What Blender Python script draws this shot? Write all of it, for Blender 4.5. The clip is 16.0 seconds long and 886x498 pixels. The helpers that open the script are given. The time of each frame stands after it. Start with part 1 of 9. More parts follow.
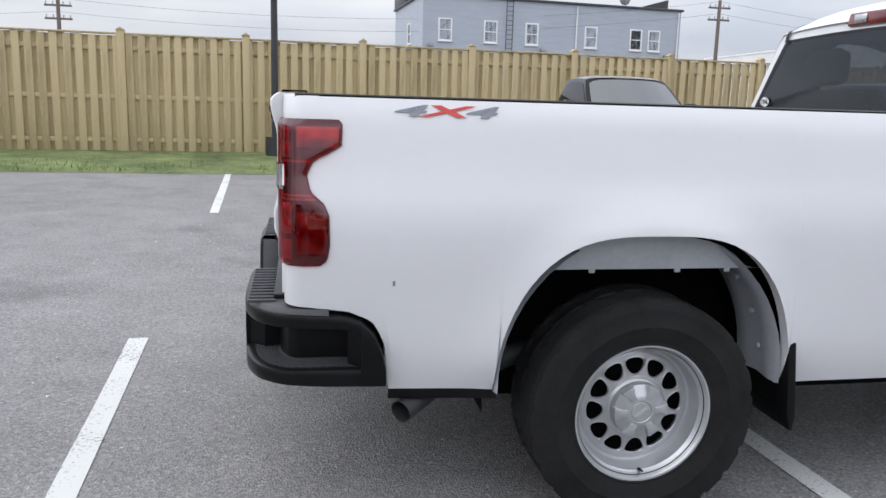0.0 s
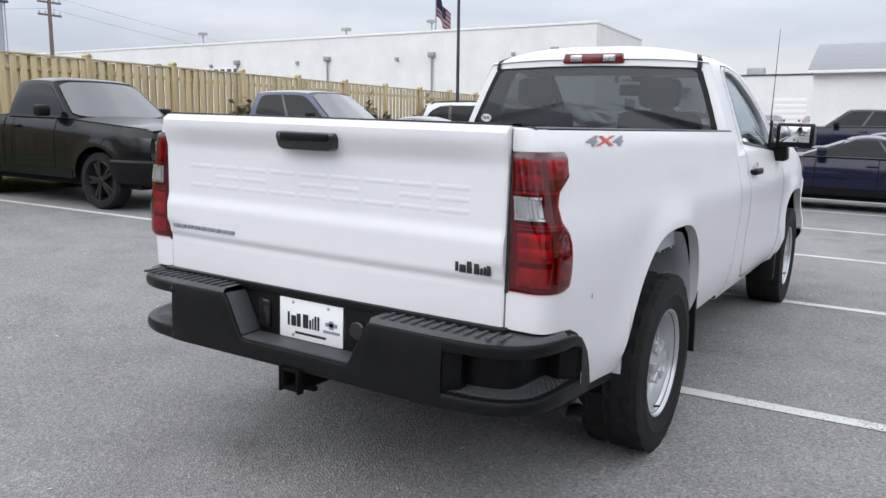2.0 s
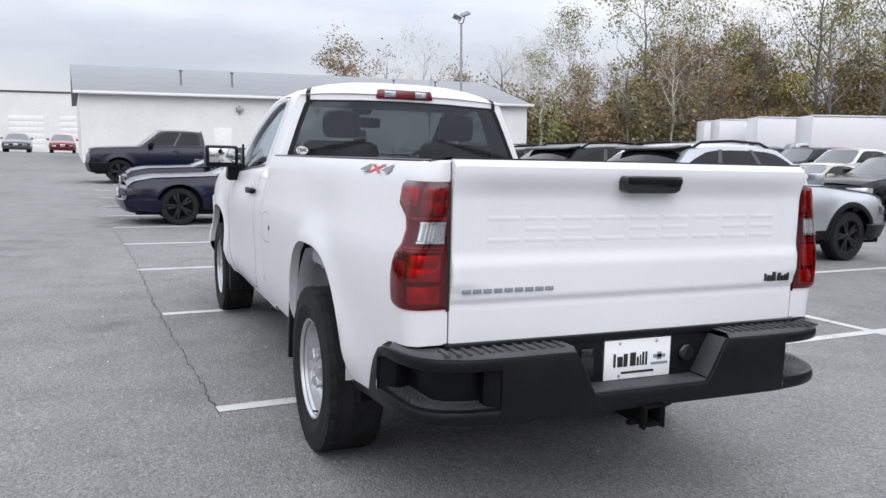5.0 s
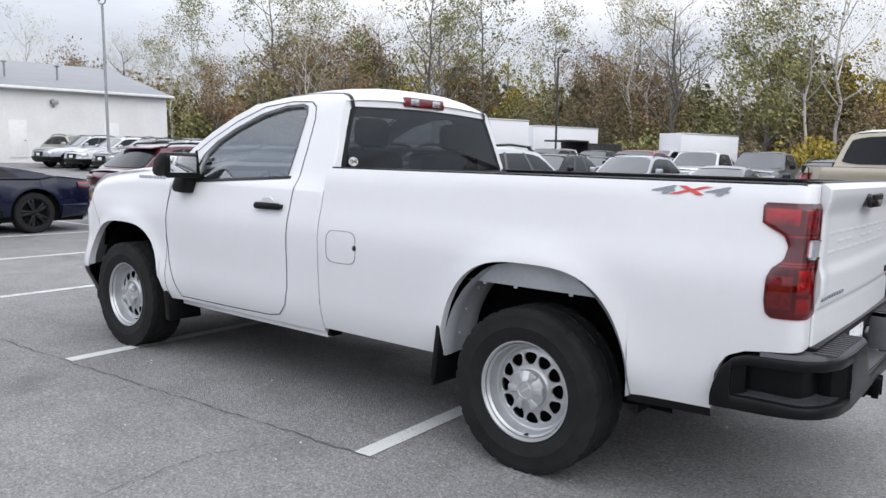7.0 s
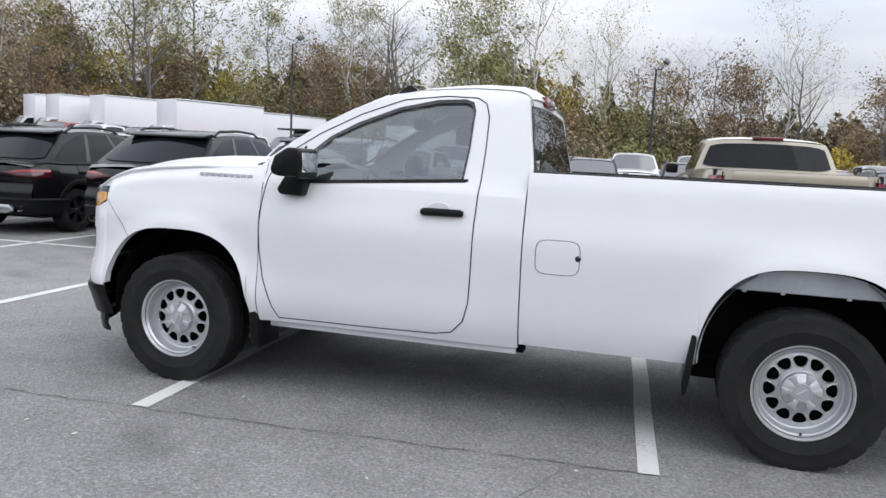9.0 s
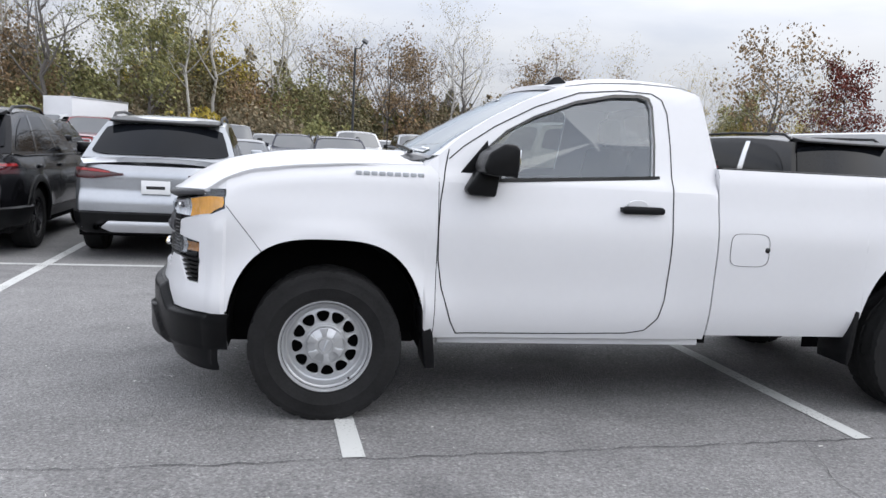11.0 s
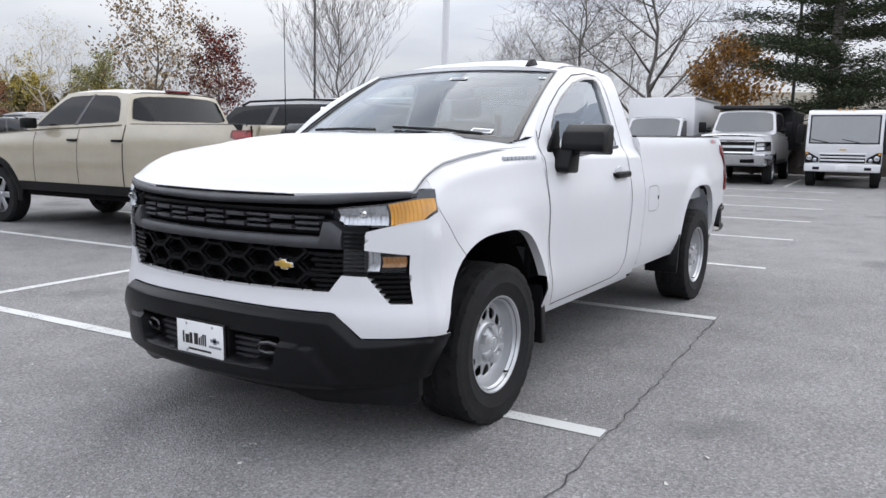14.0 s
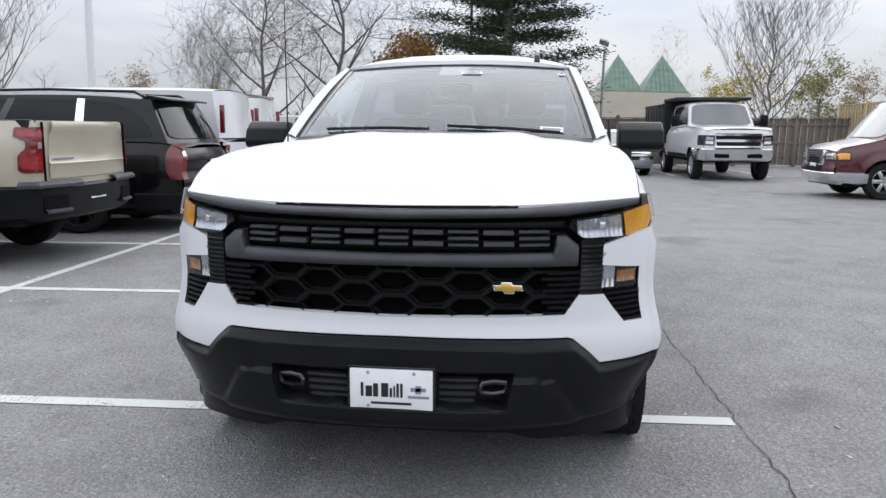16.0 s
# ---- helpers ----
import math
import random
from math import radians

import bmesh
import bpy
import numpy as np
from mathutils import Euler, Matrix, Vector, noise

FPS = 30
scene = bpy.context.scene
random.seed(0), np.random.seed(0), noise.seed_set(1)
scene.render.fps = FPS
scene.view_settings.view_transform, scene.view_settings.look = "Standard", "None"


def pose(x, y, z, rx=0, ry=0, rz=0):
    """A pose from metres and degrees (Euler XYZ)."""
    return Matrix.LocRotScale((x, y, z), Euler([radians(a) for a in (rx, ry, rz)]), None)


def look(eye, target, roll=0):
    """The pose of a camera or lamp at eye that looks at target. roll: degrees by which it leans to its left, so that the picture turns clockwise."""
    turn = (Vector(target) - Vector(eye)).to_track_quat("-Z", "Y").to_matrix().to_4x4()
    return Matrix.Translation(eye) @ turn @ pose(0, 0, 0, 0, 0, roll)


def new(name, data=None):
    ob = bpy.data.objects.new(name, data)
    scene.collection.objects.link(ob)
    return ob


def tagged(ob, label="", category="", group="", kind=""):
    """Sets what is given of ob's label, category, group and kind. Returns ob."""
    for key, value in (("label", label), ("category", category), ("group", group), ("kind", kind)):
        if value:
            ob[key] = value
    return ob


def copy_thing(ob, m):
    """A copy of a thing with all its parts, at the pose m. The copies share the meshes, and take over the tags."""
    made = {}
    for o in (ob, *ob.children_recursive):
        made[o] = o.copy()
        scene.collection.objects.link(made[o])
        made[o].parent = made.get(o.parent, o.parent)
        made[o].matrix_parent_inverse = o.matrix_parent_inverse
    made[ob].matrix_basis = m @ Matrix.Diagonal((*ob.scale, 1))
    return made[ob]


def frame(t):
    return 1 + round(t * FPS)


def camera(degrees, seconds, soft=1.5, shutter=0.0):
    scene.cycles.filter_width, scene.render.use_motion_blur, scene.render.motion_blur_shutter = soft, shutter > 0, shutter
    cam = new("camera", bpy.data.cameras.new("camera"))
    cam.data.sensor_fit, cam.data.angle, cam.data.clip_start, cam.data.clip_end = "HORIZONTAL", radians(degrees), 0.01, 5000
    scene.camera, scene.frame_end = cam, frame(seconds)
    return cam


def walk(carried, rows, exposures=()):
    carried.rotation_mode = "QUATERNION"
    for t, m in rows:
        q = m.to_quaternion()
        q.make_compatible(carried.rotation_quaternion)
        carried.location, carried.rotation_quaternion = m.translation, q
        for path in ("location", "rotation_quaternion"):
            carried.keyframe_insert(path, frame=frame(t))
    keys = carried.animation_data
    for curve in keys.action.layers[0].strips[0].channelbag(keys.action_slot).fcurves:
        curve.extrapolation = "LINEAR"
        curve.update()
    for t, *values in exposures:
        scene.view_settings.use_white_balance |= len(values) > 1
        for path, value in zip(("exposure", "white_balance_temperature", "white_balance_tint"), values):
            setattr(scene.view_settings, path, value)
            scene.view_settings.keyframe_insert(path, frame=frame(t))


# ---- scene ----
# Camera. The paved lot falls gently to one side: SLOPE carries lot coordinates into the upright world.
SLOPE = pose(0, 0, 0, 1.35, 0, 0)
cam = camera(59.92, 16.0)
PATH = [
    (0, (-1.111, -3.218, 1.394), (-0.75, -1.289, 1.009), 1.8),
    (0.5, (-1.741, -2.992, 1.382), (-0.995, -1.179, 0.988), 1.9),
    (1, (-2.327, -2.704, 1.398), (-1.206, -1.093, 1.011), 2.2),
    (1.5, (-2.859, -2.32, 1.404), (-1.423, -0.976, 1.042), 2.1),
    (2, (-3.282, -1.851, 1.414), (-1.603, -0.818, 1.079), 1.8),
    (2.5, (-3.619, -1.317, 1.416), (-1.776, -0.605, 1.105), 1.4),
    (3, (-3.871, -0.756, 1.425), (-1.932, -0.367, 1.128), 1.0),
    (3.5, (-4.004, -0.123, 1.431), (-2.025, -0.054, 1.15), 1.2),
    (4, (-4.019, 0.537, 1.434), (-2.051, 0.302, 1.166), 1.6),
    (4.2, (-3.967, 0.787, 1.417), (-2.014, 0.445, 1.157), 1.6),
    (6.3, (-2.572, 3.317, 1.437), (-1.109, 1.974, 1.205), 1.2),
    (6.5, (-2.404, 3.501, 1.448), (-0.999, 2.097, 1.215), 1.3),
    (7, (-1.871, 3.96, 1.447), (-0.633, 2.407, 1.219), 1.5),
    (7.5, (-1.284, 4.333, 1.451), (-0.215, 2.659, 1.219), 1.7),
    (8, (-0.627, 4.67, 1.475), (0.258, 2.893, 1.235), 2.1),
    (8.5, (0.078, 4.855, 1.48), (0.782, 3.0, 1.232), 2.5),
    (9, (0.727, 4.991, 1.427), (1.267, 3.079, 1.199), 2.9),
    (9.5, (1.465, 5.048, 1.387), (1.805, 3.089, 1.17), 3.2),
    (10, (2.175, 5.061, 1.387), (2.317, 3.078, 1.171), 3.3),
    (10.2, (2.485, 5.028, 1.395), (2.533, 3.042, 1.164), 3.5),
    (12.3, (5.178, 4.33, 1.397), (4.191, 2.612, 1.128), 0.8),
    (12.5, (5.391, 4.185, 1.403), (4.305, 2.529, 1.124), 0.8),
    (13, (5.922, 3.777, 1.432), (4.613, 2.295, 1.13), 0.7),
    (13.5, (6.37, 3.289, 1.429), (4.874, 1.998, 1.119), 0.7),
    (14, (6.727, 2.728, 1.388), (5.067, 1.653, 1.095), 0.6),
    (14.5, (6.957, 2.149, 1.412), (5.169, 1.306, 1.11), 0.6),
    (15, (7.099, 1.585, 1.418), (5.22, 0.974, 1.109), 0.5),
    (15.5, (7.136, 1.012, 1.411), (5.202, 0.604, 1.103), 0.1),
    (16, (7.15, 0.541, 1.409), (5.19, 0.287, 1.103), 0.2),
]
walk(cam, [(t, SLOPE @ look(eye, aim, roll)) for t, eye, aim, roll in PATH], [(0, 1.13), (16, 1.13)])

# ---- daylight: high overcast, with a weak wide sun ----
world = bpy.data.worlds.new("overcast_sky")
scene.world = world
world.use_nodes = True
wn, wl = world.node_tree.nodes, world.node_tree.links
wn.clear()
w_out = wn.new("ShaderNodeOutputWorld")
w_bg = wn.new("ShaderNodeBackground")
w_sky = wn.new("ShaderNodeTexSky")
w_sky.sky_type, w_sky.sun_disc = 'NISHITA', False
w_sky.sun_elevation, w_sky.sun_rotation = radians(54), radians(280)
w_tc = wn.new("ShaderNodeTexCoord")
w_map = wn.new("ShaderNodeMapping")
w_map.inputs["Scale"].default_value = (1.2, 1.2, 5.0)
w_noise = wn.new("ShaderNodeTexNoise")
w_noise.inputs["Scale"].default_value, w_noise.inputs["Detail"].default_value = 2.2, 6
w_ramp = wn.new("ShaderNodeValToRGB")
w_ramp.color_ramp.elements[0].position, w_ramp.color_ramp.elements[0].color = 0.35, (5.5, 5.85, 6.75, 1)
w_ramp.color_ramp.elements[1].position, w_ramp.color_ramp.elements[1].color = 0.62, (7.6, 7.7, 8.1, 1)
w_mix = wn.new("ShaderNodeMixRGB")
w_mix.inputs[0].default_value = 0.9
w_bg.inputs["Strength"].default_value = 0.056
wl.new(w_tc.outputs["Generated"], w_map.inputs["Vector"])
wl.new(w_map.outputs[0], w_noise.inputs["Vector"])
wl.new(w_noise.outputs["Fac"], w_ramp.inputs[0])
wl.new(w_sky.outputs[0], w_mix.inputs[1])
wl.new(w_ramp.outputs[0], w_mix.inputs[2])
# a bright overcast: palest well above the horizon, a little greyer overhead
w_sep, w_grad = wn.new("ShaderNodeSeparateXYZ"), wn.new("ShaderNodeValToRGB")
w_grad.color_ramp.interpolation = 'B_SPLINE'
w_grad.color_ramp.elements[0].position, w_grad.color_ramp.elements[0].color = 0.0, (0.26, 0.26, 0.26, 1)
w_grad.color_ramp.elements[1].position, w_grad.color_ramp.elements[1].color = 1.0, (0.42, 0.42, 0.42, 1)
for w_pos, w_val in ((0.17, 0.31), (0.40, 0.85), (0.66, 0.72)):
    w_el = w_grad.color_ramp.elements.new(w_pos)
    w_el.color = (w_val, w_val, w_val, 1)
w_gain = wn.new("ShaderNodeMath")
w_gain.operation = 'MULTIPLY'
w_gain.inputs[1].default_value = 3.0
wl.new(w_grad.outputs[0], w_gain.inputs[0])
w_mul = wn.new("ShaderNodeVectorMath")
w_mul.operation = 'SCALE'
wl.new(w_tc.outputs["Generated"], w_sep.inputs[0])
wl.new(w_sep.outputs["Z"], w_grad.inputs["Fac"])
wl.new(w_mix.outputs[0], w_mul.inputs[0])
wl.new(w_gain.outputs[0], w_mul.inputs["Scale"])
wl.new(w_mul.outputs[0], w_bg.inputs["Color"])
wl.new(w_bg.outputs[0], w_out.inputs["Surface"])

sun = new("sun", bpy.data.lights.new("sun", 'SUN'))
sun.data.energy, sun.data.angle, sun.data.color = 0.65, radians(75), (1.0, 0.97, 0.92)
sun.matrix_world = look((-29, 5, 40), (0, 0, 0))


# ---- materials ----
def mat(name, color, rough=0.5, metal=0.0, vary=0.0, scale=4.0, bump=0.0, bscale=60.0, coat=0.0, spec=0.5, stretch=(1, 1, 1), object_vary=0.0, second=None):
    """A principled material with colour variation at two scales and fine relief."""
    m = bpy.data.materials.new(name)
    m.use_nodes = True
    nt = m.node_tree
    b = nt.nodes["Principled BSDF"]
    b.inputs["Base Color"].default_value = (*color, 1)
    b.inputs["Roughness"].default_value = rough
    b.inputs["Metallic"].default_value = metal
    b.inputs["Coat Weight"].default_value = coat
    b.inputs["Coat Roughness"].default_value = 0.04
    b.inputs["Specular IOR Level"].default_value = spec
    tc = nt.nodes.new("ShaderNodeTexCoord")
    mp = nt.nodes.new("ShaderNodeMapping")
    mp.inputs["Scale"].default_value = stretch
    nt.links.new(tc.outputs["Object"], mp.inputs["Vector"])
    if vary > 0 or object_vary > 0:
        n1, n2 = nt.nodes.new("ShaderNodeTexNoise"), nt.nodes.new("ShaderNodeTexNoise")
        n1.inputs["Scale"].default_value, n1.inputs["Detail"].default_value = scale, 4
        n2.inputs["Scale"].default_value, n2.inputs["Detail"].default_value = scale * 9, 3
        add = nt.nodes.new("ShaderNodeMath")
        add.operation = 'MULTIPLY_ADD'
        nt.links.new(n2.outputs["Fac"], add.inputs[0])
        add.inputs[1].default_value = 0.5
        nt.links.new(n1.outputs["Fac"], add.inputs[2])
        for n in (n1, n2):
            nt.links.new(mp.outputs[0], n.inputs["Vector"])
        last = add.outputs[0]
        if object_vary > 0:
            oi = nt.nodes.new("ShaderNodeObjectInfo")
            ma = nt.nodes.new("ShaderNodeMath")
            ma.operation = 'MULTIPLY_ADD'
            nt.links.new(oi.outputs["Random"], ma.inputs[0])
            ma.inputs[1].default_value = object_vary
            nt.links.new(last, ma.inputs[2])
            last = ma.outputs[0]
        ramp = nt.nodes.new("ShaderNodeValToRGB")
        lo = tuple(max(0, c * (1 - vary)) for c in color)
        hi = tuple(min(1, c * (1 + vary)) for c in (second or color))
        ramp.color_ramp.elements[0].position, ramp.color_ramp.elements[0].color = 0.5, (*lo, 1)
        ramp.color_ramp.elements[1].position, ramp.color_ramp.elements[1].color = 1.0 + object_vary, (*hi, 1)
        nt.links.new(last, ramp.inputs[0])
        nt.links.new(ramp.outputs[0], b.inputs["Base Color"])
    if bump > 0:
        n3 = nt.nodes.new("ShaderNodeTexNoise")
        n3.inputs["Scale"].default_value, n3.inputs["Detail"].default_value = bscale, 3
        nt.links.new(mp.outputs[0], n3.inputs["Vector"])
        bp = nt.nodes.new("ShaderNodeBump")
        bp.inputs["Strength"].default_value, bp.inputs["Distance"].default_value = bump, 0.01
        nt.links.new(n3.outputs["Fac"], bp.inputs["Height"])
        nt.links.new(bp.outputs[0], b.inputs["Normal"])
    return m


def glass(name, tint, face=0.08, rough=0.0):
    """Tinted car glass: a gloss layer over a partly see-through pane."""
    m = bpy.data.materials.new(name)
    m.use_nodes = True
    nt = m.node_tree
    nt.nodes.remove(nt.nodes["Principled BSDF"])
    out = nt.nodes["Material Output"]
    tr, gl, mx, lw, pw, fr = (nt.nodes.new("ShaderNode" + k) for k in ("BsdfTransparent", "BsdfGlossy", "MixShader", "LayerWeight", "Math", "Math"))
    lw.inputs["Blend"].default_value = 0.5
    pw.operation, fr.operation = 'POWER', 'MULTIPLY_ADD'
    pw.inputs[1].default_value = 4.5
    fr.inputs[1].default_value, fr.inputs[2].default_value = 0.9 - face, face
    nt.links.new(lw.outputs["Facing"], pw.inputs[0])
    nt.links.new(pw.outputs[0], fr.inputs[0])
    tr.inputs["Color"].default_value = (*tint, 1)
    gl.inputs["Roughness"].default_value = rough
    gl.inputs["Color"].default_value = (0.9, 0.95, 1, 1)
    nt.links.new(fr.outputs[0], mx.inputs[0])
    nt.links.new(tr.outputs[0], mx.inputs[1])
    nt.links.new(gl.outputs[0], mx.inputs[2])
    nt.links.new(mx.outputs[0], out.inputs["Surface"])
    return m


PAINT_WHITE = mat("white_paint", (0.685, 0.69, 0.71), 0.36, vary=0.015, scale=3, coat=0.30, spec=0.30)
PLASTIC = mat("black_plastic", (0.007, 0.0072, 0.008), 0.34, spec=0.17, vary=0.25, scale=6, bump=0.08, bscale=400)
# paler than PLASTIC; also paints the lit treads and recess of the bumper
PLASTIC_GREY = mat("grey_plastic", (0.055, 0.056, 0.062), 0.50, spec=0.35, vary=0.2, scale=8, bump=0.15, bscale=300)
GLOSS_BLACK = mat("gloss_black", (0.008, 0.008, 0.009), 0.15, coat=0.4)
RUBBER = mat("tyre_rubber", (0.015, 0.015, 0.0155), 0.75, spec=0.2, vary=0.3, scale=7, bump=0.2, bscale=150)
STEEL = mat("painted_steel_wheel", (0.50, 0.51, 0.525), 0.34, metal=0.6, vary=0.06, scale=5, bump=0.04, bscale=200)
ALLOY = mat("alloy_wheel", (0.50, 0.51, 0.53), 0.3, metal=0.9, vary=0.05, scale=5)
DARK_ALLOY = mat("black_alloy_wheel", (0.02, 0.02, 0.022), 0.3, metal=0.4, vary=0.1)
CHROME = mat("chrome", (0.75, 0.76, 0.78), 0.12, metal=1.0, vary=0.03)
UNDER = mat("underbody_black", (0.005, 0.005, 0.0055), 0.9, spec=0.1, vary=0.3, scale=5)
PRIMER = mat("wheelhouse_grey", (0.42, 0.44, 0.47), 0.55, vary=0.12, scale=5, bump=0.05, bscale=60)
RED_LENS = mat("red_lens", (0.13, 0.006, 0.008), 0.12, vary=0.35, scale=9, spec=0.4, coat=0.6)
BRIGHT_RED = mat("bright_red_lens", (0.25, 0.009, 0.010), 0.12, vary=0.4, scale=25, coat=0.5)
DARK_RED = mat("dark_red_lens", (0.13, 0.006, 0.008), 0.12, vary=0.2, scale=14, coat=0.5)
RED_REFLECTOR = mat("red_lamp_reflector", (0.62, 0.60, 0.60), 0.25, metal=0.6, vary=0.35, scale=30)
RED_DULL = mat("dull_lamp_reflector", (0.30, 0.26, 0.26), 0.35, metal=0.4, vary=0.5, scale=40)
TAIL_SMOKED = mat("smoked_tail_lens", (0.045, 0.004, 0.006), 0.12, vary=0.3, scale=14, coat=0.5)
AMBER = mat("amber_lens", (0.72, 0.32, 0.02), 0.15, vary=0.2, scale=20, coat=0.6)
AMBER_DULL = mat("dull_amber_lens", (0.30, 0.13, 0.03), 0.15, vary=0.3, scale=20, coat=0.6)
CLEAR = mat("lamp_reflector", (0.52, 0.53, 0.55), 0.18, metal=0.75, vary=0.15, scale=30, coat=0.8)
GLASS_TINT = glass("tinted_glass", (0.17, 0.18, 0.20), 0.035)
GLASS_CLEAR = glass("clear_glass", (0.43, 0.465, 0.46), 0.13)
GLASS_SCREEN = glass("windscreen_glass", (0.66, 0.72, 0.71), 0.11)
GLASS_DARK = mat("dark_car_glass", (0.006, 0.007, 0.009), 0.04, spec=0.22, vary=0.3, scale=2)
# half-metal grey: the pale sky reflection is partly put into the colour
SCREEN_CAR = mat("car_windscreen_sky_sheen", (0.20, 0.205, 0.21), 0.08, metal=0.5, vary=0.05, scale=2)
LENS_CLEAR = glass("clear_lamp_lens", (0.93, 0.94, 0.95), 0.05)
LENS_RED = glass("red_lamp_lens", (0.62, 0.018, 0.022), 0.06)
CLOTH = mat("seat_cloth", (0.035, 0.036, 0.040), 0.9, vary=0.2, scale=20, bump=0.2, bscale=300)
PLATE_WHITE = mat("plate_white", (0.78, 0.79, 0.80), 0.4, vary=0.03)
INK = mat("black_ink", (0.012, 0.012, 0.014), 0.5, vary=0.1)
DECAL_GREY = mat("decal_grey", (0.20, 0.22, 0.25), 0.4, vary=0.1)
DECAL_RED = mat("decal_red", (0.55, 0.05, 0.04), 0.4, vary=0.1)
FLAG_RED = mat("faded_red_cloth", (0.20, 0.03, 0.035), 0.9, vary=0.2, scale=3)
GOLD = mat("gold_emblem", (0.65, 0.42, 0.10), 0.3, metal=0.7, vary=0.1)
MIRROR = mat("mirror_glass", (0.8, 0.8, 0.8), 0.02, metal=1.0)
WALL_WHITE = mat("white_block_wall", (0.70, 0.70, 0.69), 0.8, vary=0.07, scale=0.6, bump=0.15, bscale=12)
WALL_BLUE = mat("grey_blue_siding", (0.38, 0.415, 0.47), 0.75, vary=0.08, scale=0.8, bump=0.15, bscale=20, stretch=(1, 1, 8))
WALL_TAN = mat("tan_wall", (0.50, 0.46, 0.38), 0.8, vary=0.08, scale=0.8, bump=0.1, bscale=10)
ROOF_METAL = mat("grey_metal_roof", (0.20, 0.21, 0.225), 0.5, vary=0.1, scale=0.5, bump=0.1, bscale=8, stretch=(1, 6, 1))
ROOF_GREEN = mat("green_copper_roof", (0.15, 0.23, 0.18), 0.6, vary=0.25, scale=1.2, stretch=(4, 1, 1))
TRIM_WHITE = mat("white_trim", (0.75, 0.75, 0.74), 0.5, vary=0.05)
WINDOW_DARK = mat("dark_window_pane", (0.03, 0.035, 0.04), 0.08, spec=0.8, vary=0.3, scale=1)
FENCE_NEW = mat("new_pine_board", (0.35, 0.27, 0.145), 0.8, vary=0.22, scale=1.6, bump=0.4, bscale=18, stretch=(7, 7, 0.5), object_vary=0.5, second=(0.42, 0.34, 0.20))
FENCE_OLD = mat("weathered_board", (0.13, 0.115, 0.10), 0.9, vary=0.3, scale=1.5, bump=0.5, bscale=18, stretch=(7, 7, 0.5), object_vary=0.6)
POLE_DARK = mat("dark_metal_pole", (0.045, 0.047, 0.05), 0.5, metal=0.3, vary=0.2, scale=2)
POLE_GREY = mat("galvanised_pole", (0.30, 0.31, 0.32), 0.5, metal=0.4, vary=0.15, scale=2)
WOOD_POLE = mat("wooden_utility_pole", (0.16, 0.13, 0.11), 0.9, vary=0.25, scale=2, bump=0.3, bscale=15, stretch=(6, 6, 0.6))
BARK = mat("grey_bark", (0.115, 0.105, 0.097), 0.9, vary=0.35, scale=3, bump=0.5, bscale=20, stretch=(3, 3, 0.7), object_vary=0.4)
BARK_PALE = mat("pale_bark", (0.36, 0.345, 0.32), 0.9, vary=0.35, scale=2.5, bump=0.4, bscale=20, object_vary=0.3)


def leafmat(name, a, b):
    m = mat(name, a, 0.7, spec=0.2)
    nt = m.node_tree
    geo, ramp = nt.nodes.new("ShaderNodeNewGeometry"), nt.nodes.new("ShaderNodeValToRGB")
    ramp.color_ramp.elements[0].color, ramp.color_ramp.elements[1].color = (*a, 1), (*b, 1)
    nt.links.new(geo.outputs["Random Per Island"], ramp.inputs[0])
    nt.links.new(ramp.outputs[0], nt.nodes["Principled BSDF"].inputs["Base Color"])
    return m


LEAF_GREEN = leafmat("green_yellow_leaves", (0.12, 0.135, 0.06), (0.33, 0.31, 0.13))
LEAF_YELLOW = leafmat("yellow_leaves", (0.216, 0.189, 0.041), (0.486, 0.365, 0.068))
LEAF_BROWN = leafmat("brown_leaves", (0.14, 0.105, 0.065), (0.33, 0.22, 0.12))
LEAF_RED = leafmat("dark_red_leaves", (0.07, 0.02, 0.016), (0.20, 0.05, 0.035))
LEAF_ORANGE = leafmat("orange_leaves", (0.20, 0.10, 0.02), (0.38, 0.19, 0.04))
LEAF_PINE = leafmat("pine_needles", (0.035, 0.05, 0.03), (0.09, 0.11, 0.06))
GRASS = leafmat("grass_blades", (0.05, 0.12, 0.02), (0.17, 0.23, 0.06))
GRASS_BASE = mat("grass_soil", (0.08, 0.12, 0.035), 0.95, vary=0.5, scale=1.3, bump=0.6, bscale=30, second=(0.13, 0.16, 0.06))
WOODS = leafmat("mixed_wood_leaves", (0.10, 0.10, 0.055), (0.26, 0.22, 0.12))
SHRUB = leafmat("brown_brush", (0.12, 0.108, 0.07), (0.30, 0.24, 0.155))


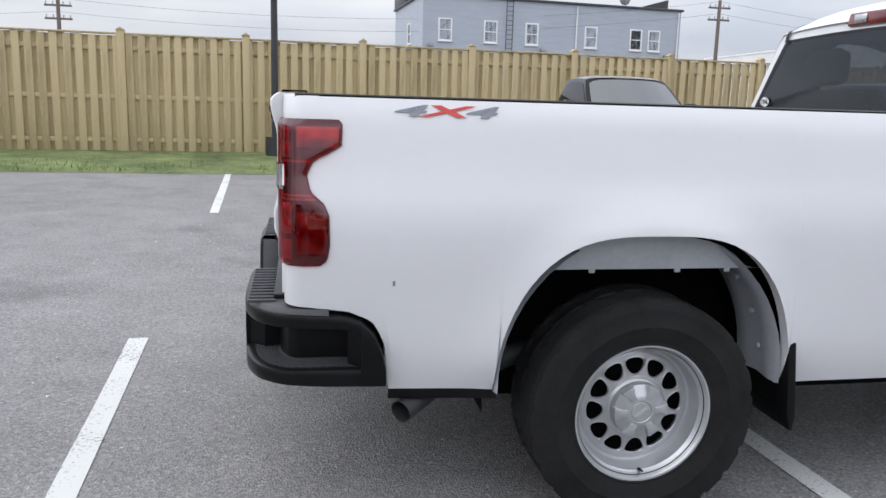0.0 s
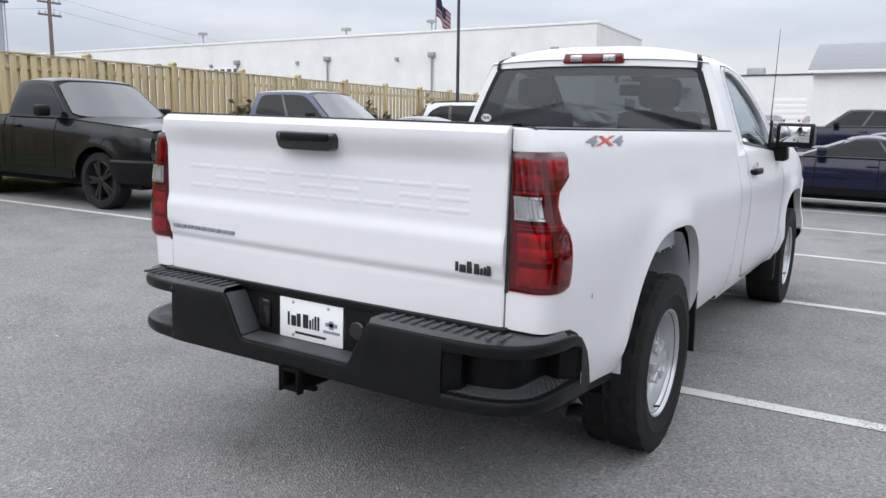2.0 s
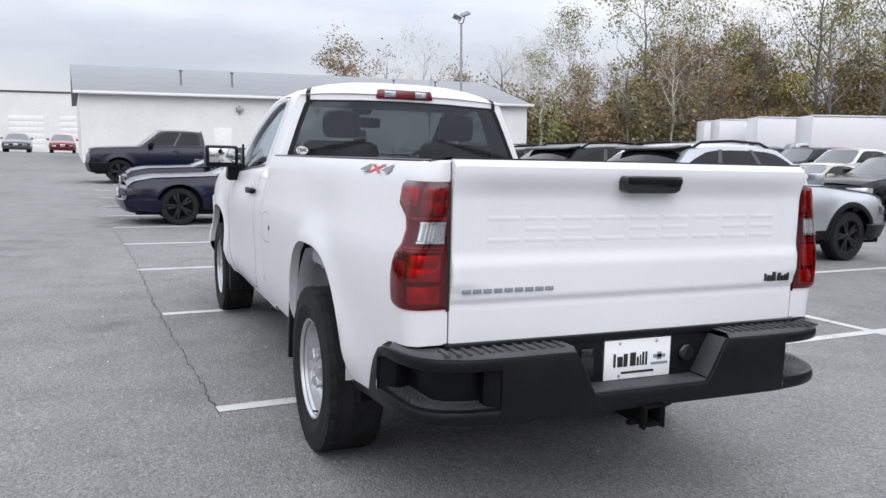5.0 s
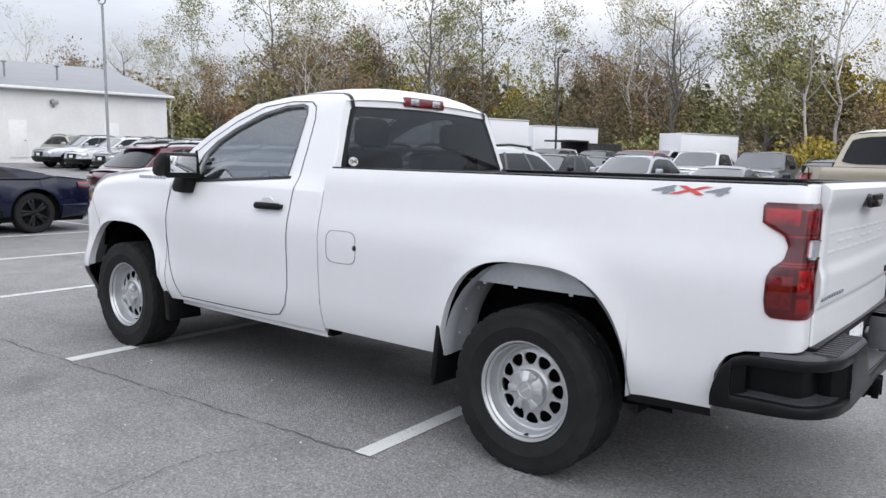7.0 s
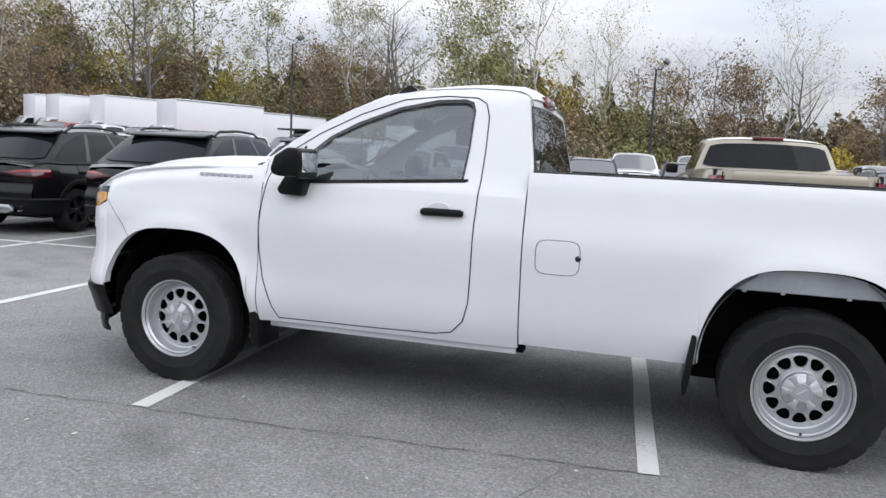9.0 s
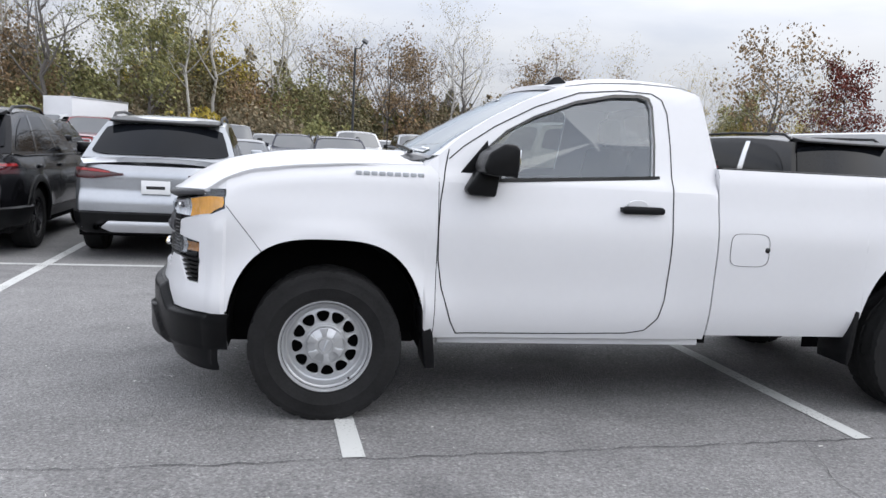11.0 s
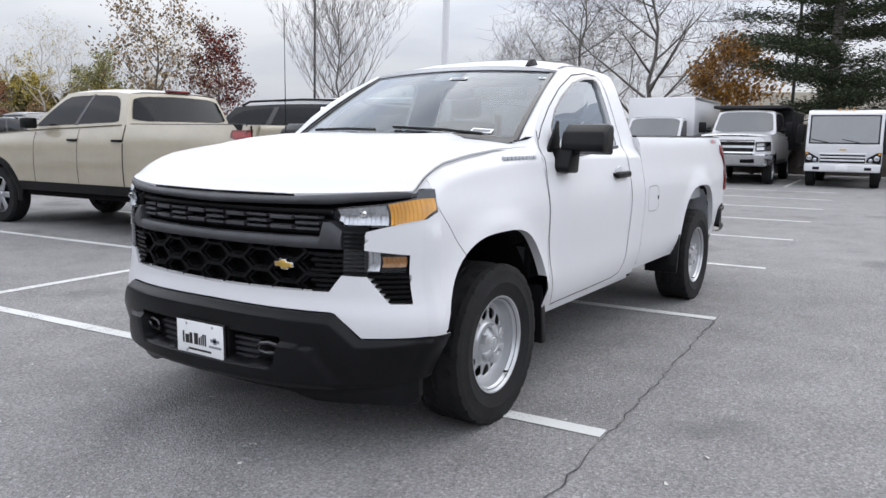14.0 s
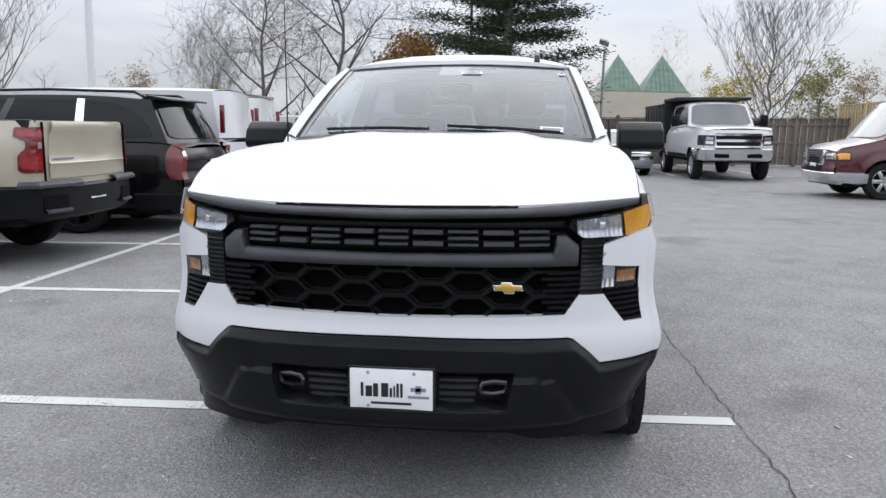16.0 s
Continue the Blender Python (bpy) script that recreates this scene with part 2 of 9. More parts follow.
def asphalt_material():
    m = mat("asphalt", (0.07, 0.071, 0.074), 0.85)
    nt = m.node_tree
    b = nt.nodes["Principled BSDF"]
    tc = nt.nodes.new("ShaderNodeTexCoord")
    big, mid, grit = (nt.nodes.new("ShaderNodeTexNoise") for _ in range(3))
    for n, s, d in ((big, 0.22, 5), (mid, 2.4, 4), (grit, 62, 3)):
        n.inputs["Scale"].default_value, n.inputs["Detail"].default_value = s, d
        nt.links.new(tc.outputs["Object"], n.inputs["Vector"])
    a1, a2 = nt.nodes.new("ShaderNodeMath"), nt.nodes.new("ShaderNodeMath")
    a1.operation = a2.operation = 'MULTIPLY_ADD'
    nt.links.new(mid.outputs["Fac"], a1.inputs[0])
    a1.inputs[1].default_value = 1.0
    nt.links.new(big.outputs["Fac"], a1.inputs[2])
    nt.links.new(grit.outputs["Fac"], a2.inputs[0])
    a2.inputs[1].default_value = 0.6
    half_mix = nt.nodes.new("ShaderNodeMath")
    half_mix.operation = 'MULTIPLY'
    half_mix.inputs[1].default_value = 0.25
    nt.links.new(a1.outputs[0], half_mix.inputs[0])
    nt.links.new(half_mix.outputs[0], a2.inputs[2])
    ramp = nt.nodes.new("ShaderNodeValToRGB")
    ramp.color_ramp.elements[0].position, ramp.color_ramp.elements[0].color = 0.36, (0.126, 0.124, 0.126, 1)
    ramp.color_ramp.elements[1].position, ramp.color_ramp.elements[1].color = 0.76, (0.32, 0.316, 0.316, 1)
    e = ramp.color_ramp.elements.new(1.0)
    e.position, e.color = 0.55, (0.204, 0.201, 0.203, 1)
    nt.links.new(a2.outputs[0], ramp.inputs[0])
    # old drips and damp patches
    st, sr, mul = nt.nodes.new("ShaderNodeTexNoise"), nt.nodes.new("ShaderNodeValToRGB"), nt.nodes.new("ShaderNodeMixRGB")
    st.inputs["Scale"].default_value, st.inputs["Detail"].default_value = 0.75, 6
    sr.color_ramp.elements[0].position, sr.color_ramp.elements[0].color = 0.60, (1, 1, 1, 1)
    sr.color_ramp.elements[1].position, sr.color_ramp.elements[1].color = 0.70, (0.66, 0.66, 0.67, 1)
    mul.blend_type = 'MULTIPLY'
    mul.inputs[0].default_value = 1.0
    nt.links.new(tc.outputs["Object"], st.inputs["Vector"])
    nt.links.new(st.outputs["Fac"], sr.inputs[0])
    nt.links.new(ramp.outputs[0], mul.inputs[1])
    nt.links.new(sr.outputs[0], mul.inputs[2])
    nt.links.new(mul.outputs[0], b.inputs["Base Color"])
    vo = nt.nodes.new("ShaderNodeTexVoronoi")
    vo.inputs["Scale"].default_value = 105
    nt.links.new(tc.outputs["Object"], vo.inputs["Vector"])
    # pale and dark stones showing in the tar
    sep, fleck, mix = nt.nodes.new("ShaderNodeSeparateColor"), nt.nodes.new("ShaderNodeValToRGB"), nt.nodes.new("ShaderNodeMixRGB")
    fleck.color_ramp.elements[0].position, fleck.color_ramp.elements[0].color = 0.0, (0.70, 0.70, 0.71, 1)
    fleck.color_ramp.elements[1].position, fleck.color_ramp.elements[1].color = 1.0, (1.50, 1.49, 1.47, 1)
    for p, v in ((0.30, 0.95), (0.88, 1.08)):
        fleck.color_ramp.elements.new(p).color = (v, v, v, 1)
    nt.links.new(vo.outputs["Color"], sep.inputs[0])
    nt.links.new(sep.outputs[0], fleck.inputs[0])
    mix.blend_type = 'MULTIPLY'
    mix.inputs[0].default_value = 1.0
    nt.links.new(mul.outputs[0], mix.inputs[1])
    nt.links.new(fleck.outputs[0], mix.inputs[2])
    nt.links.new(mix.outputs[0], b.inputs["Base Color"])
    bp = nt.nodes.new("ShaderNodeBump")
    bp.inputs["Strength"].default_value, bp.inputs["Distance"].default_value = 0.8, 0.008
    nt.links.new(vo.outputs["Distance"], bp.inputs["Height"])
    nt.links.new(bp.outputs[0], b.inputs["Normal"])
    return m


def line_material():
    """Traffic paint, worn through to the asphalt in specks."""
    m = mat("white_line_paint", (0.62, 0.63, 0.62), 0.8)
    nt = m.node_tree
    b = nt.nodes["Principled BSDF"]
    tc = nt.nodes.new("ShaderNodeTexCoord")
    n, n2 = nt.nodes.new("ShaderNodeTexNoise"), nt.nodes.new("ShaderNodeTexNoise")
    n.inputs["Scale"].default_value, n.inputs["Detail"].default_value = 70, 3
    n2.inputs["Scale"].default_value = 2.5
    ad = nt.nodes.new("ShaderNodeMath")
    ad.operation = 'MULTIPLY_ADD'
    ad.inputs[1].default_value = 0.5
    for k in (n, n2):
        nt.links.new(tc.outputs["Object"], k.inputs["Vector"])
    nt.links.new(n2.outputs["Fac"], ad.inputs[0])
    nt.links.new(n.outputs["Fac"], ad.inputs[2])
    ramp = nt.nodes.new("ShaderNodeValToRGB")
    ramp.color_ramp.elements[0].position, ramp.color_ramp.elements[0].color = 0.53, (0.17, 0.17, 0.175, 1)
    ramp.color_ramp.elements[1].position, ramp.color_ramp.elements[1].color = 0.68, (0.56, 0.57, 0.56, 1)
    nt.links.new(ad.outputs[0], ramp.inputs[0])
    nt.links.new(ramp.outputs[0], b.inputs["Base Color"])
    return m


ASPHALT = asphalt_material()
LINE_PAINT = line_material()
CRACK = mat("crack_dark", (0.05, 0.05, 0.052), 0.95, vary=0.3, scale=10)
SPECK = mat("pale_gravel", (0.45, 0.44, 0.42), 0.9, vary=0.3, scale=20, object_vary=0.4)


def paint(name, color, metal=0.3, rough=0.28):
    return mat(name, color, rough, metal=metal, vary=0.06, scale=3, coat=0.8)


PAINTS = dict(
    white=mat("white_car_paint", (0.62, 0.625, 0.64), 0.3, vary=0.03, scale=3, coat=0.8), black=mat("black_paint", (0.004, 0.004, 0.005), 0.25, spec=0.15, vary=0.06, scale=3, coat=0.35), navy=mat("dark_blue_paint", (0.004, 0.006, 0.022), 0.25, spec=0.2, vary=0.06, scale=3, coat=0.45),
    blue=paint("blue_paint", (0.008, 0.020, 0.065)), silver=paint("silver_paint", (0.42, 0.44, 0.47), 0.6), grey=paint("grey_paint", (0.12, 0.125, 0.135), 0.5),
    maroon=paint("maroon_paint", (0.075, 0.012, 0.018)), red=paint("red_paint", (0.22, 0.018, 0.02)), tan=paint("tan_paint", (0.40, 0.36, 0.28), 0.1),
    beige=paint("beige_paint", (0.42, 0.39, 0.32), 0.3), dump=mat("black_dump_bed", (0.014, 0.014, 0.015), 0.55, vary=0.2))


# ---- mesh helpers ----
def mesh_ob(name, bm, material, parent=None, smooth=True, angle=None):
    me = bpy.data.meshes.new(name)
    bmesh.ops.recalc_face_normals(bm, faces=bm.faces)
    bm.to_mesh(me)
    bm.free()
    me.materials.append(material)
    if smooth:
        me.shade_smooth()
        me.set_sharp_from_angle(angle=radians(angle or 35))
    ob = new(name, me)
    if parent is not None:
        ob.parent = parent
    return ob


def part(name, bm, material, parent, label="", angle=None):
    ob = mesh_ob(name, bm, material, parent, angle=angle)
    return tagged(ob, label=label) if label else ob


def thing(name, m, label, category, group=""):
    ob = new(name)
    ob.empty_display_size = 0.2
    ob.matrix_world = m
    return tagged(ob, label=label, category=category, group=group)


def box(bm, x0, x1, y0, y1, z0, z1, bevel=0.0, m=None):
    vs = [bm.verts.new((x, y, z)) for x in (x0, x1) for y in (y0, y1) for z in (z0, z1)]
    fs = [bm.faces.new([vs[i] for i in f]) for f in ((0, 1, 3, 2), (4, 6, 7, 5), (0, 4, 5, 1), (2, 3, 7, 6), (0, 2, 6, 4), (1, 5, 7, 3))]
    if bevel:
        r = bmesh.ops.bevel(bm, geom=list({e for f in fs for e in f.edges}), offset=bevel, segments=2, profile=0.5, affect='EDGES')
        vs = list({v for v in vs if v.is_valid} | set(r["verts"]))
    if m is not None:
        bmesh.ops.transform(bm, matrix=m, verts=vs)
    return vs


def prism(bm, poly, axis, a, b, bevel=0.0, segs=2):
    """A polygon swept along an axis. poly holds the other two coordinates in axis order."""
    def at(p, t):
        return {'x': (t, p[0], p[1]), 'y': (p[0], t, p[1]), 'z': (p[0], p[1], t)}[axis]
    lo, hi = [bm.verts.new(at(p, a)) for p in poly], [bm.verts.new(at(p, b)) for p in poly]
    n = len(poly)
    fs = [bm.faces.new(lo), bm.faces.new(hi[::-1])]
    fs += [bm.faces.new((lo[i], hi[i], hi[(i + 1) % n], lo[(i + 1) % n])) for i in range(n)]
    if bevel:
        bmesh.ops.recalc_face_normals(bm, faces=fs)
        bmesh.ops.bevel(bm, geom=list({e for f in fs for e in f.edges}), offset=bevel, segments=segs, profile=0.5, affect='EDGES', clamp_overlap=True)


def grid(bm, rows, close=False):
    vs = [[bm.verts.new(p) for p in r] for r in rows]
    for a, b in zip(vs, vs[1:]):
        n = len(a)
        for i in range(n if close else n - 1):
            j = (i + 1) % n
            q = [a[i], a[j], b[j], b[i]]
            q = [v for k, v in enumerate(q) if all((v.co - w.co).length > 1e-6 for w in q[:k])]
            if len(q) > 2:
                bm.faces.new(q)
    return vs


def sheet(bm, us, lo, hi, nv, fn):
    """Columns at us, each from lo(u) to hi(u), laid on the surface fn(u, v)."""
    grid(bm, [[fn(u, lo(u) + (hi(u) - lo(u)) * k / nv) for k in range(nv + 1)] for u in us])


def tube(bm, pts, radii, sides=8, cap=True):
    pts = [Vector(p) for p in pts]
    rings = []
    for i, p in enumerate(pts):
        d = (pts[min(i + 1, len(pts) - 1)] - pts[max(i - 1, 0)]).normalized()
        s = d.orthogonal().normalized() if i == 0 else (s - d * s.dot(d)).normalized()
        u = d.cross(s)
        r = radii[i] if hasattr(radii, "__len__") else radii
        rings.append([p + (s * math.cos(2 * math.pi * k / sides) + u * math.sin(2 * math.pi * k / sides)) * r for k in range(sides)])
    vs = grid(bm, rings, close=True)
    if cap:
        for r in (vs[0], vs[-1]):
            bm.faces.new(r)


def lathe(bm, profile, segs, axis='y', closed=False):
    """profile: (radius, along) pairs turned round an axis through the origin."""
    rows = []
    for k in range(segs):
        a = 2 * math.pi * k / segs
        c, s = math.cos(a), math.sin(a)
        rows.append([{'y': (r * c, t, r * s), 'z': (r * c, r * s, t), 'x': (t, r * c, r * s)}[axis] for r, t in profile])
    grid(bm, rows)
    bm.verts.ensure_lookup_table()
    n, base = len(profile), len(bm.verts) - segs * len(profile)
    for i in range(n - 1):
        q = [bm.verts[base + (segs - 1) * n + i], bm.verts[base + (segs - 1) * n + i + 1], bm.verts[base + i + 1], bm.verts[base + i]]
        q = [v for k, v in enumerate(q) if all((v.co - w.co).length > 1e-6 for w in q[:k])]
        if len(q) > 2:
            bm.faces.new(q)


def interp(table, x):
    """Straight lines through a sorted table of (x, value)."""
    if x <= table[0][0]:
        return table[0][1]
    for (a, p), (b, q) in zip(table, table[1:]):
        if x <= b:
            return p + (q - p) * (x - a) / (b - a)
    return table[-1][1]


def smooth(x):
    x = min(1.0, max(0.0, x))
    return x * x * (3 - 2 * x)


def lin(a, b, n):
    return [a + (b - a) * k / n for k in range(n + 1)]


LOT_TURN = radians(3.0)
LC, LS = math.cos(LOT_TURN), math.sin(LOT_TURN)


def lot(u, w):
    """A place on the lot: u along the stall rows, w across them."""
    return Vector((u * LC - w * LS, u * LS + w * LC, 0))


def rise(x, y):
    """How far the lot climbs above its main slope towards the garages and the woods."""
    return .0235 * (min(max(x, 16), 61) - 16) + .012 * (min(max(-y, 12), 72) - 12)


def on_lot(p):
    """A lot point carried onto the ground sheet."""
    return SLOPE @ (p + Vector((0, 0, rise(p.x, p.y))))


def ground_at(x, y):
    """A point of the ground sheet: it falls with the lot, and is level far off."""
    c = min(max(y, -70), 16)
    return on_lot(Vector((x, c, 0))) + Vector((0, y - c, 0))


def parked(u, w, heading):
    """The pose of a vehicle on the lot, by its heading in lot degrees (0: along u)."""
    p = lot(u, w)
    return SLOPE @ pose(p.x, p.y, rise(p.x, p.y), 0, 0, math.degrees(LOT_TURN) + heading)


# ---- ground ----
def build_ground():
    bm = bmesh.new()
    xs = (-700, -200, -80, -30, 0, 16, 38, 61, 80, 200, 900)
    ys = (-900, -250, -120, -70, -40, -12, 0, 16, 60, 200, 900)
    grid(bm, [[ground_at(x, y) for x in xs] for y in ys])
    tagged(mesh_ob("ground", bm, ASPHALT), "dark grey worn asphalt of a sloping car park", "ground", kind="structure")


LINE_U = [0.76 + 2.72 * k for k in range(-9, 15)]
SPINE_W, STALL_END = -4.19, 1.31


def painted_line(u0, w0, u1, w1, width=0.105):
    bm = bmesh.new()
    a, b = lot(u0, w0), lot(u1, w1)
    d = (b - a).normalized()
    n = Vector((-d.y, d.x, 0)) * width / 2
    length = (b - a).length
    k = max(1, int(length / 0.5))
    rng = random.Random(int(u0 * 31 + w0 * 17))
    left = [a + d * length * i / k + n * (1 + rng.uniform(-0.06, 0.06)) for i in range(k + 1)]
    right = [a + d * length * i / k - n * (1 + rng.uniform(-0.06, 0.06)) for i in range(k + 1)]
    vs = [[bm.verts.new(on_lot(p + Vector((0, 0, 0.004)))) for p in side] for side in (left, right)]
    for i in range(k):
        bm.faces.new((vs[0][i], vs[0][i + 1], vs[1][i + 1], vs[1][i]))
    tagged(mesh_ob("parking_line", bm, LINE_PAINT, smooth=False), "worn white painted parking stall line on asphalt", "parking line", "stall lines", "structure")


def build_lines():
    for i, u in enumerate(LINE_U):
        painted_line(u, SPINE_W - 5.3, u, SPINE_W - 0.05)
        painted_line(u, SPINE_W + 0.05, u, STALL_END)
    painted_line(LINE_U[0], SPINE_W, LINE_U[-1], SPINE_W)
    for k in range(0, 14):
        painted_line(-1.80 + 2.64 * k, 6.05, -1.80 + 2.64 * k, 10.5)
    for k in range(0, 9):
        painted_line(-17.5, -6.0 + 2.9 * k, -22.5, -6.0 + 2.9 * k)
    for k in range(-12, 18):
        painted_line(k * 2.77 + 1.0, -17.0, k * 2.77 + 1.0, -27.5)


def crack(points, width):
    bm = bmesh.new()
    rng = random.Random(len(points) * 7 + int(points[0][0] * 10))
    pts = []
    for (a, b), (c, d) in zip(points, points[1:]):
        n = max(2, int(math.hypot(c - a, d - b) / 0.06))
        for i in range(n):
            t = i / n
            pts.append(Vector((a + (c - a) * t + rng.uniform(-0.012, 0.012), b + (d - b) * t + rng.uniform(-0.014, 0.014), 0.005)))
    rows = []
    for i, p in enumerate(pts):
        d = (pts[min(i + 1, len(pts) - 1)] - pts[max(i - 1, 0)]).normalized()
        n = Vector((-d.y, d.x, 0)) * width * rng.uniform(0.2, 1.0)
        rows.append([on_lot(p + n), on_lot(p - n)])
    grid(bm, rows)
    tagged(mesh_ob("crack", bm, CRACK, smooth=False), "thin dark jagged crack in the asphalt", "crack", "asphalt cracks", "structure")


def build_specks():
    """Loose grit and leaf bits lying on the asphalt."""
    rng = random.Random(5)
    bm = bmesh.new()
    for _ in range(500):
        x, y = rng.uniform(-5, 9), rng.uniform(-4.5, 5.5)
        r = rng.choice((0.004, 0.005, 0.006, 0.009))
        p = on_lot(Vector((x, y, r * 0.5)))
        vs = [bm.verts.new(p + Vector((rng.uniform(-r, r) * 1.6, rng.uniform(-r, r) * 1.6, rng.uniform(-.3, 1) * r))) for _ in range(4)]
        for f in ((0, 1, 2), (0, 2, 3), (0, 3, 1), (1, 3, 2)):
            bm.faces.new([vs[i] for i in f])
    tagged(mesh_ob("grit", bm, SPECK, smooth=False), "pale grit and leaf bits scattered on asphalt", "grit", kind="stuff")


def build_grass():
    rng = random.Random(11)
    bm = bmesh.new()
    us = lin(-12.5, 50, 64)
    grid(bm, [[on_lot(lot(u, w + (rng.uniform(-.12, .12) if j == 0 else 0)) + Vector((0, 0, z))) for u in us] for j, (w, z) in enumerate(((10.55, 0.004), (10.8, 0.05), (12, 0.10), (14.2, 0.14)))])
    tagged(mesh_ob("grass_verge", bm, GRASS_BASE), "patchy soil and grass verge before the fence", "verge", kind="structure")
    bm = bmesh.new()
    for _ in range(14000):
        u, w = rng.uniform(-13, 16), rng.uniform(10.6, 13.9)
        if noise.noise(Vector((u * 0.8, w * 0.9, 3))) < -0.25:
            continue
        p = on_lot(lot(u, w) + Vector((0, 0, 0.03)))
        h, a = rng.uniform(0.04, 0.13), rng.uniform(0, 6.28)
        d, lean = Vector((math.cos(a), math.sin(a), 0)) * 0.008, Vector((rng.uniform(-.05, .05), rng.uniform(-.05, .05), h))
        bm.faces.new([bm.verts.new(q) for q in (p - d, p + d, p + lean)])
    tagged(mesh_ob("grass", bm, GRASS, smooth=False), "short green and yellowing grass at the fence foot", "grass", kind="stuff")


build_ground()
build_lines()
crack([(0.55, 1.345), (1.05, 1.37), (2.7, 1.47), (4.05, 1.55), (6.5, 1.62), (11, 1.9)], 0.0042)
crack([(1.05, 1.37), (1.25, 1.9), (1.15, 2.7), (1.5, 3.9)], 0.0025)
crack([(5.6, 1.0), (4.2, 2.4), (3.4, 2.7), (1.2, 2.9), (-2.0, 2.6)], 0.0022)
build_specks()
build_grass()


# ---- timber fences ----
def fence_panel_boards(parent, start, end, height, boards, pitch, material, seed, both=True):
    """Board on board: every other board stands proud; each is an object of its own on shared meshes."""
    rng = random.Random(seed)
    meshes = []
    for k in range(4):
        bm = bmesh.new()
        box(bm, -0.07, 0.07, -0.009, 0.009, 0.05, height + (0.0, 0.012, -0.01, 0.006)[k], 0.003)
        meshes.append(mesh_ob("board", bm, material, angle=30))
    d = end - start
    turn = math.degrees(math.atan2(d.y, d.x))
    n = int(d.length / pitch)
    for i in range(n):
        p = start + d * ((i + 0.5) / n)
        side = 0.03 if i % 2 else -0.03
        m = pose(p.x, p.y, p.z, 0, 0, turn + rng.uniform(-.4, .4)) @ pose(0, side, 0, 0, rng.uniform(-.35, .35), 0)
        o = meshes[i] if i < 4 else meshes[rng.randrange(4)].copy()
        if i >= 4:
            scene.collection.objects.link(o)
        o.parent = parent
        o.matrix_world = m


def joined_boards(parent, start, end, height, pitch, material, seed):
    rng = random.Random(seed)
    d = end - start
    turn = math.degrees(math.atan2(d.y, d.x))
    n = int(d.length / pitch)
    bm = bmesh.new()
    for i in range(n):
        p = start + d * ((i + 0.5) / n)
        box(bm, -0.07, 0.07, -0.009, 0.009, 0.05, height + rng.uniform(-.01, .01), 0, pose(p.x, p.y, p.z, 0, 0, turn) @ pose(0, 0.03 if i % 2 else -0.03, 0))
    tagged(mesh_ob("far_board", bm, material, parent), kind="stuff")


def fence_frame(parent, start, end, height, material, bay):
    d = end - start
    turn = math.degrees(math.atan2(d.y, d.x))
    n = max(1, round(d.length / bay))
    bmr = bmesh.new()
    box(bmr, 0, d.length, -0.055, 0.055, height + 0.012, height + 0.05, 0.006)
    r = mesh_ob("top_rail", bmr, material, parent)
    r.matrix_world = Matrix.Translation(start) @ Vector((1, 0, 0)).rotation_difference(d).to_matrix().to_4x4()
    for z in (0.35, height * 0.5, height - 0.25):
        b = bmesh.new()
        box(b, 0, d.length, -0.019, 0.019, z - 0.045, z + 0.045, 0.004)
        r = mesh_ob("rail", b, material, parent)
        r.matrix_world = Matrix.Translation(start) @ Vector((1, 0, 0)).rotation_difference(d).to_matrix().to_4x4()
    post = None
    for i in range(n + 1):
        p = start + d * (i / n)
        if post is None:
            b = bmesh.new()
            box(b, -0.075, 0.075, -0.085, 0.065, 0, height + 0.10, 0.01)
            prism(b, [(-0.09, height + 0.10), (0.09, height + 0.10), (0, height + 0.16)], 'y', -0.1, 0.08)
            post = mesh_ob("post", b, material, parent)
            o = post
        else:
            o = post.copy()
            scene.collection.objects.link(o)
        o.matrix_world = pose(p.x, p.y, p.z, 0, 0, turn)


def build_fences():
    f = thing("timber_fence", Matrix(), "tall pale new pine board fence behind the verge", "fence")
    h = 2.44
    g = lambda u, w: SLOPE @ lot(u, w)
    W = 13.9
    fence_frame(f, g(-26, W), g(45, W), h, FENCE_NEW, 2.44)
    fence_panel_boards(f, g(-9.5, W), g(25, W), h, 0, 0.117, FENCE_NEW, 1)
    joined_boards(f, g(25, W), g(45, W), h, 0.117, FENCE_NEW, 2)
    joined_boards(f, g(-26, W), g(-9.5, W), h, 0.117, FENCE_NEW, 3)
    f2 = thing("weathered_fence", Matrix(), "dark weathered grey board fence at the lot's end", "fence")
    a, b = g(-25, 14.2), g(-25.5, -14)
    fence_frame(f2, a, b, 1.9, FENCE_OLD, 2.4)
    joined_boards(f2, a, b, 1.9, 0.135, FENCE_OLD, 4)


build_fences()


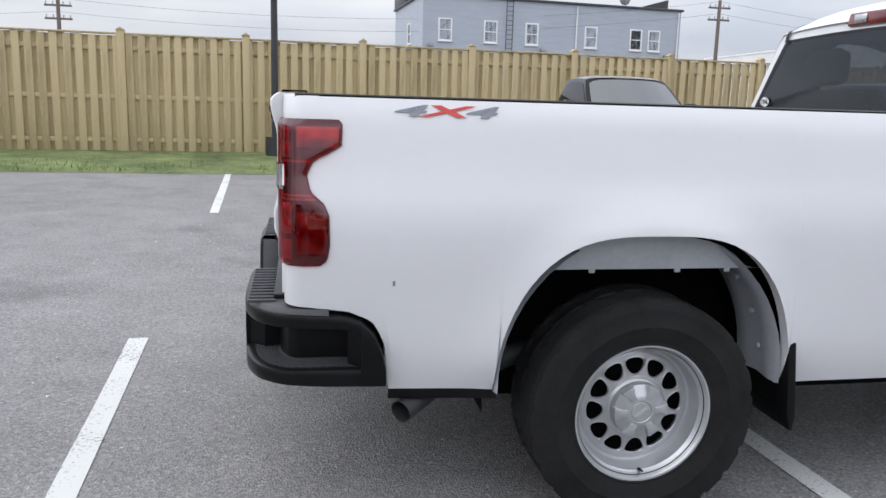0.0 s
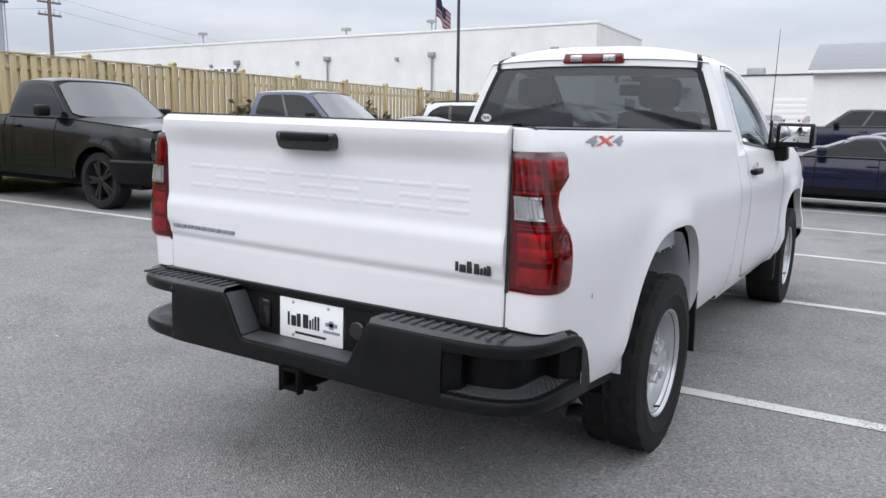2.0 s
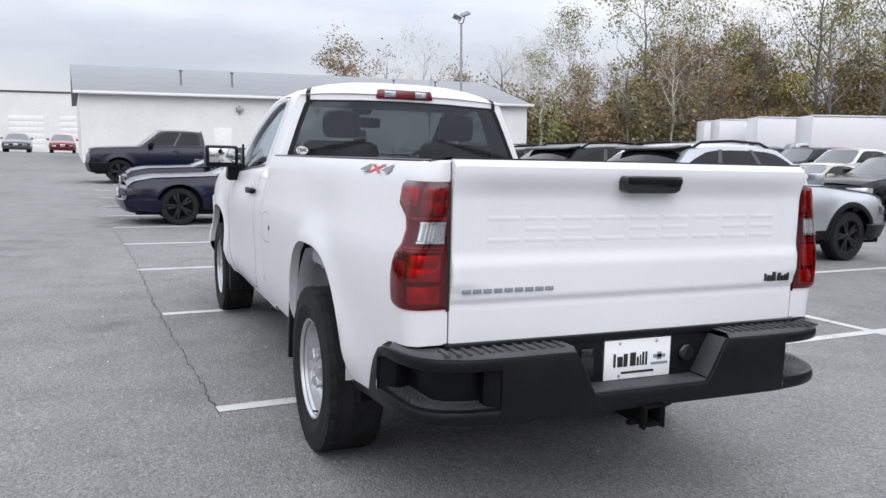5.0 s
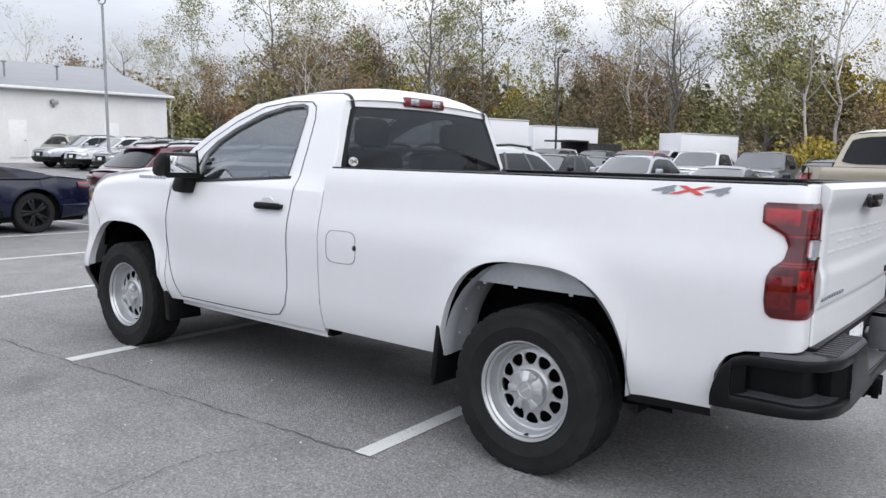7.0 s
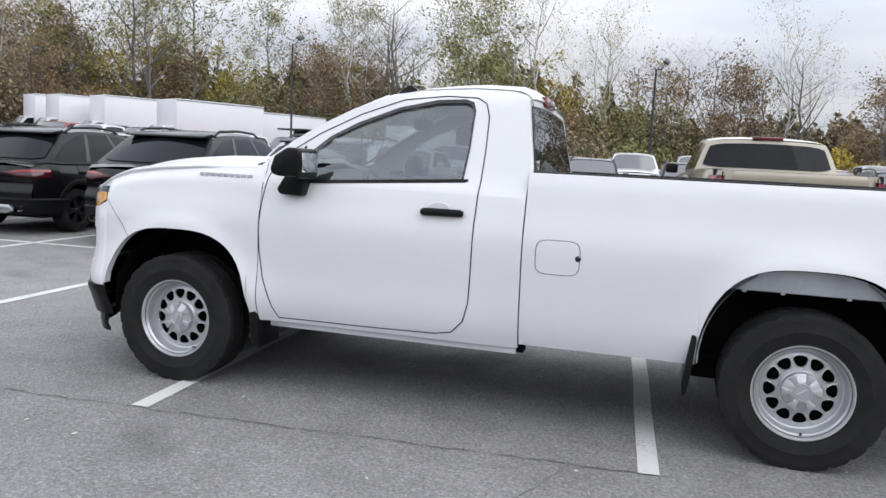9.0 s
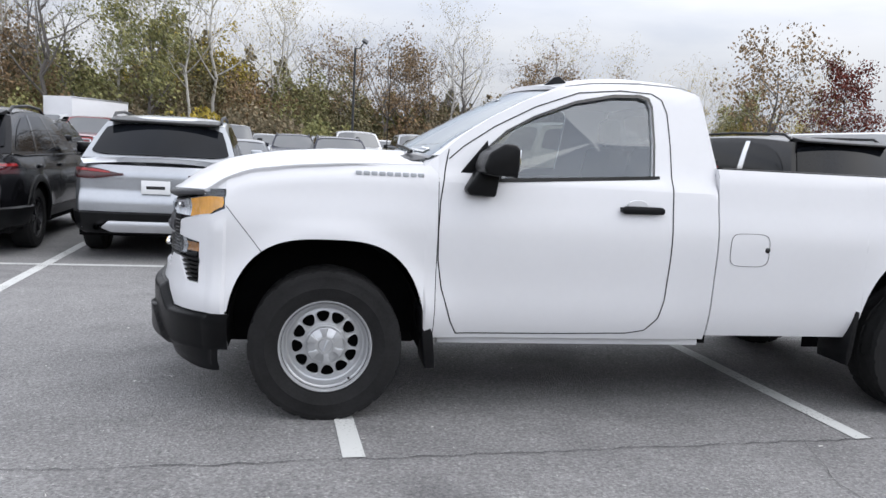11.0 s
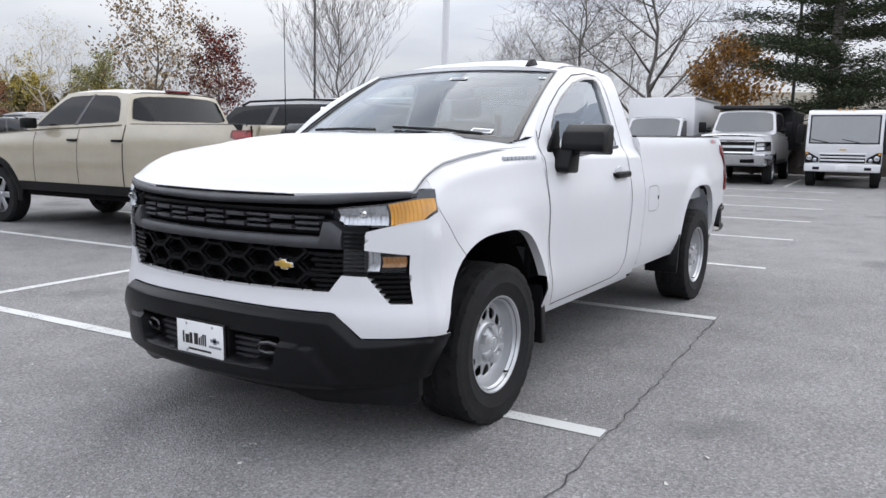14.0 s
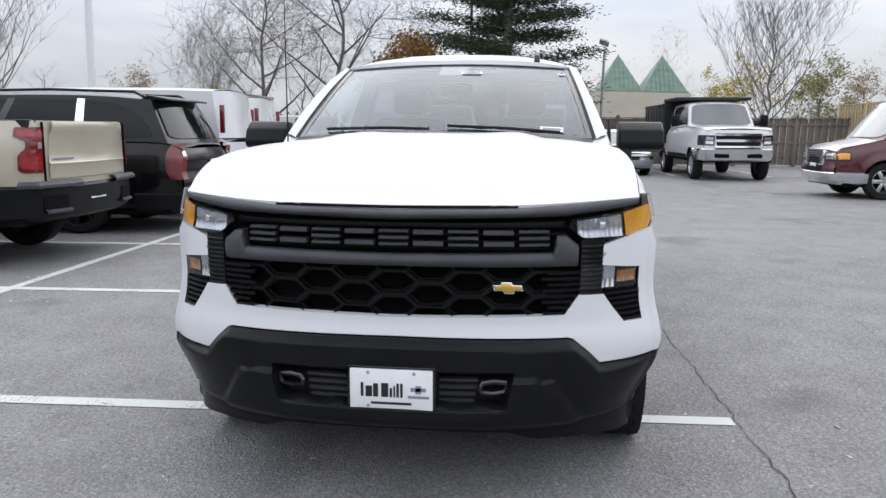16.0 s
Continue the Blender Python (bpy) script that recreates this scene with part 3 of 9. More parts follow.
# ---- buildings ----
def window_on(parent, m, w, h, glassmat=WINDOW_DARK, sash=True):
    b = bmesh.new()
    for x0, x1, z0, z1 in ((-w / 2 - .09, -w / 2, -.09, h + .09), (w / 2, w / 2 + .09, -.09, h + .09), (-w / 2, w / 2, h, h + .09), (-w / 2, w / 2, -.09, 0)):
        box(b, x0, x1, -0.05, 0.06, z0, z1, 0.008)
    win = part("window", b, TRIM_WHITE, parent)
    win.matrix_world = m
    for z0, z1 in ((0, h / 2), (h / 2, h)) if sash else ((0, h),):
        p = bmesh.new()
        box(p, -w / 2, w / 2, 0.0, 0.02, z0 + 0.015, z1 - 0.015)
        o = mesh_ob("pane", p, glassmat, win, smooth=False)
        o.matrix_parent_inverse = Matrix()
    if sash:
        s = bmesh.new()
        box(s, -w / 2, w / 2, -0.02, 0.03, h / 2 - 0.03, h / 2 + 0.03, 0.005)
        mesh_ob("sash_bar", s, TRIM_WHITE, win)
    s = bmesh.new()
    box(s, -w / 2 - .13, w / 2 + .13, -0.12, 0.02, -.15, -.09, 0.008)
    mesh_ob("sill", s, TRIM_WHITE, win)
    return win


def wall_lamp(parent, m):
    b = bmesh.new()
    box(b, -.2, .2, -.3, 0, -.1, .12, 0.02)
    box(b, -.05, .05, -.08, .05, -.3, .2, 0.01)
    o = part("wall_lamp", b, POLE_GREY, parent)
    o.matrix_world = m


def build_white_hall():
    """Large white flat-roofed hall past the fence."""
    g = ground_at(45.4, 16.8) - Vector((0, 0, .69))
    t = thing("white_hall", Matrix.Translation(g) @ pose(0, 0, 0, 0, 0, 3), "large white flat-roofed commercial hall with parapet", "building")
    b = bmesh.new()
    box(b, 0, 11, 0, 60, -1, 7.8)
    part("wall", b, WALL_WHITE, t)
    b = bmesh.new()
    for a in ((-.06, .2, -.06, 60), (.2, 11.06, -.06, .2), (10.8, 11.06, .2, 60)):
        box(b, *a, 7.8, 7.95, 0.01)
    part("parapet_cap", b, TRIM_WHITE, t)
    for k in range(5):
        b = bmesh.new()
        y = 2.8 + 9.4 * k
        tube(b, [(-.12, y, -.5), (-.12, y, 6.1)], 0.07)
        box(b, -.3, 0, y - .25, y + .25, 6.05, 6.4, 0.02)
        part("downpipe", b, POLE_GREY, t, "grey downpipe with a hopper head")
        b = bmesh.new()
        box(b, -.25, 0, y + 2.9, y + 3.1, 5.9, 6.15, 0.02)
        part("wall_lamp", b, POLE_GREY, t)
    for x, z, w, h in ((4.2, 4.3, 1.0, 1.1), (7.0, 0, 2.8, 3.3), (4.0, 0, 1.0, 2.1)):
        b = bmesh.new()
        box(b, x, x + w, -.03, .02, z, z + h, 0.01)
        o = part("door" if z == 0 else "vent", b, PLASTIC_GREY if w != 1.0 or z else TRIM_WHITE, t)
        b = bmesh.new()
        for q in ((x - .1, x, z, z + h + .1), (x + w, x + w + .1, z, z + h + .1), (x, x + w, z + h, z + h + .1)):
            box(b, q[0], q[1], -.06, .01, q[2], q[3], 0.01)
        part("door_frame", b, TRIM_WHITE, t)
    b = bmesh.new()
    box(b, -.03, .0, 30.8, 38.0, 4.9, 5.85, 0.01)
    sign = part("sign", b, TRIM_WHITE, t)
    for k in range(9):
        b = bmesh.new()
        box(b, -.05, -.03, 31 + k * .75, 31.5 + k * .75, 5.0, 5.75, 0.01)
        part("letter_bar", b, PAINTS["blue"], sign, "blue sign bar")
    for y, z in ((14, 8.9), (22, 8.7), (38, 9.1)):
        b = bmesh.new()
        tube(b, [(3, y, 7.9), (3, y, z)], 0.06)
        box(b, 2.7, 3.3, y - .3, y + .3, z, z + .25, 0.03)
        part("roof_vent", b, POLE_GREY, t)


def build_gable_hall():
    g = ground_at(43.4, 3.6) - Vector((0, 0, .64))
    t = thing("gable_hall", Matrix.Translation(g) @ pose(0, 0, 0, 0, 0, -87), "long low white hall with grey metal gable roof", "building")
    L = 28.6
    b = bmesh.new()
    box(b, 0, L, 0, 14, -1.2, 4.42)
    part("wall", b, WALL_WHITE, t)
    b = bmesh.new()
    prism(b, [(-.35, 4.42), (-.35, 4.54), (7, 6.62), (14.35, 4.54), (14.35, 4.42), (7, 6.47)], 'x', -.3, L + .3, 0.01)
    part("roof", b, ROOF_METAL, t)
    b = bmesh.new()
    prism(b, [(0, 4.42), (7, 6.47), (14, 4.42)], 'x', L - .05, L)
    part("gable", b, WALL_WHITE, t)
    b = bmesh.new()
    box(b, -.3, L + .3, -.5, -.36, 4.40, 4.55, 0.02)
    part("gutter", b, TRIM_WHITE, t)
    for x in (11.8, 16.1):
        window_on(t, t.matrix_world @ pose(x, 0, 1.6), 0.9, 1.05)
    for x in (7.6, 18.9, 24.6):
        b = bmesh.new()
        box(b, x - .5, x + .5, -.05, .02, .55, 2.65, 0.01)
        d = part("door", b, TRIM_WHITE, t, "white steel door")
        k = bmesh.new()
        box(k, x + .32, x + .42, -.11, -.05, 1.5, 1.55, 0.01)
        part("door_handle", k, POLE_GREY, d)
    for x in (8.6, 13.4, 21.0):
        wall_lamp(t, t.matrix_world @ pose(x, 0, 3.75))
    for x in (5.6, 8.6, 19.3, 22.4):
        b = bmesh.new()
        tube(b, [(x, 2.0, 4.9), (x, 2.0, 6.0)], 0.06)
        box(b, x - .11, x + .11, 1.89, 2.11, 6.0, 6.08, 0.02)
        part("roof_vent", b, ROOF_METAL, t)


def build_garage_block():
    g = ground_at(76, 24)
    t = thing("garage_block", Matrix.Translation(g) @ pose(0, 0, 0, 0, 0, -87), "far low white garage block with roller doors", "building")
    b = bmesh.new()
    box(b, 0, 24, 0, 12, -1.5, 5.2)
    part("wall", b, WALL_WHITE, t)
    b = bmesh.new()
    box(b, -.1, 24.1, -.1, 0, 5.2, 5.35, 0.02)
    part("parapet_cap", b, PLASTIC_GREY, t)
    for x in (4.8, 9.0, 13.2, 17.4):
        b = bmesh.new()
        box(b, x, x + 2.9, -.01, .02, 0, 3.1)
        door = part("roller_door", b, TRIM_WHITE, t)
        for k in range(6):
            b = bmesh.new()
            box(b, x + .02, x + 2.88, -.03, -.01, k * .52, k * .52 + .5, 0.01)
            part("panel", b, TRIM_WHITE, door)
    for x in (3, 8):
        b = bmesh.new()
        tube(b, [(x, 1, 5.2), (x, 1, 6)], 0.07)
        part("vent_pipe", b, POLE_GREY, t)
    b = bmesh.new()
    box(b, 10.4, 12, 1.5, 3, 5.2, 6.1, 0.05)
    part("roof_vent", b, POLE_GREY, t)
    # small house with dark roof between the halls
    g = ground_at(72, 24.6)
    t = thing("small_shed", Matrix.Translation(g) @ pose(0, 0, 0, 0, 0, -87), "white shed with a dark sloping roof", "building")
    b = bmesh.new()
    box(b, 0, 6, 0, 5, -1, 3.0)
    part("wall", b, WALL_WHITE, t)
    b = bmesh.new()
    prism(b, [(-.3, 2.9), (-.3, 3.1), (4.9, 4.5), (4.9, 4.3)], 'x', -.2, 6.2)
    part("roof", b, PLASTIC_GREY, t)
    window_on(t, t.matrix_world @ pose(1.4, 0, 1.5), 1.4, 1.0, sash=False)


def build_grey_house():
    g = ground_at(6.6, 47.4)
    t = thing("grey_apartment_house", Matrix.Translation(g) @ pose(0, 0, 0, 0, 0, 4.5), "grey-blue sided apartment house with flat roof", "building")
    b = bmesh.new()
    box(b, 0, 18.6, 0, 9, -1, 8.6)
    part("wall", b, WALL_BLUE, t)
    b = bmesh.new()
    box(b, -.15, 18.75, -.15, 9.1, 8.6, 8.75, 0.03)
    prism(b, [(15.5, 8.75), (18.7, 8.75), (18.7, 9.7)], 'y', 2, 8.9)
    box(b, -.1, 3.2, 5, 9, 8.75, 9.5, 0.03)
    part("roof", b, PLASTIC_GREY, t)
    for x in (1.5, 4.6, 7.5, 11.8, 15.2, 16.6):
        for z in (5.9, 2.8):
            window_on(t, t.matrix_world @ pose(x, 0, z), 0.75, 1.25)
    window_on(t, t.matrix_world @ pose(0, 4, 5.9, 0, 0, -90), 0.75, 1.25)
    for x, m in ((10.7, TRIM_WHITE), (18.4, TRIM_WHITE)):
        b = bmesh.new()
        tube(b, [(x, -.07, 0), (x, -.07, 8.5)], 0.05)
        part("downpipe", b, m, t)
    b = bmesh.new()
    for dx in (-.22, .22):
        tube(b, [(5.85 + dx, -.18, 2), (5.85 + dx, -.18, 9.6)], 0.025, 6)
    for k in range(24):
        tube(b, [(5.63, -.18, 2.2 + k * .3), (6.07, -.18, 2.2 + k * .3)], 0.018, 6)
    part("ladder", b, POLE_DARK, t, "dark metal roof ladder")
    for x in (0.5, 8.3, 17.6):
        wall_lamp(t, t.matrix_world @ pose(x, 0, 5.5))
    b = bmesh.new()
    lathe(b, [(0.0, 0.0), (0.3, 0.06), (0.42, 0.16)], 16, 'y')
    bmesh.ops.translate(b, verts=b.verts, vec=(14.8, 1, 9.4))
    tube(b, [(14.8, 1, 8.7), (14.8, 1, 9.4)], 0.03)
    part("satellite_dish", b, POLE_GREY, t)
    b = bmesh.new()
    tube(b, [(5.4, 3, 8.7), (5.4, 3, 10.4)], 0.06)
    tube(b, [(6.0, 3, 8.7), (6.0, 3, 10.4)], 0.06)
    box(b, .3, 1.6, 2, 4, 8.7, 9.3, .05)
    part("roof_vent", b, POLE_GREY, t)


def build_green_roofs():
    g = ground_at(-46, 8)
    t = thing("tan_shop", Matrix.Translation(g) @ pose(0, 0, 0, 0, 0, 3), "low tan building with two green pyramid roofs", "building")
    b = bmesh.new()
    box(b, -10, 0, -16, 2.0, -1, 3.9)
    part("wall", b, WALL_TAN, t)
    for y in (-2.6, .35):
        b = bmesh.new()
        base = [b.verts.new((-0.1 - 4 * i, y - 1.45 + 2.9 * j, 4.0)) for i, j in ((0, 0), (0, 1), (1, 1), (1, 0))]
        top = b.verts.new((-2.1, y, 6.5))
        for i in range(4):
            b.faces.new((base[i], base[(i + 1) % 4], top))
        b.faces.new(base[::-1])
        box(b, -4.15, -.05, y - 1.5, y + 1.5, 3.85, 4.0, 0.01)
        roof = part("roof", b, ROOF_GREEN, t, "green standing-seam pyramid roof")
        for k in range(-4, 5):
            h = 1 - abs(k) / 5
            foot, head = Vector((-.10, y + k * .29, 4.0)), Vector((-.10 - 2.0 * h, y + k * .29, 4.0 + 2.5 * h))
            b = bmesh.new()
            tube(b, [foot + Vector((.03, 0, .02)), head + Vector((.03, 0, .02))], .028, 4)
            part("seam", b, ROOF_GREEN, roof)


build_white_hall()
build_gable_hall()
build_garage_block()
build_grey_house()
build_green_roofs()


# ---- poles ----
def lamp_pole(x, y, h, heads=2, material=POLE_DARK, r=0.075, label="dark slim car park light pole with twin floodlights"):
    h -= rise(x, y)
    t = thing("light_pole", Matrix.Translation(ground_at(x, y)), label, "light pole", "lamp poles")
    b = bmesh.new()
    tube(b, [(0, 0, -.1), (0, 0, h)], [r, r * 0.75], 12)
    part("pole", b, material, t)
    b = bmesh.new()
    tube(b, [(0, 0, 0), (0, 0, .5)], 0.2, 14)
    part("base", b, material, t)
    for k in range(heads):
        s = -1 if k == 0 else 1
        b = bmesh.new()
        tube(b, [(0, 0, h - .05), (s * .25, 0, h + .0), (s * .42, 0, h + .28)], 0.03, 6)
        part("arm", b, material, t)
        b = bmesh.new()
        box(b, -.16, .16, -.22, .22, -.05, .05, 0.02, pose(s * .5, 0, h + .36, 25 * s, 30 * s, 0))
        part("floodlight", b, material, t)


def utility_pole(x, y, h):
    h -= rise(x, y)
    t = thing("utility_pole", Matrix.Translation(ground_at(x, y)), "brown wooden utility pole with a crossarm", "utility pole", "utility poles")
    b = bmesh.new()
    tube(b, [(0, 0, -.2), (0, 0, h)], [0.16, 0.11], 10)
    part("pole", b, WOOD_POLE, t)
    for z in (h - .5, h - 1.3):
        b = bmesh.new()
        box(b, -.8, .8, -.05, .05, z - .06, z + .06, .01)
        part("crossarm", b, WOOD_POLE, t)
        for dx in (-.7, -.3, .3, .7):
            b = bmesh.new()
            tube(b, [(dx, 0, z + .06), (dx, 0, z + .24)], .035, 6)
            part("insulator", b, POLE_GREY, t)


# ---- parked vehicles ----
WHEEL_MESHES = {}


def wheel_parts(radius, width, style, far=False):
    """Tyre and rim meshes, outer face towards +y, shared by all alike wheels."""
    key = (radius, width, style, far)
    n_seg = 20 if far else 36
    if key in WHEEL_MESHES:
        return WHEEL_MESHES[key]
    rr = radius * (0.66 if style != "black_big" else 0.72)
    h = width / 2
    b = bmesh.new()
    lathe(b, [(rr * .96, -h * .8), (rr * 1.02, -h), (radius * .93, -h), (radius, -h * .72), (radius, h * .72), (radius * .93, h), (rr * 1.02, h), (rr * .96, h * .8)], n_seg)
    tyre = mesh_ob("tyre", b, RUBBER)
    b = bmesh.new()
    lathe(b, [(rr * .97, -h * .8), (rr * .97, h * .35), (rr, h * .8), (rr * .94, h * .86), (rr * .88, h * .5), (rr * .80, h * .1)], n_seg)
    n = 5 if style in ("five", "black", "black_big") else 6
    for k in range(n):
        for side in (-1, 1) if style != "six" else (0,):
            a = 2 * math.pi * k / n + side * 0.16
            w = 0.085 * rr * (1 if side else 1.9)
            box(b, rr * .12, rr * .95, h * .55, h * .8, -w, w, 0 if far else w * .35, pose(0, 0, 0, 0, -math.degrees(a), 0))
    lathe(b, [(0.0, h * .86), (rr * .16, h * .86), (rr * .22, h * .7), (rr * .22, h * .4)], n_seg // 2)
    rim = mesh_ob("rim", b, DARK_ALLOY if style.startswith("black") else ALLOY)
    b = bmesh.new()
    lathe(b, [(0.0, h * .05), (rr * .8, h * .05), (rr * .8, -h * .1)], 24)
    disc = mesh_ob("brake_disc", b, UNDER)
    data = (tyre.data, rim.data, disc.data)
    for o in (tyre, rim, disc):
        bpy.data.objects.remove(o)
    WHEEL_MESHES[key] = data
    return data


def add_wheels(t, xs, half, radius, width, style, far=False):
    tyre, rim, disc = wheel_parts(radius, width, style, far)
    for x in xs:
        for s in (-1, 1):
            w = new("wheel", tyre)
            w.name, w.parent = "tyre", t
            w.matrix_basis = pose(x, s * (half - width / 2), radius, 0, 0, 0 if s > 0 else 180)
            for me, nm in ((rim, "rim"),) if far else ((rim, "rim"), (disc, "brake_disc")):
                o = new(nm, me)
                o.parent = w


SPECS = dict(
    suv=dict(L=4.75, W=1.90, H=1.70, wb=2.86, R=.37, hood=1.02, belt=1.12, tailz=1.13, a=.85, b=.10, c=-1.55, d=-2.12, roof=.72, style="black", kind="suv"),
    crossover=dict(L=4.45, W=1.84, H=1.66, wb=2.68, R=.35, hood=.98, belt=1.08, tailz=1.08, a=.85, b=.10, c=-1.45, d=-1.98, roof=.72, style="five", kind="suv"),
    big_suv=dict(L=5.55, W=2.05, H=1.92, wb=3.20, R=.40, hood=1.18, belt=1.24, tailz=1.2, a=1.15, b=.55, c=-2.35, d=-2.62, roof=.76, style="black_big", kind="suv"),
    old_suv=dict(L=5.1, W=2.0, H=1.88, wb=2.95, R=.39, hood=1.13, belt=1.18, tailz=1.15, a=.95, b=.40, c=-2.25, d=-2.45, roof=.78, style="six", kind="suv"),
    minivan=dict(L=5.1, W=1.98, H=1.75, wb=3.0, R=.34, hood=1.02, belt=1.08, tailz=1.05, a=1.45, b=.55, c=-2.1, d=-2.45, roof=.76, style="six", kind="suv"),
    sedan=dict(L=4.85, W=1.83, H=1.45, wb=2.78, R=.335, hood=.84, belt=.94, tailz=1.00, a=.85, b=.05, c=-1.05, d=-1.75, roof=.68, style="five", kind="sedan"),
    coupe=dict(L=4.78, W=1.90, H=1.35, wb=2.81, R=.355, hood=.90, belt=.95, tailz=.98, a=.75, b=.00, c=-.75, d=-1.75, roof=.66, style="black", kind="sedan"),
    van=dict(L=5.6, W=2.03, H=2.1, wb=3.5, R=.38, hood=1.15, belt=1.25, tailz=1.25, a=1.9, b=1.25, c=-2.62, d=-2.72, roof=.86, style="six", kind="van"),
    pickup=dict(L=5.88, W=2.05, H=1.92, wb=3.74, R=.41, hood=1.22, belt=1.28, tailz=1.33, a=1.32, b=.62, c=-.78, d=-.86, roof=.72, style="black_big", kind="pickup"),
    offroad=dict(L=5.92, W=2.07, H=1.99, wb=3.74, R=.425, hood=1.33, belt=1.40, tailz=1.485, a=1.32, b=.55, c=-.76, d=-.88, roof=.74, style="six", kind="pickup", zb=.55),
    workhorse=dict(L=6.0, W=2.16, H=2.30, wb=3.9, R=.43, hood=1.50, belt=1.56, tailz=1.45, a=1.22, b=.72, c=-1.25, d=-1.36, roof=.78, style="six", kind="pickup", zb=.62),
    reg_pickup=dict(L=5.3, W=2.0, H=1.85, wb=3.03, R=.40, hood=1.18, belt=1.25, tailz=1.25, a=1.05, b=.45, c=-.32, d=-.40, roof=.72, style="black_big", kind="pickup"))


def vehicle(spec, paintname, m, name, label, category, group="", front_black=False, style=None, steps=False, tailhigh=True, rails=False, far=False, clad=None):
    s = SPECS[spec]
    L, W, H, R, kind = s["L"], s["W"], s["H"], s["R"], s["kind"]
    body = PAINTS[paintname]
    t = thing(name, m, label, category, group)
    half, hw = L / 2, W / 2
    fx = half - (0.92 if kind != "van" else 0.95)
    rx = fx - s["wb"]
    zb = s.get("zb", 0.30 if kind == "sedan" else (0.42 if kind == "pickup" else 0.36))
    clad = (kind == "suv" and spec not in ("old_suv", "minivan", "big_suv")) if clad is None else clad
    shoulder = sorted([(-half, s["tailz"] - .05), (s["d"], s["tailz"] + .02), (s["d"] + .3, s["belt"]), (s["a"], s["belt"]), (half - .45, s["hood"]), (half - .12, s["hood"] - .07), (half, s["hood"] - .16)])
    if kind == "pickup":
        shoulder = [(-half, s["tailz"]), (s["d"], s["tailz"]), (s["a"], s["belt"]), (half - .45, s["hood"]), (half - .12, s["hood"] - .02), (half, s["hood"] - .06)]
    top = lambda x: interp(shoulder, x)
    wide = lambda x: hw * (1 - 0.13 * max(0, (abs(x) - half + .5) / .5) ** 2)
    ar = R * 1.22

    def low(x):
        z = zb
        for wx in (fx, rx):
            if abs(x - wx) < ar:
                z = max(z, R + math.sqrt(ar * ar - (x - wx) ** 2) * .98)
        return min(z, top(x) - .05)

    def side(x, z, sg):
        k = (z - zb) / (top(x) - zb)
        y = wide(x) * (0.965 + 0.035 * math.sin(math.pi * min(1, max(0, k)) ** .8)) - (0.05 * max(0, k - .8) / .2)
        for wx in (fx, rx):
            y += .022 * math.exp(-((math.hypot(x - wx, z - R) - ar) / .09) ** 2)
        return Vector((x, sg * y, z))

    def end_bow(f):
        return .10 * (1 - min(1, abs(f)) ** 2.5)

    def end_bulge(k, e):
        """Bumper, tuck and deck line of the nose or tail, by height."""
        if kind in ("pickup", "van") and e < 0:
            return 0
        return .035 * math.exp(-((k - .38) / .16) ** 2) - .05 * smooth((k - .86) / .14) - .03 * smooth((.12 - k) / .12) - .02 * math.exp(-((k - .62) / .08) ** 2) * (1 if e < 0 else 0)

    def end_at(f, z, e, out):
        """A point on the nose (e 1) or tail (-1), f across."""
        g = min(1, abs(f) / .96)
        k = (z - zb) / (top(e * half) - zb)
        wrap = max(0, abs(f) - .96) * 5.0
        return Vector((e * (half + end_bow(g) + end_bulge(k, e) * (1 if wrap == 0 else 0) + (out if wrap < .01 else 0) - wrap), math.copysign(side(e * (half - wrap), z, 1).y * g + (out if g > .999 else 0), f), z))

    cols = set(lin(-half, half, 24 if far else 36))
    if not far:
        cols |= set(lin(half - .5, half, 10)) | set(lin(-half, .5 - half, 10))
    for wx in (fx, rx):
        cols |= {wx - ar * math.cos(math.pi * k / 16) for k in range(17)}
    cols = sorted(x for x in cols if abs(x) <= half)
    b = bmesh.new()
    for sg in (-1, 1):
        sheet(b, cols, low, top, 6 if far else 8, lambda x, z: side(x, z, sg))
    tops = [x for x in lin(-half, half, 30) if not (kind == "pickup" and x < s["d"])]
    grid(b, [[Vector((x, wide(x) * .945 * f, top(x) + .045 * (1 - f * f) - .0 * abs(f))) for f in (-1, -.94, -.8, -.4, 0, .4, .8, .94, 1)] for x in tops])
    for e in (-half, half):
        ys = lin(-1, 1, 12 if far else 26)
        grid(b, [[Vector((e + math.copysign(1, e) * (end_bow(f) + end_bulge(k, e)), side(e, zb + (top(e) - zb) * k, 1).y * f, zb + (top(e) - zb) * k)) for f in ys] for k in lin(0, 1, 14)])
    bmesh.ops.remove_doubles(b, verts=b.verts, dist=0.004)
    part("body", b, body, t)
    b = bmesh.new()
    box(b, -half + .15, half - .15, -hw + .09, hw - .09, zb - .1, zb + .35)
    for wx in (fx, rx):
        for sg in (-1, 1):
            box(b, wx - ar, wx + ar, sg * (hw - .35) - .02, sg * (hw - .35) + .02, zb, R + ar)
    part("underbody", b, UNDER, t)
    add_wheels(t, (fx, rx), hw - .015, R, .24 if kind != "pickup" else .27, style or s["style"], far)
    # cabin
    A, B, C, D, zr = s["a"], s["b"], s["c"], s["d"], H
    yb, yt = hw * .90, hw * s["roof"]
    zA, zD = top(A) + .0, top(D)

    drop = {"suv": .055, "sedan": .085, "pickup": .03, "van": .02}[kind]

    def roof_z(f):
        return zr - .055 - drop * abs(2 * f - 1.12) ** 2.4

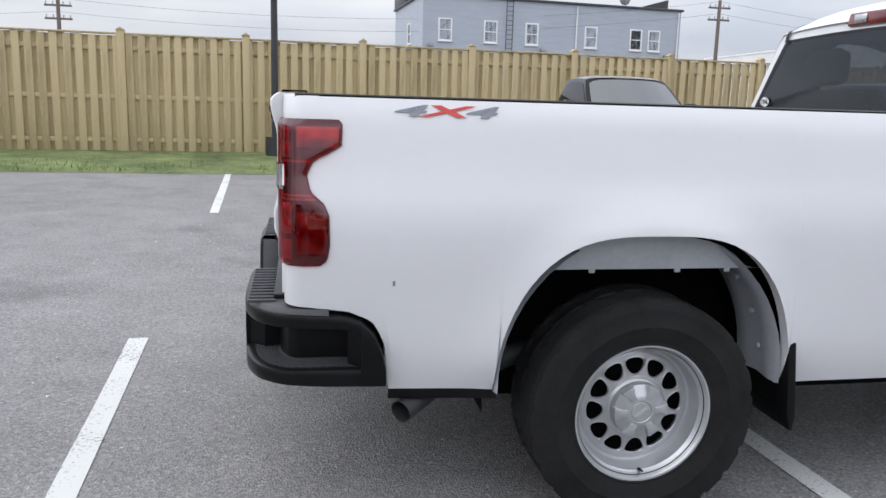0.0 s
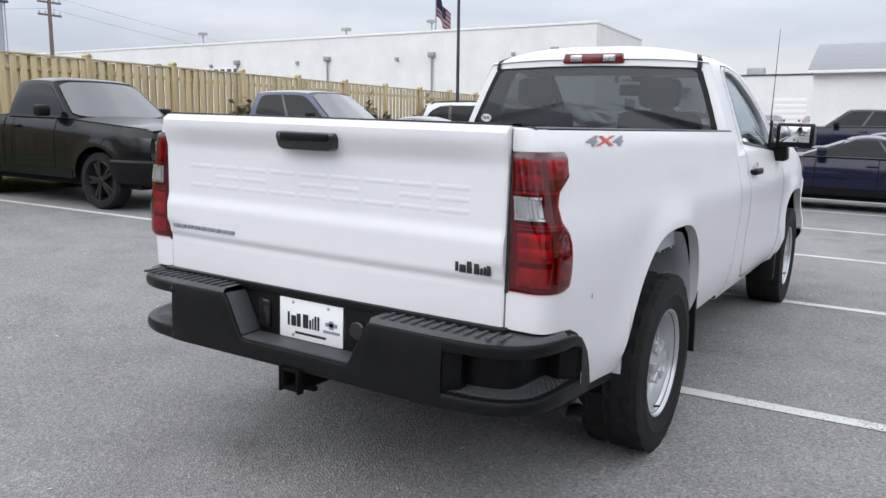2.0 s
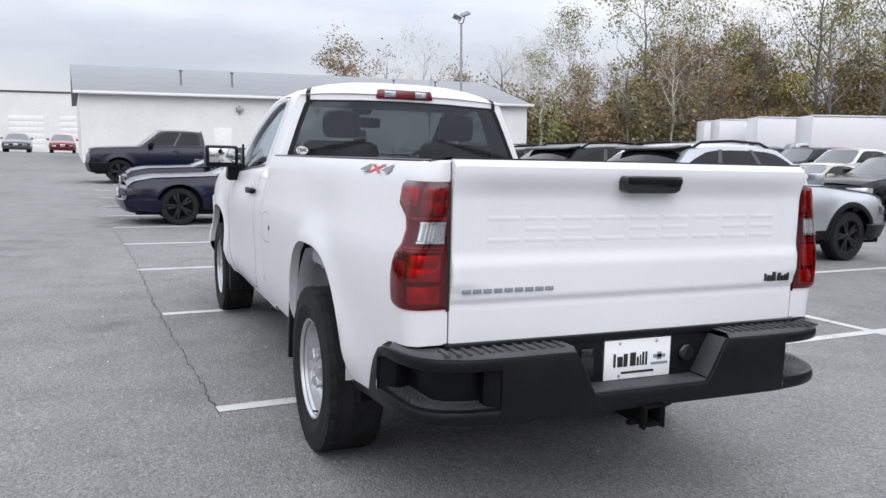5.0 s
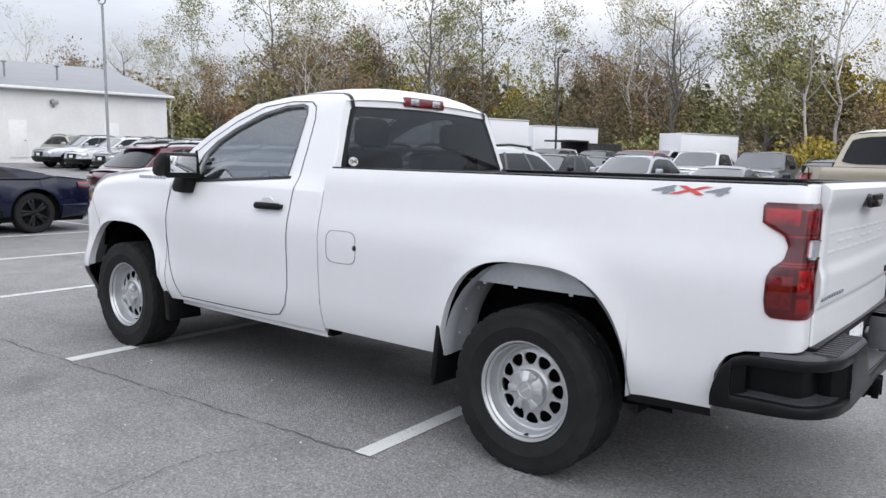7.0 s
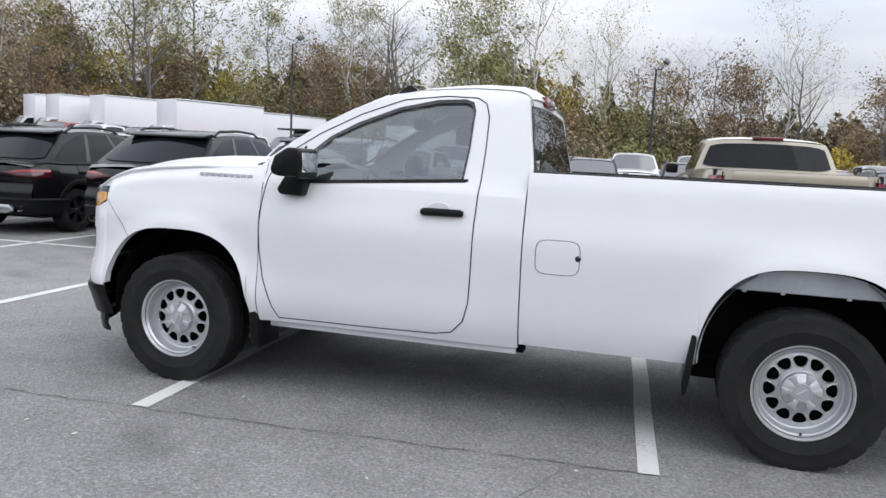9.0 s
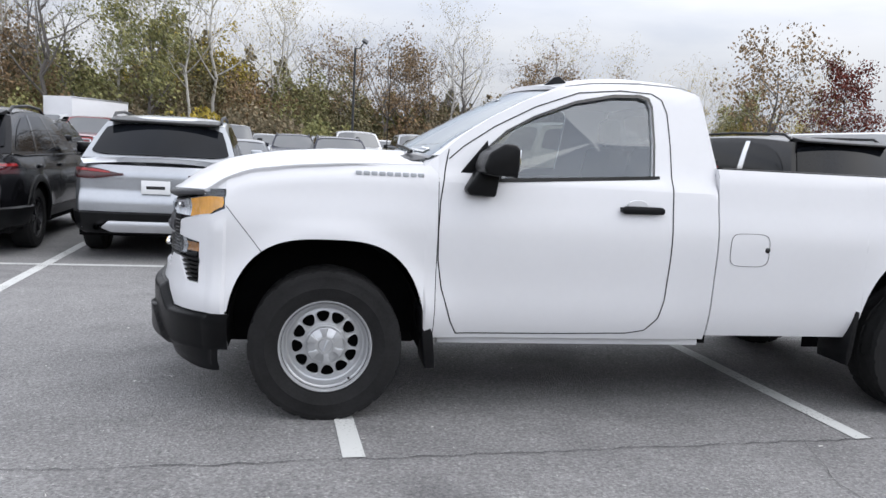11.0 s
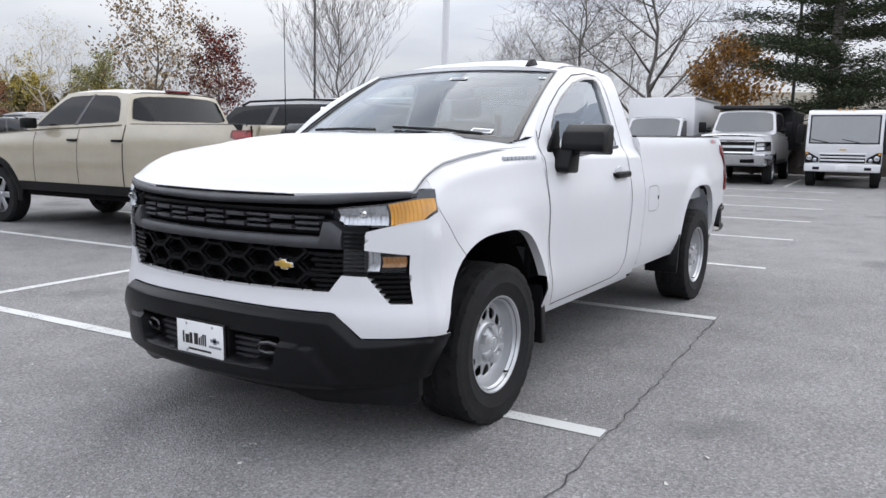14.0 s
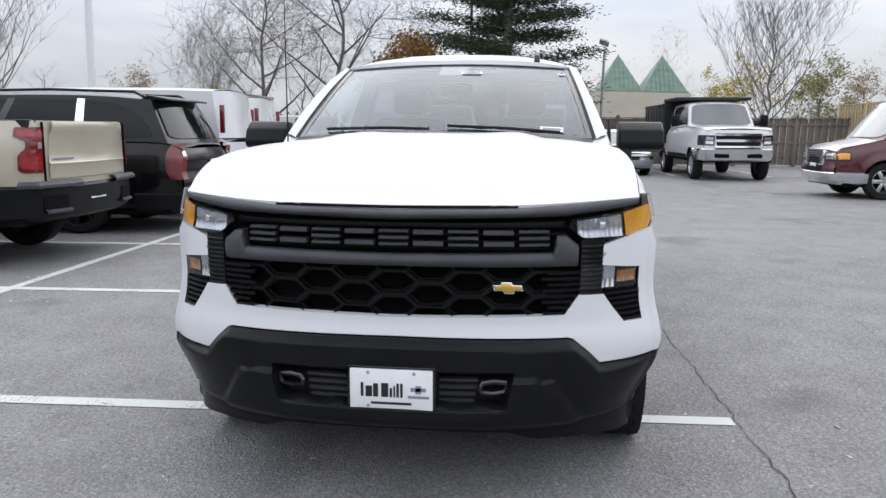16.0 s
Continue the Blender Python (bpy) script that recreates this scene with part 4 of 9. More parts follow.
    def flank(f, k, sg, out=0.0):
        """The cabin's side: f from tail to nose, k from the shoulder (0) to the roof edge (1)."""
        x0, x1 = D + (A - D) * f, C + (B - C) * f
        z0 = top(x0) - .004
        return Vector((x0 + (x1 - x0) * k, sg * (yb + (yt - yb) * (.8 * k + .2 * k ** 3) + out), z0 + (roof_z(f) - z0) * k))

    def screen(k, f, sg, out=0.0):
        """Windscreen (sg 1) or rear window (-1)."""
        e = flank(1 if sg > 0 else 0, k, 1)
        return Vector((e.x + sg * ((.10 - .03 * k) * bow(f) + out), e.y * f, e.z + .03 * k * bow(f) + out * .5))

    def bow(f):
        return 1 - f * f
    b = bmesh.new()
    for sg in (-1, 1):
        grid(b, [[flank(f, k, sg) for f in lin(0, 1, 14)] for k in lin(0, 1, 7)])
    crown = (-1, -.985, -.95, -.88, -.75, -.4, 0, .4, .75, .88, .95, .985, 1)
    grid(b, [[Vector((C + (B - C) * g + (.07 * smooth((g - .8) / .2) - .07 * smooth((.2 - g) / .2)) * bow(f), flank(g, 1, 1).y * f, roof_z(g) + .048 * (1 - abs(f) ** 5) + .012 * bow(f) - .018 * (1 if g in (0, 1) else 0) * (1 - abs(f) ** 5))) for f in crown] for g in lin(0, 1, 14)])
    for sg in (1, -1):
        grid(b, [[screen(k, f, sg) for f in lin(-1, 1, 16)] for k in lin(0, 1, 6)])
    part("cabin", b, body, t)
    gm = GLASS_DARK
    for sg, nm in ((1, "windscreen"), (-1, "rear_window")):
        if kind == "van" and sg < 0:
            continue
        b = bmesh.new()
        k0, k1 = (.05, .96) if sg > 0 else ((.10, .90) if kind != "pickup" else (.12, .88))
        us = sorted(lin(-.9, .9, 12) + [-1, -.97, .97, 1])
        rnd = lambda q: .10 * max(0, abs(q) - .85) / .15
        grid(b, [[screen(k0 + (k1 - k0) * (rnd(f) + (1 - 2 * rnd(f)) * h), f * .92, sg, .012) for f in us] for h in lin(0, 1, 6)])
        part(nm, b, SCREEN_CAR if sg > 0 else gm, t)
    f0, f1 = {"suv": (.05, .96), "sedan": (.10, .95), "van": (.76, .97), "pickup": (.08, .95)}[kind]
    posts = {"suv": (.33, .66), "sedan": (.50,), "van": (), "pickup": (.50,)}[kind]
    if spec == "reg_pickup":
        posts = ()
    if spec == "coupe":
        posts, f0 = (.42,), .22
    edges = [f0] + list(posts) + [f1]
    for sg in (-1, 1):
        for q0, q1 in zip(edges, edges[1:]):
            b = bmesh.new()
            cols_w = [q0 + (q1 - q0) * q for q in (.0, .03, .08, .2, .5, .8, .92, .97, 1.0)]

            def ends(f):
                g = (f - f0) / (f1 - f0)
                return max(.02, 1 - abs(2 * g - 1) ** 14) ** .5
            grid(b, [[flank(f, .10 + .04 * (1 - ends(f)) + (.80 * (.35 + .65 * ends(f)) - (.22 * max(0, 1 - (f - f0) / .16) if kind == "suv" else 0)) * h, sg, .006) for f in cols_w] for h in lin(0, 1, 4)])
            part("side_window", b, gm, t)
        for q in posts:
            b = bmesh.new()
            grid(b, [[flank(q + d, k, sg, .009) for d in (-.018, .018)] for k in lin(.08, .93, 4)])
            part("window_post", b, GLOSS_BLACK if not (spec == "big_suv" and q == .33) else CHROME, t)
        # door mirror, handles
        b = bmesh.new()
        box(b, A - .42, A - .26, sg * (hw + .0), sg * (hw + .19), zA + .02, zA + .18, .035)
        part("door_mirror", b, body if kind != "pickup" else PLASTIC, t)
        for hx in () if far else ((A - 1.15, A - 2.1) if kind not in ("van",) and spec not in ("coupe", "reg_pickup") else (A - 1.15,)):
            b = bmesh.new()
            box(b, hx - .1, hx + .1, sg * (hw - .03), sg * (hw + .012), zA - .15, zA - .115, .012)
            part("door_handle", b, CHROME if spec == "old_suv" else PLASTIC if spec == "offroad" else body, t)
        # seams
        for hx in () if far else (A - .25, A - 1.25, A - 2.2):
            if hx > D + .2:
                b = bmesh.new()
                grid(b, [[side(hx + d, low(hx) + .05 + (top(hx) - low(hx) - .08) * k, sg) + Vector((0, sg * .0025, 0)) for d in (-.005, .005)] for k in lin(0, 1, 6)])
                part("door_seam", b, UNDER, t)
        b = bmesh.new()
        sheet(b, [x for x in cols if rx + ar < x < fx - ar], lambda x: zb - .02, lambda x: zb + .11, 2, lambda x, z: side(x, max(z, zb), sg) + Vector((0, sg * .006, min(0, z - zb))))
        part("sill_trim", b, PLASTIC, t)
        if clad and not far:
            for wx in (fx, rx):
                b = bmesh.new()
                grid(b, [[side(wx + ar * rr * math.cos(a), R + ar * rr * math.sin(a) * .98, sg) + Vector((0, sg * o, 0)) for rr, o in ((.995, -.02), (.995, .008), (1.06, .016), (1.17, .012), (1.18, -.002))] for a in lin(-.12, math.pi + .12, 20) if abs(wx + ar * 1.18 * math.cos(a)) < half - .02])
                part("arch_trim", b, PLASTIC, t)
    # ends
    hz, tz = s["hood"], s["tailz"]
    for sg in (-1, 1):
        lz0, lz1, lf0 = (hz - .34, hz - .22, .52) if kind in ("suv", "sedan") else (hz - .36, hz - .17, .60)
        if spec == "workhorse":
            lz0, lz1, lf0 = hz - .50, hz - .22, .68

        def lamp_patch(fs, z0, z1, out, n=3):
            b = bmesh.new()
            grid(b, [[end_at(sg * f, z + .05 * max(0, f - .7), 1, out) for f in fs] for z in lin(z0, z1, n)])
            return b
        fs = [lf0 + (.96 - lf0) * q / 5 for q in range(6)] + [.975, .99, 1.01]
        head = part("headlight", lamp_patch(fs, lz0, lz1, .012), CLEAR if far else GLOSS_BLACK, t)
        if not far:
            dz = (lz1 - lz0) * .16
            part("lamp_cell", lamp_patch([lf0 + .03 + (.93 - lf0) * q / 6 for q in range(6)], lz0 + dz, (lz0 + lz1) / 2 - dz * .3, .020), CLEAR, head)
            part("lamp_cell", lamp_patch([lf0 + .03 + (.93 - lf0) * q / 6 for q in range(6)], (lz0 + lz1) / 2 + dz * .3, lz1 - dz, .020), CLEAR, head)
            if kind == "van":
                part("corner_lamp", lamp_patch([.93, .955, .975, .99, 1.005], lz0 + dz, lz1 - dz, .021), AMBER, head)
        b = bmesh.new()
        if kind in ("suv", "sedan") and spec not in ("old_suv", "minivan", "big_suv"):
            fs = [.42, .5, .6, .7, .8, .88, .93, .96, .97, .985, 1.0, 1.012]
            rise = lambda f: .012 + .050 * smooth((f - .42) / .45)
            grid(b, [[end_at(sg * f, tz - .15 + h * rise(f) + .03 * max(0, f - .8), -1, .02) for f in fs] for h in (-1, -.8, 0, .8, 1)])
            lamp = part("tail_light", b, TAIL_SMOKED, t)
            if not far:
                b = bmesh.new()
                grid(b, [[end_at(sg * f, tz - .15 + h * rise(f) + .03 * max(0, f - .8), -1, .024) for f in fs[2:]] for h in (.35, .80)])
                part("lamp_cell", b, BRIGHT_RED, lamp)
        elif kind == "pickup":
            wrap_f = lambda z: .96 + interp([(tz - .505, .09), (tz - .48, .135), (tz - .35, .135), (tz - .31, .115), (tz - .275, .07), (tz - .20, .065), (tz - .175, .11), (tz - .155, .17), (tz - .07, .175), (tz - .062, .16)], z) / 5
            rows = [[end_at(sg * (.885 + (wrap_f(z) - .885) * q), z, -1, .016) for q in (0, .2, .4, .6, .70, .78, .86, .94, 1)] for z in lin(tz - .505, tz - .062, 8 if far else 20)]
            grid(b, rows)
            lamp = part("tail_light", b, RED_LENS, t)
            for z0, z1, m, nm in () if far else ((tz - .27, tz - .205, CLEAR, "reverse_lamp"), (tz - .165, tz - .085, BRIGHT_RED, "lamp_cell"), (tz - .47, tz - .31, BRIGHT_RED, "lamp_cell")):
                b = bmesh.new()
                grid(b, [[end_at(sg * (.90 + (wrap_f(z) - .006 - .90) * q * (.72 if m is CLEAR else 1)), z, -1, .021) for q in (0, .25, .5, .7, .8, .9, 1)] for z in lin(z0, z1, 5)])
                part(nm, b, m, lamp)
        else:
            high = tz + (.02 if spec == "big_suv" else -.09)
            fs = [.86, .90, .93, .96, .97, .985, .996]
            grid(b, [[end_at(sg * (f if f < .97 else .97 + (f - .97) * (1 - .5 * abs(2 * h - 1) ** 3)), tz - .46 + (high - tz + .46) * h, -1, .016) for f in fs] for h in lin(0, 1, 8)])
            lamp = part("tail_light", b, RED_LENS, t)
            if not far:
                b = bmesh.new()
                grid(b, [[end_at(sg * f, z, -1, .021) for f in (.90, .93, .96, .972, .985)] for z in lin(tz - .40, high - .20, 4)])
                part("lamp_cell", b, DARK_RED, lamp)
                b = bmesh.new()
                grid(b, [[end_at(sg * f, z, -1, .021) for f in (.88, .92, .955)] for z in (high - .17, high - .10)])
                part("reverse_lamp", b, CLEAR, lamp)
    b = bmesh.new()
    gw = .66 if spec == "workhorse" else .52
    grid(b, [[end_at(f * (1 - .25 * (hz - .2 - z)), z, 1, .010) for f in lin(-gw, gw, 8)] for z in lin(zb + .16, hz - (.16 if spec == "workhorse" else .22), 5)])
    part("grille", b, PLASTIC, t)
    if spec == "workhorse":
        for z, w in ((hz - .20, .03), (hz - .36, .05), (hz - .53, .035)):
            b = bmesh.new()
            grid(b, [[end_at(f, z + dz, 1, o) for f in lin(-.66, .66, 10)] for dz, o in ((-w, .012), (-w * .7, .05), (w * .7, .05), (w, .012))])
            part("grille_bar", b, CHROME, t)
    if kind == "pickup" and not far:
        # tailgate with a proud upper lip and a ledge near its foot
        prof = [(zb + .36, .006), (zb + .365, .014), (zb + .50, .014), (zb + .515, .024), (zb + .53, .014), (tz - .33, .006), (tz - .14, .006), (tz - .10, .030), (tz - .03, .038), (tz - .004, .026)]
        b = bmesh.new()
        grid(b, [[end_at(f, z, -1, o) for f in lin(-.80, .80, 16)] for z, o in prof])
        gate = part("tailgate", b, body, t)
        for k in range(9):
            b = bmesh.new()
            f = -.60 + k * .15
            grid(b, [[end_at(q, z, -1, .009) for q in (f - .055, f + .055)] for z in (tz - .245, tz - .235)])
            grid(b, [[end_at(q, z, -1, .009) for q in (f - .055, f + .055)] for z in (tz - .195, tz - .185)])
            part("emboss_bar", b, body, gate)
        b = bmesh.new()
        grid(b, [[end_at(f, z, -1, .026) for f in (.44, .60, .76)] for z in (zb + .55, zb + .57)])
        part("nameplate_bar", b, DECAL_GREY, gate)
        for sg in (-1, 1):
            # bumper corner: a step pad above a flat dark patch, the pocket's shade
            b = bmesh.new()
            grid(b, [[end_at(sg * f, zb + .30 + dz, -1, o) for f in (.36, .5, .65, .8, .92, .96, .97, .985)] for dz, o in ((.045, .0), (.042, .05), (.01, .075), (-.02, .070))])
            part("step_pad", b, PLASTIC_GREY, t)
            b = bmesh.new()
            grid(b, [[end_at(sg * f, z, -1, .042) for f in (.60, .68, .76, .84, .90, .95)] for z in (zb + .06, zb + .20)])
            part("pocket_shade", b, UNDER, t)
            b = bmesh.new()
            grid(b, [[end_at(sg * f, zb + .05 + dz, -1, o) for f in (.58, .68, .76, .84, .90, .95)] for dz, o in ((-.03, .045), (-.02, .075), (.0, .075), (.012, .045))])
            part("corner_step", b, PLASTIC_GREY, t)
    if spec in ("pickup", "reg_pickup", "old_suv") or (spec == "van" and not far):
        b = bmesh.new()
        gy, z0, z1, gx = wide(half) * .55, hz - .46, hz - .11, half + .085
        for y0, y1, q0, q1 in ((-gy, gy, z1 - .04, z1), (-gy * .9, gy * .9, z0, z0 + .035), (-gy, -gy + .06, z0, z1), (gy - .06, gy, z0, z1)):
            box(b, gx - .05, gx + .035, y0, y1, q0, q1, .01)
        part("grille_frame", b, CHROME, t)
        for k in range(0 if far else 6):
            b = bmesh.new()
            box(b, gx - .02, gx + .02, -gy + .06, gy - .06, z0 + .06 + k * .042, z0 + .075 + k * .042, .003)
            part("grille_slat", b, ALLOY if k != 3 else CHROME, t)
    for e, nm in ((1, "front_bumper"), (-1, "rear_bumper")):
        b = bmesh.new()
        bh = .30 if kind == "pickup" else .20
        grid(b, [[end_at(f, max(z, zb + .005), e, dx) + Vector((0, 0, min(0, z - zb - .005))) for f in [-1.08, -1.05, -1.02, -1.0, -.98] + lin(-.95, .95, 12) + [.98, 1.0, 1.02, 1.05, 1.08]] for z, dx in ((zb - .06, -.05), (zb - .02, .015), (zb + bh * .5, .035), (zb + bh * .9, .035), (zb + bh, .004))])
        part(nm, b, CHROME if spec == "old_suv" or (spec == "workhorse" and e > 0) or (spec == "van" and paintname == "maroon") else PLASTIC if kind in ("suv", "pickup") else body, t)
        if kind == "suv" and e < 0 and not far:
            b = bmesh.new()
            prism(b, [(-.58, zb + .02), (-.50, zb + .10), (.50, zb + .10), (.58, zb + .02), (.46, zb - .03), (-.46, zb - .03)], 'x', -half - .155, -half - .05, .015)
            part("skid_plate", b, ALLOY, t)
            for sg in (-1, 1):
                b = bmesh.new()
                tube(b, [(-half - .02, sg * .62, zb + .03), (-half - .15, sg * .62, zb + .03)], .038, 12, cap=False)
                part("exhaust_tip", b, CHROME, t)
        b = bmesh.new()
        px, pz = e * (half + .125), (zb + .22 if e > 0 else s["tailz"] - .36 if kind != "pickup" else zb + .12)
        box(b, px - .008, px + .008, -.155, .155, pz, pz + .15, .004)
        pl = part("number_plate", b, PLATE_WHITE, t)
        b = bmesh.new()
        box(b, px + e * .008 - .001, px + e * .008 + .001, -.10, .10, pz + .055, pz + .090)
        if not far:
            part("plate_bar", b, INK, pl)
        else:
            b.free()
    if rails or (kind == "suv" and spec != "minivan"):
        for sg in (-1, 1):
            b = bmesh.new()
            tube(b, [(C + .1, sg * yt * .93, roof_z(.05) + .02), (C + .25, sg * yt * .93, roof_z(.15) + .075), ((B + C) / 2, sg * yt * .93, roof_z(.5) + .075), (B - .3, sg * yt * .93, roof_z(.85) + .07), (B - .12, sg * yt * .93, roof_z(.95) + .02)], .02, 6)
            part("roof_rail", b, PLASTIC, t)
        b = bmesh.new()
        zs = roof_z(0) + .03
        prism(b, [(C - .20, zs - .03), (C - .19, zs - .005), (C + .1, zs + .045), (C + .1, zs - .02)], 'y', -yt * .92, yt * .92, .008)
        part("spoiler", b, PLASTIC if paintname in ("black", "silver", "grey") else body, t)
    if kind == "pickup":
        b = bmesh.new()
        x0, x1, z0, z1 = -half + .06, D - .02, .8, s["tailz"]
        box(b, x0, x1, -hw + .14, hw - .14, z0, z0 + .03)
        for sg in (-1, 1):
            box(b, x0, x1, sg * (hw - .19) - .05, sg * (hw - .19) + .05, z0, z1 + .012, .01)
        box(b, x0 - .05, x0 + .03, -hw + .2, hw - .2, z0, z1 + .005, .01)
        box(b, x1 - .04, x1, -hw + .14, hw - .14, z0, z1)
        part("bed", b, PLASTIC, t)
        b = bmesh.new()
        box(b, -half - .105, -half - .09, -.09, .09, z1 - .11, z1 - .05, .006)
        part("tailgate_handle", b, GLOSS_BLACK, t)
        for y in () if far else (-hw * .78, hw * .78):
            b = bmesh.new()
            box(b, -half - .047, -half - .02, y - .003, y + .003, zb + .32, z1 - .01)
            part("gate_gap", b, UNDER, t)
        for sg in () if far else (-1, 1):
            b = bmesh.new()
            grid(b, [[side(D - .01 + d, z, sg) + Vector((0, sg * .003, 0)) for d in (-.009, .009)] for z in lin(zb + .05, z1 - .01, 6)])
            part("bed_gap", b, UNDER, t)
        b = bmesh.new()
        box(b, C - .10, C - .02, -.2, .2, zr - .06, zr - .015, .01)
        part("brake_light", b, RED_LENS, t)
        if steps:
            for sg in (-1, 1):
                b = bmesh.new()
                tube(b, [(A + .1, sg * (hw - .03), .36), (D + .1, sg * (hw - .03), .36)], .05, 8)
                part("side_step", b, ALLOY, t)
    if kind == "van":
        for sg in (-1, 1):
            b = bmesh.new()
            box(b, D - .09, D - .02, min(sg * hw * .84, sg * hw * .9), max(sg * hw * .84, sg * hw * .9), zr - .75, zr - .3, .01)
            part("rear_marker_lamp", b, RED_LENS, t)
    return t


def box_body(t, x0, x1, hw, z0, z1, material, name, ribs=0):
    b = bmesh.new()
    box(b, x0, x1, -hw, hw, z0, z1, .03)
    p = part(name, b, material, t)
    for sg in (-1, 1):
        b = bmesh.new()
        for z in (z0 + .04, z1 - .04):
            box(b, x0 - .01, x1 + .01, sg * hw - .02, sg * hw + .02, z - .05, z + .05, .01)
        for k in range(ribs):
            x = x0 + (x1 - x0) * (k + .5) / ribs
            box(b, x - .03, x + .03, sg * hw - .025, sg * hw + .025, z0, z1, .008)
        part("edge_rail", b, ALLOY if material is not PAINTS["dump"] else material, t)
    return p


def box_truck(m, length=4.6, high=3.1, label="white box delivery truck with a plain cargo body", far=False):
    t = vehicle("van", "white", m, "box_truck", label, "truck", "work trucks", far=far)
    box_body(t, 0.75 - length, 0.75, 1.14, .85, high, PAINT_WHITE, "cargo_box")
    return t


def dump_truck(m, far=False):
    t = vehicle("pickup" if far else "workhorse", "white", m, "dump_truck", "white crew cab dump truck with a black steel bed", "truck", "work trucks", far=far)
    box_body(t, -4.9, -1.42, 1.18, 1.0, 2.30, PAINTS["dump"], "dump_bed", 7)
    b = bmesh.new()
    box(b, -1.5, .25, -1.15, 1.15, 2.36, 2.46, .02)
    box(b, -1.52, -1.42, -1.18, 1.18, 1.0, 2.46, .02)
    part("cab_shield", b, PAINTS["dump"], t)
    for y in () if far else (-.45, .45):
        b = bmesh.new()
        box(b, 3.10, 3.16, y - .20, y + .20, .66, .76, .02)
        part("bumper_slot", b, UNDER, t)
    for y in () if far else (-1.32, 1.32):
        b = bmesh.new()
        box(b, .95, 1.07, y - .11, y + .11, 1.55, 1.90, .03)
        tube(b, [(1.05, y * .74, 1.62), (1.02, y * .93, 1.66)], .025, 6)
        part("tow_mirror", b, PLASTIC, t)
    return t


def cabover(m):
    t = thing("cabover_truck", m, "white flat-faced cabover truck with black stake bed", "truck", "work trucks")
    b = bmesh.new()
    prism(b, [(0.1, .55), (1.75, .55), (1.80, 1.2), (1.62, 2.12), (1.45, 2.22), (.1, 2.22)], 'y', -.98, .98, .05, 3)
    part("cab", b, PAINT_WHITE, t)
    # the glass lies in a black surround on the raked face
    face = lambda k, f, o: Vector((1.80 - .18 * k + .981 * o, f, 1.20 + .92 * k + .19 * o))
    b = bmesh.new()
    for k0, k1, f0, f1 in ((.06, .95, -.90, -.86), (.06, .95, .86, .90), (.06, .10, -.86, .86), (.91, .95, -.86, .86)):
        grid(b, [[face(k, f, .008) for f in (f0, f1)] for k in (k0, k1)])
    part("screen_seal", b, PLASTIC, t)
    b = bmesh.new()
    grid(b, [[face(k, f, .006 + .006 * (1 - (f / .86) ** 2)) for f in lin(-.86, .86, 12)] for k in lin(.10, .91, 5)])
    screen = part("windscreen", b, SCREEN_CAR, t)
    for f in (-.50, .30):
        b = bmesh.new()
        tube(b, [face(.07, f, .03), face(.10, f + .1, .03), face(.20, f - .34, .022)], .010, 5)
        part("wiper", b, PLASTIC, screen)
    for sg in (-1, 1):
        b = bmesh.new()
        prism(b, [(.45, 1.25), (1.62, 1.22), (1.5, 1.98), (.45, 2.0)], 'y', sg * .975, sg * .99)
        part("side_window", b, GLASS_DARK, t)
        # wrapped lamp cluster low in the corner
        b = bmesh.new()
        prism(b, [(sg * .60, .74), (sg * .97, .70), (sg * .97, 1.02), (sg * .88, 1.02), (sg * .62, .86)], 'x', 1.745, 1.800, .012)
        hl = part("headlight", b, PLASTIC, t)
        for y, z, q in ((.86, .86, .075), (.71, .80, .055)):
            b = bmesh.new()
            lathe(b, [(0, .012), (q * .5, .010), (q * .9, .004), (q, .012), (q, -.01)], 16, 'x')
            bmesh.ops.translate(b, verts=b.verts, vec=(1.800, sg * y, z))
            part("reflector", b, CLEAR, hl)
        b = bmesh.new()
        box(b, 1.79, 1.805, sg * .92 - .03, sg * .92 + .03, .95, 1.0, .006)
        part("turn_lamp", b, AMBER, hl)
        b = bmesh.new()
        box(b, 1.50, 1.64, sg * 1.15 - .10, sg * 1.15 + .10, 1.28, 1.80, .035)
        tube(b, [(1.5, sg * .95, 1.95), (1.55, sg * 1.15, 1.90), (1.56, sg * 1.15, 1.78)], .018, 6)
        tube(b, [(1.6, sg * .95, 1.20), (1.58, sg * 1.15, 1.22), (1.57, sg * 1.15, 1.30)], .018, 6)
        part("door_mirror", b, PLASTIC, t)
        b = bmesh.new()
        box(b, 1.876, 1.884, sg * .66 - .09, sg * .66 + .09, .52, .60, .004)
        part("bumper_slot", b, PLASTIC, t)
    b = bmesh.new()
    prism(b, [(1.74, .46), (1.86, .46), (1.88, .50), (1.88, .66), (1.85, .69), (1.74, .69)], 'y', -.97, .97, .02)
    part("front_bumper", b, PAINT_WHITE, t)
    b = bmesh.new()
    box(b, 1.76, 1.785, -.58, .58, .72, 1.00, .01)
    grille = part("grille", b, PLASTIC, t)
    for z, w in ((.79, .56), (.88, .58), (.97, .60)):
        b = bmesh.new()
        prism(b, [(1.78, z - .012), (1.815, z - .022), (1.82, z + .012), (1.78, z + .030)], 'y', -w, w, .006)
        part("louvre", b, PAINT_WHITE, grille)
    b = bmesh.new()
    box(b, 1.790, 1.802, -.09, .09, 1.075, 1.115, .006)
    part("front_badge", b, GOLD, t)
    for y in (-.18, 0, .18):
        b = bmesh.new()
        box(b, 1.40, 1.50, y - .04, y + .04, 2.21, 2.255, .012)
        part("marker_lamp", b, AMBER, t)
    b = bmesh.new()
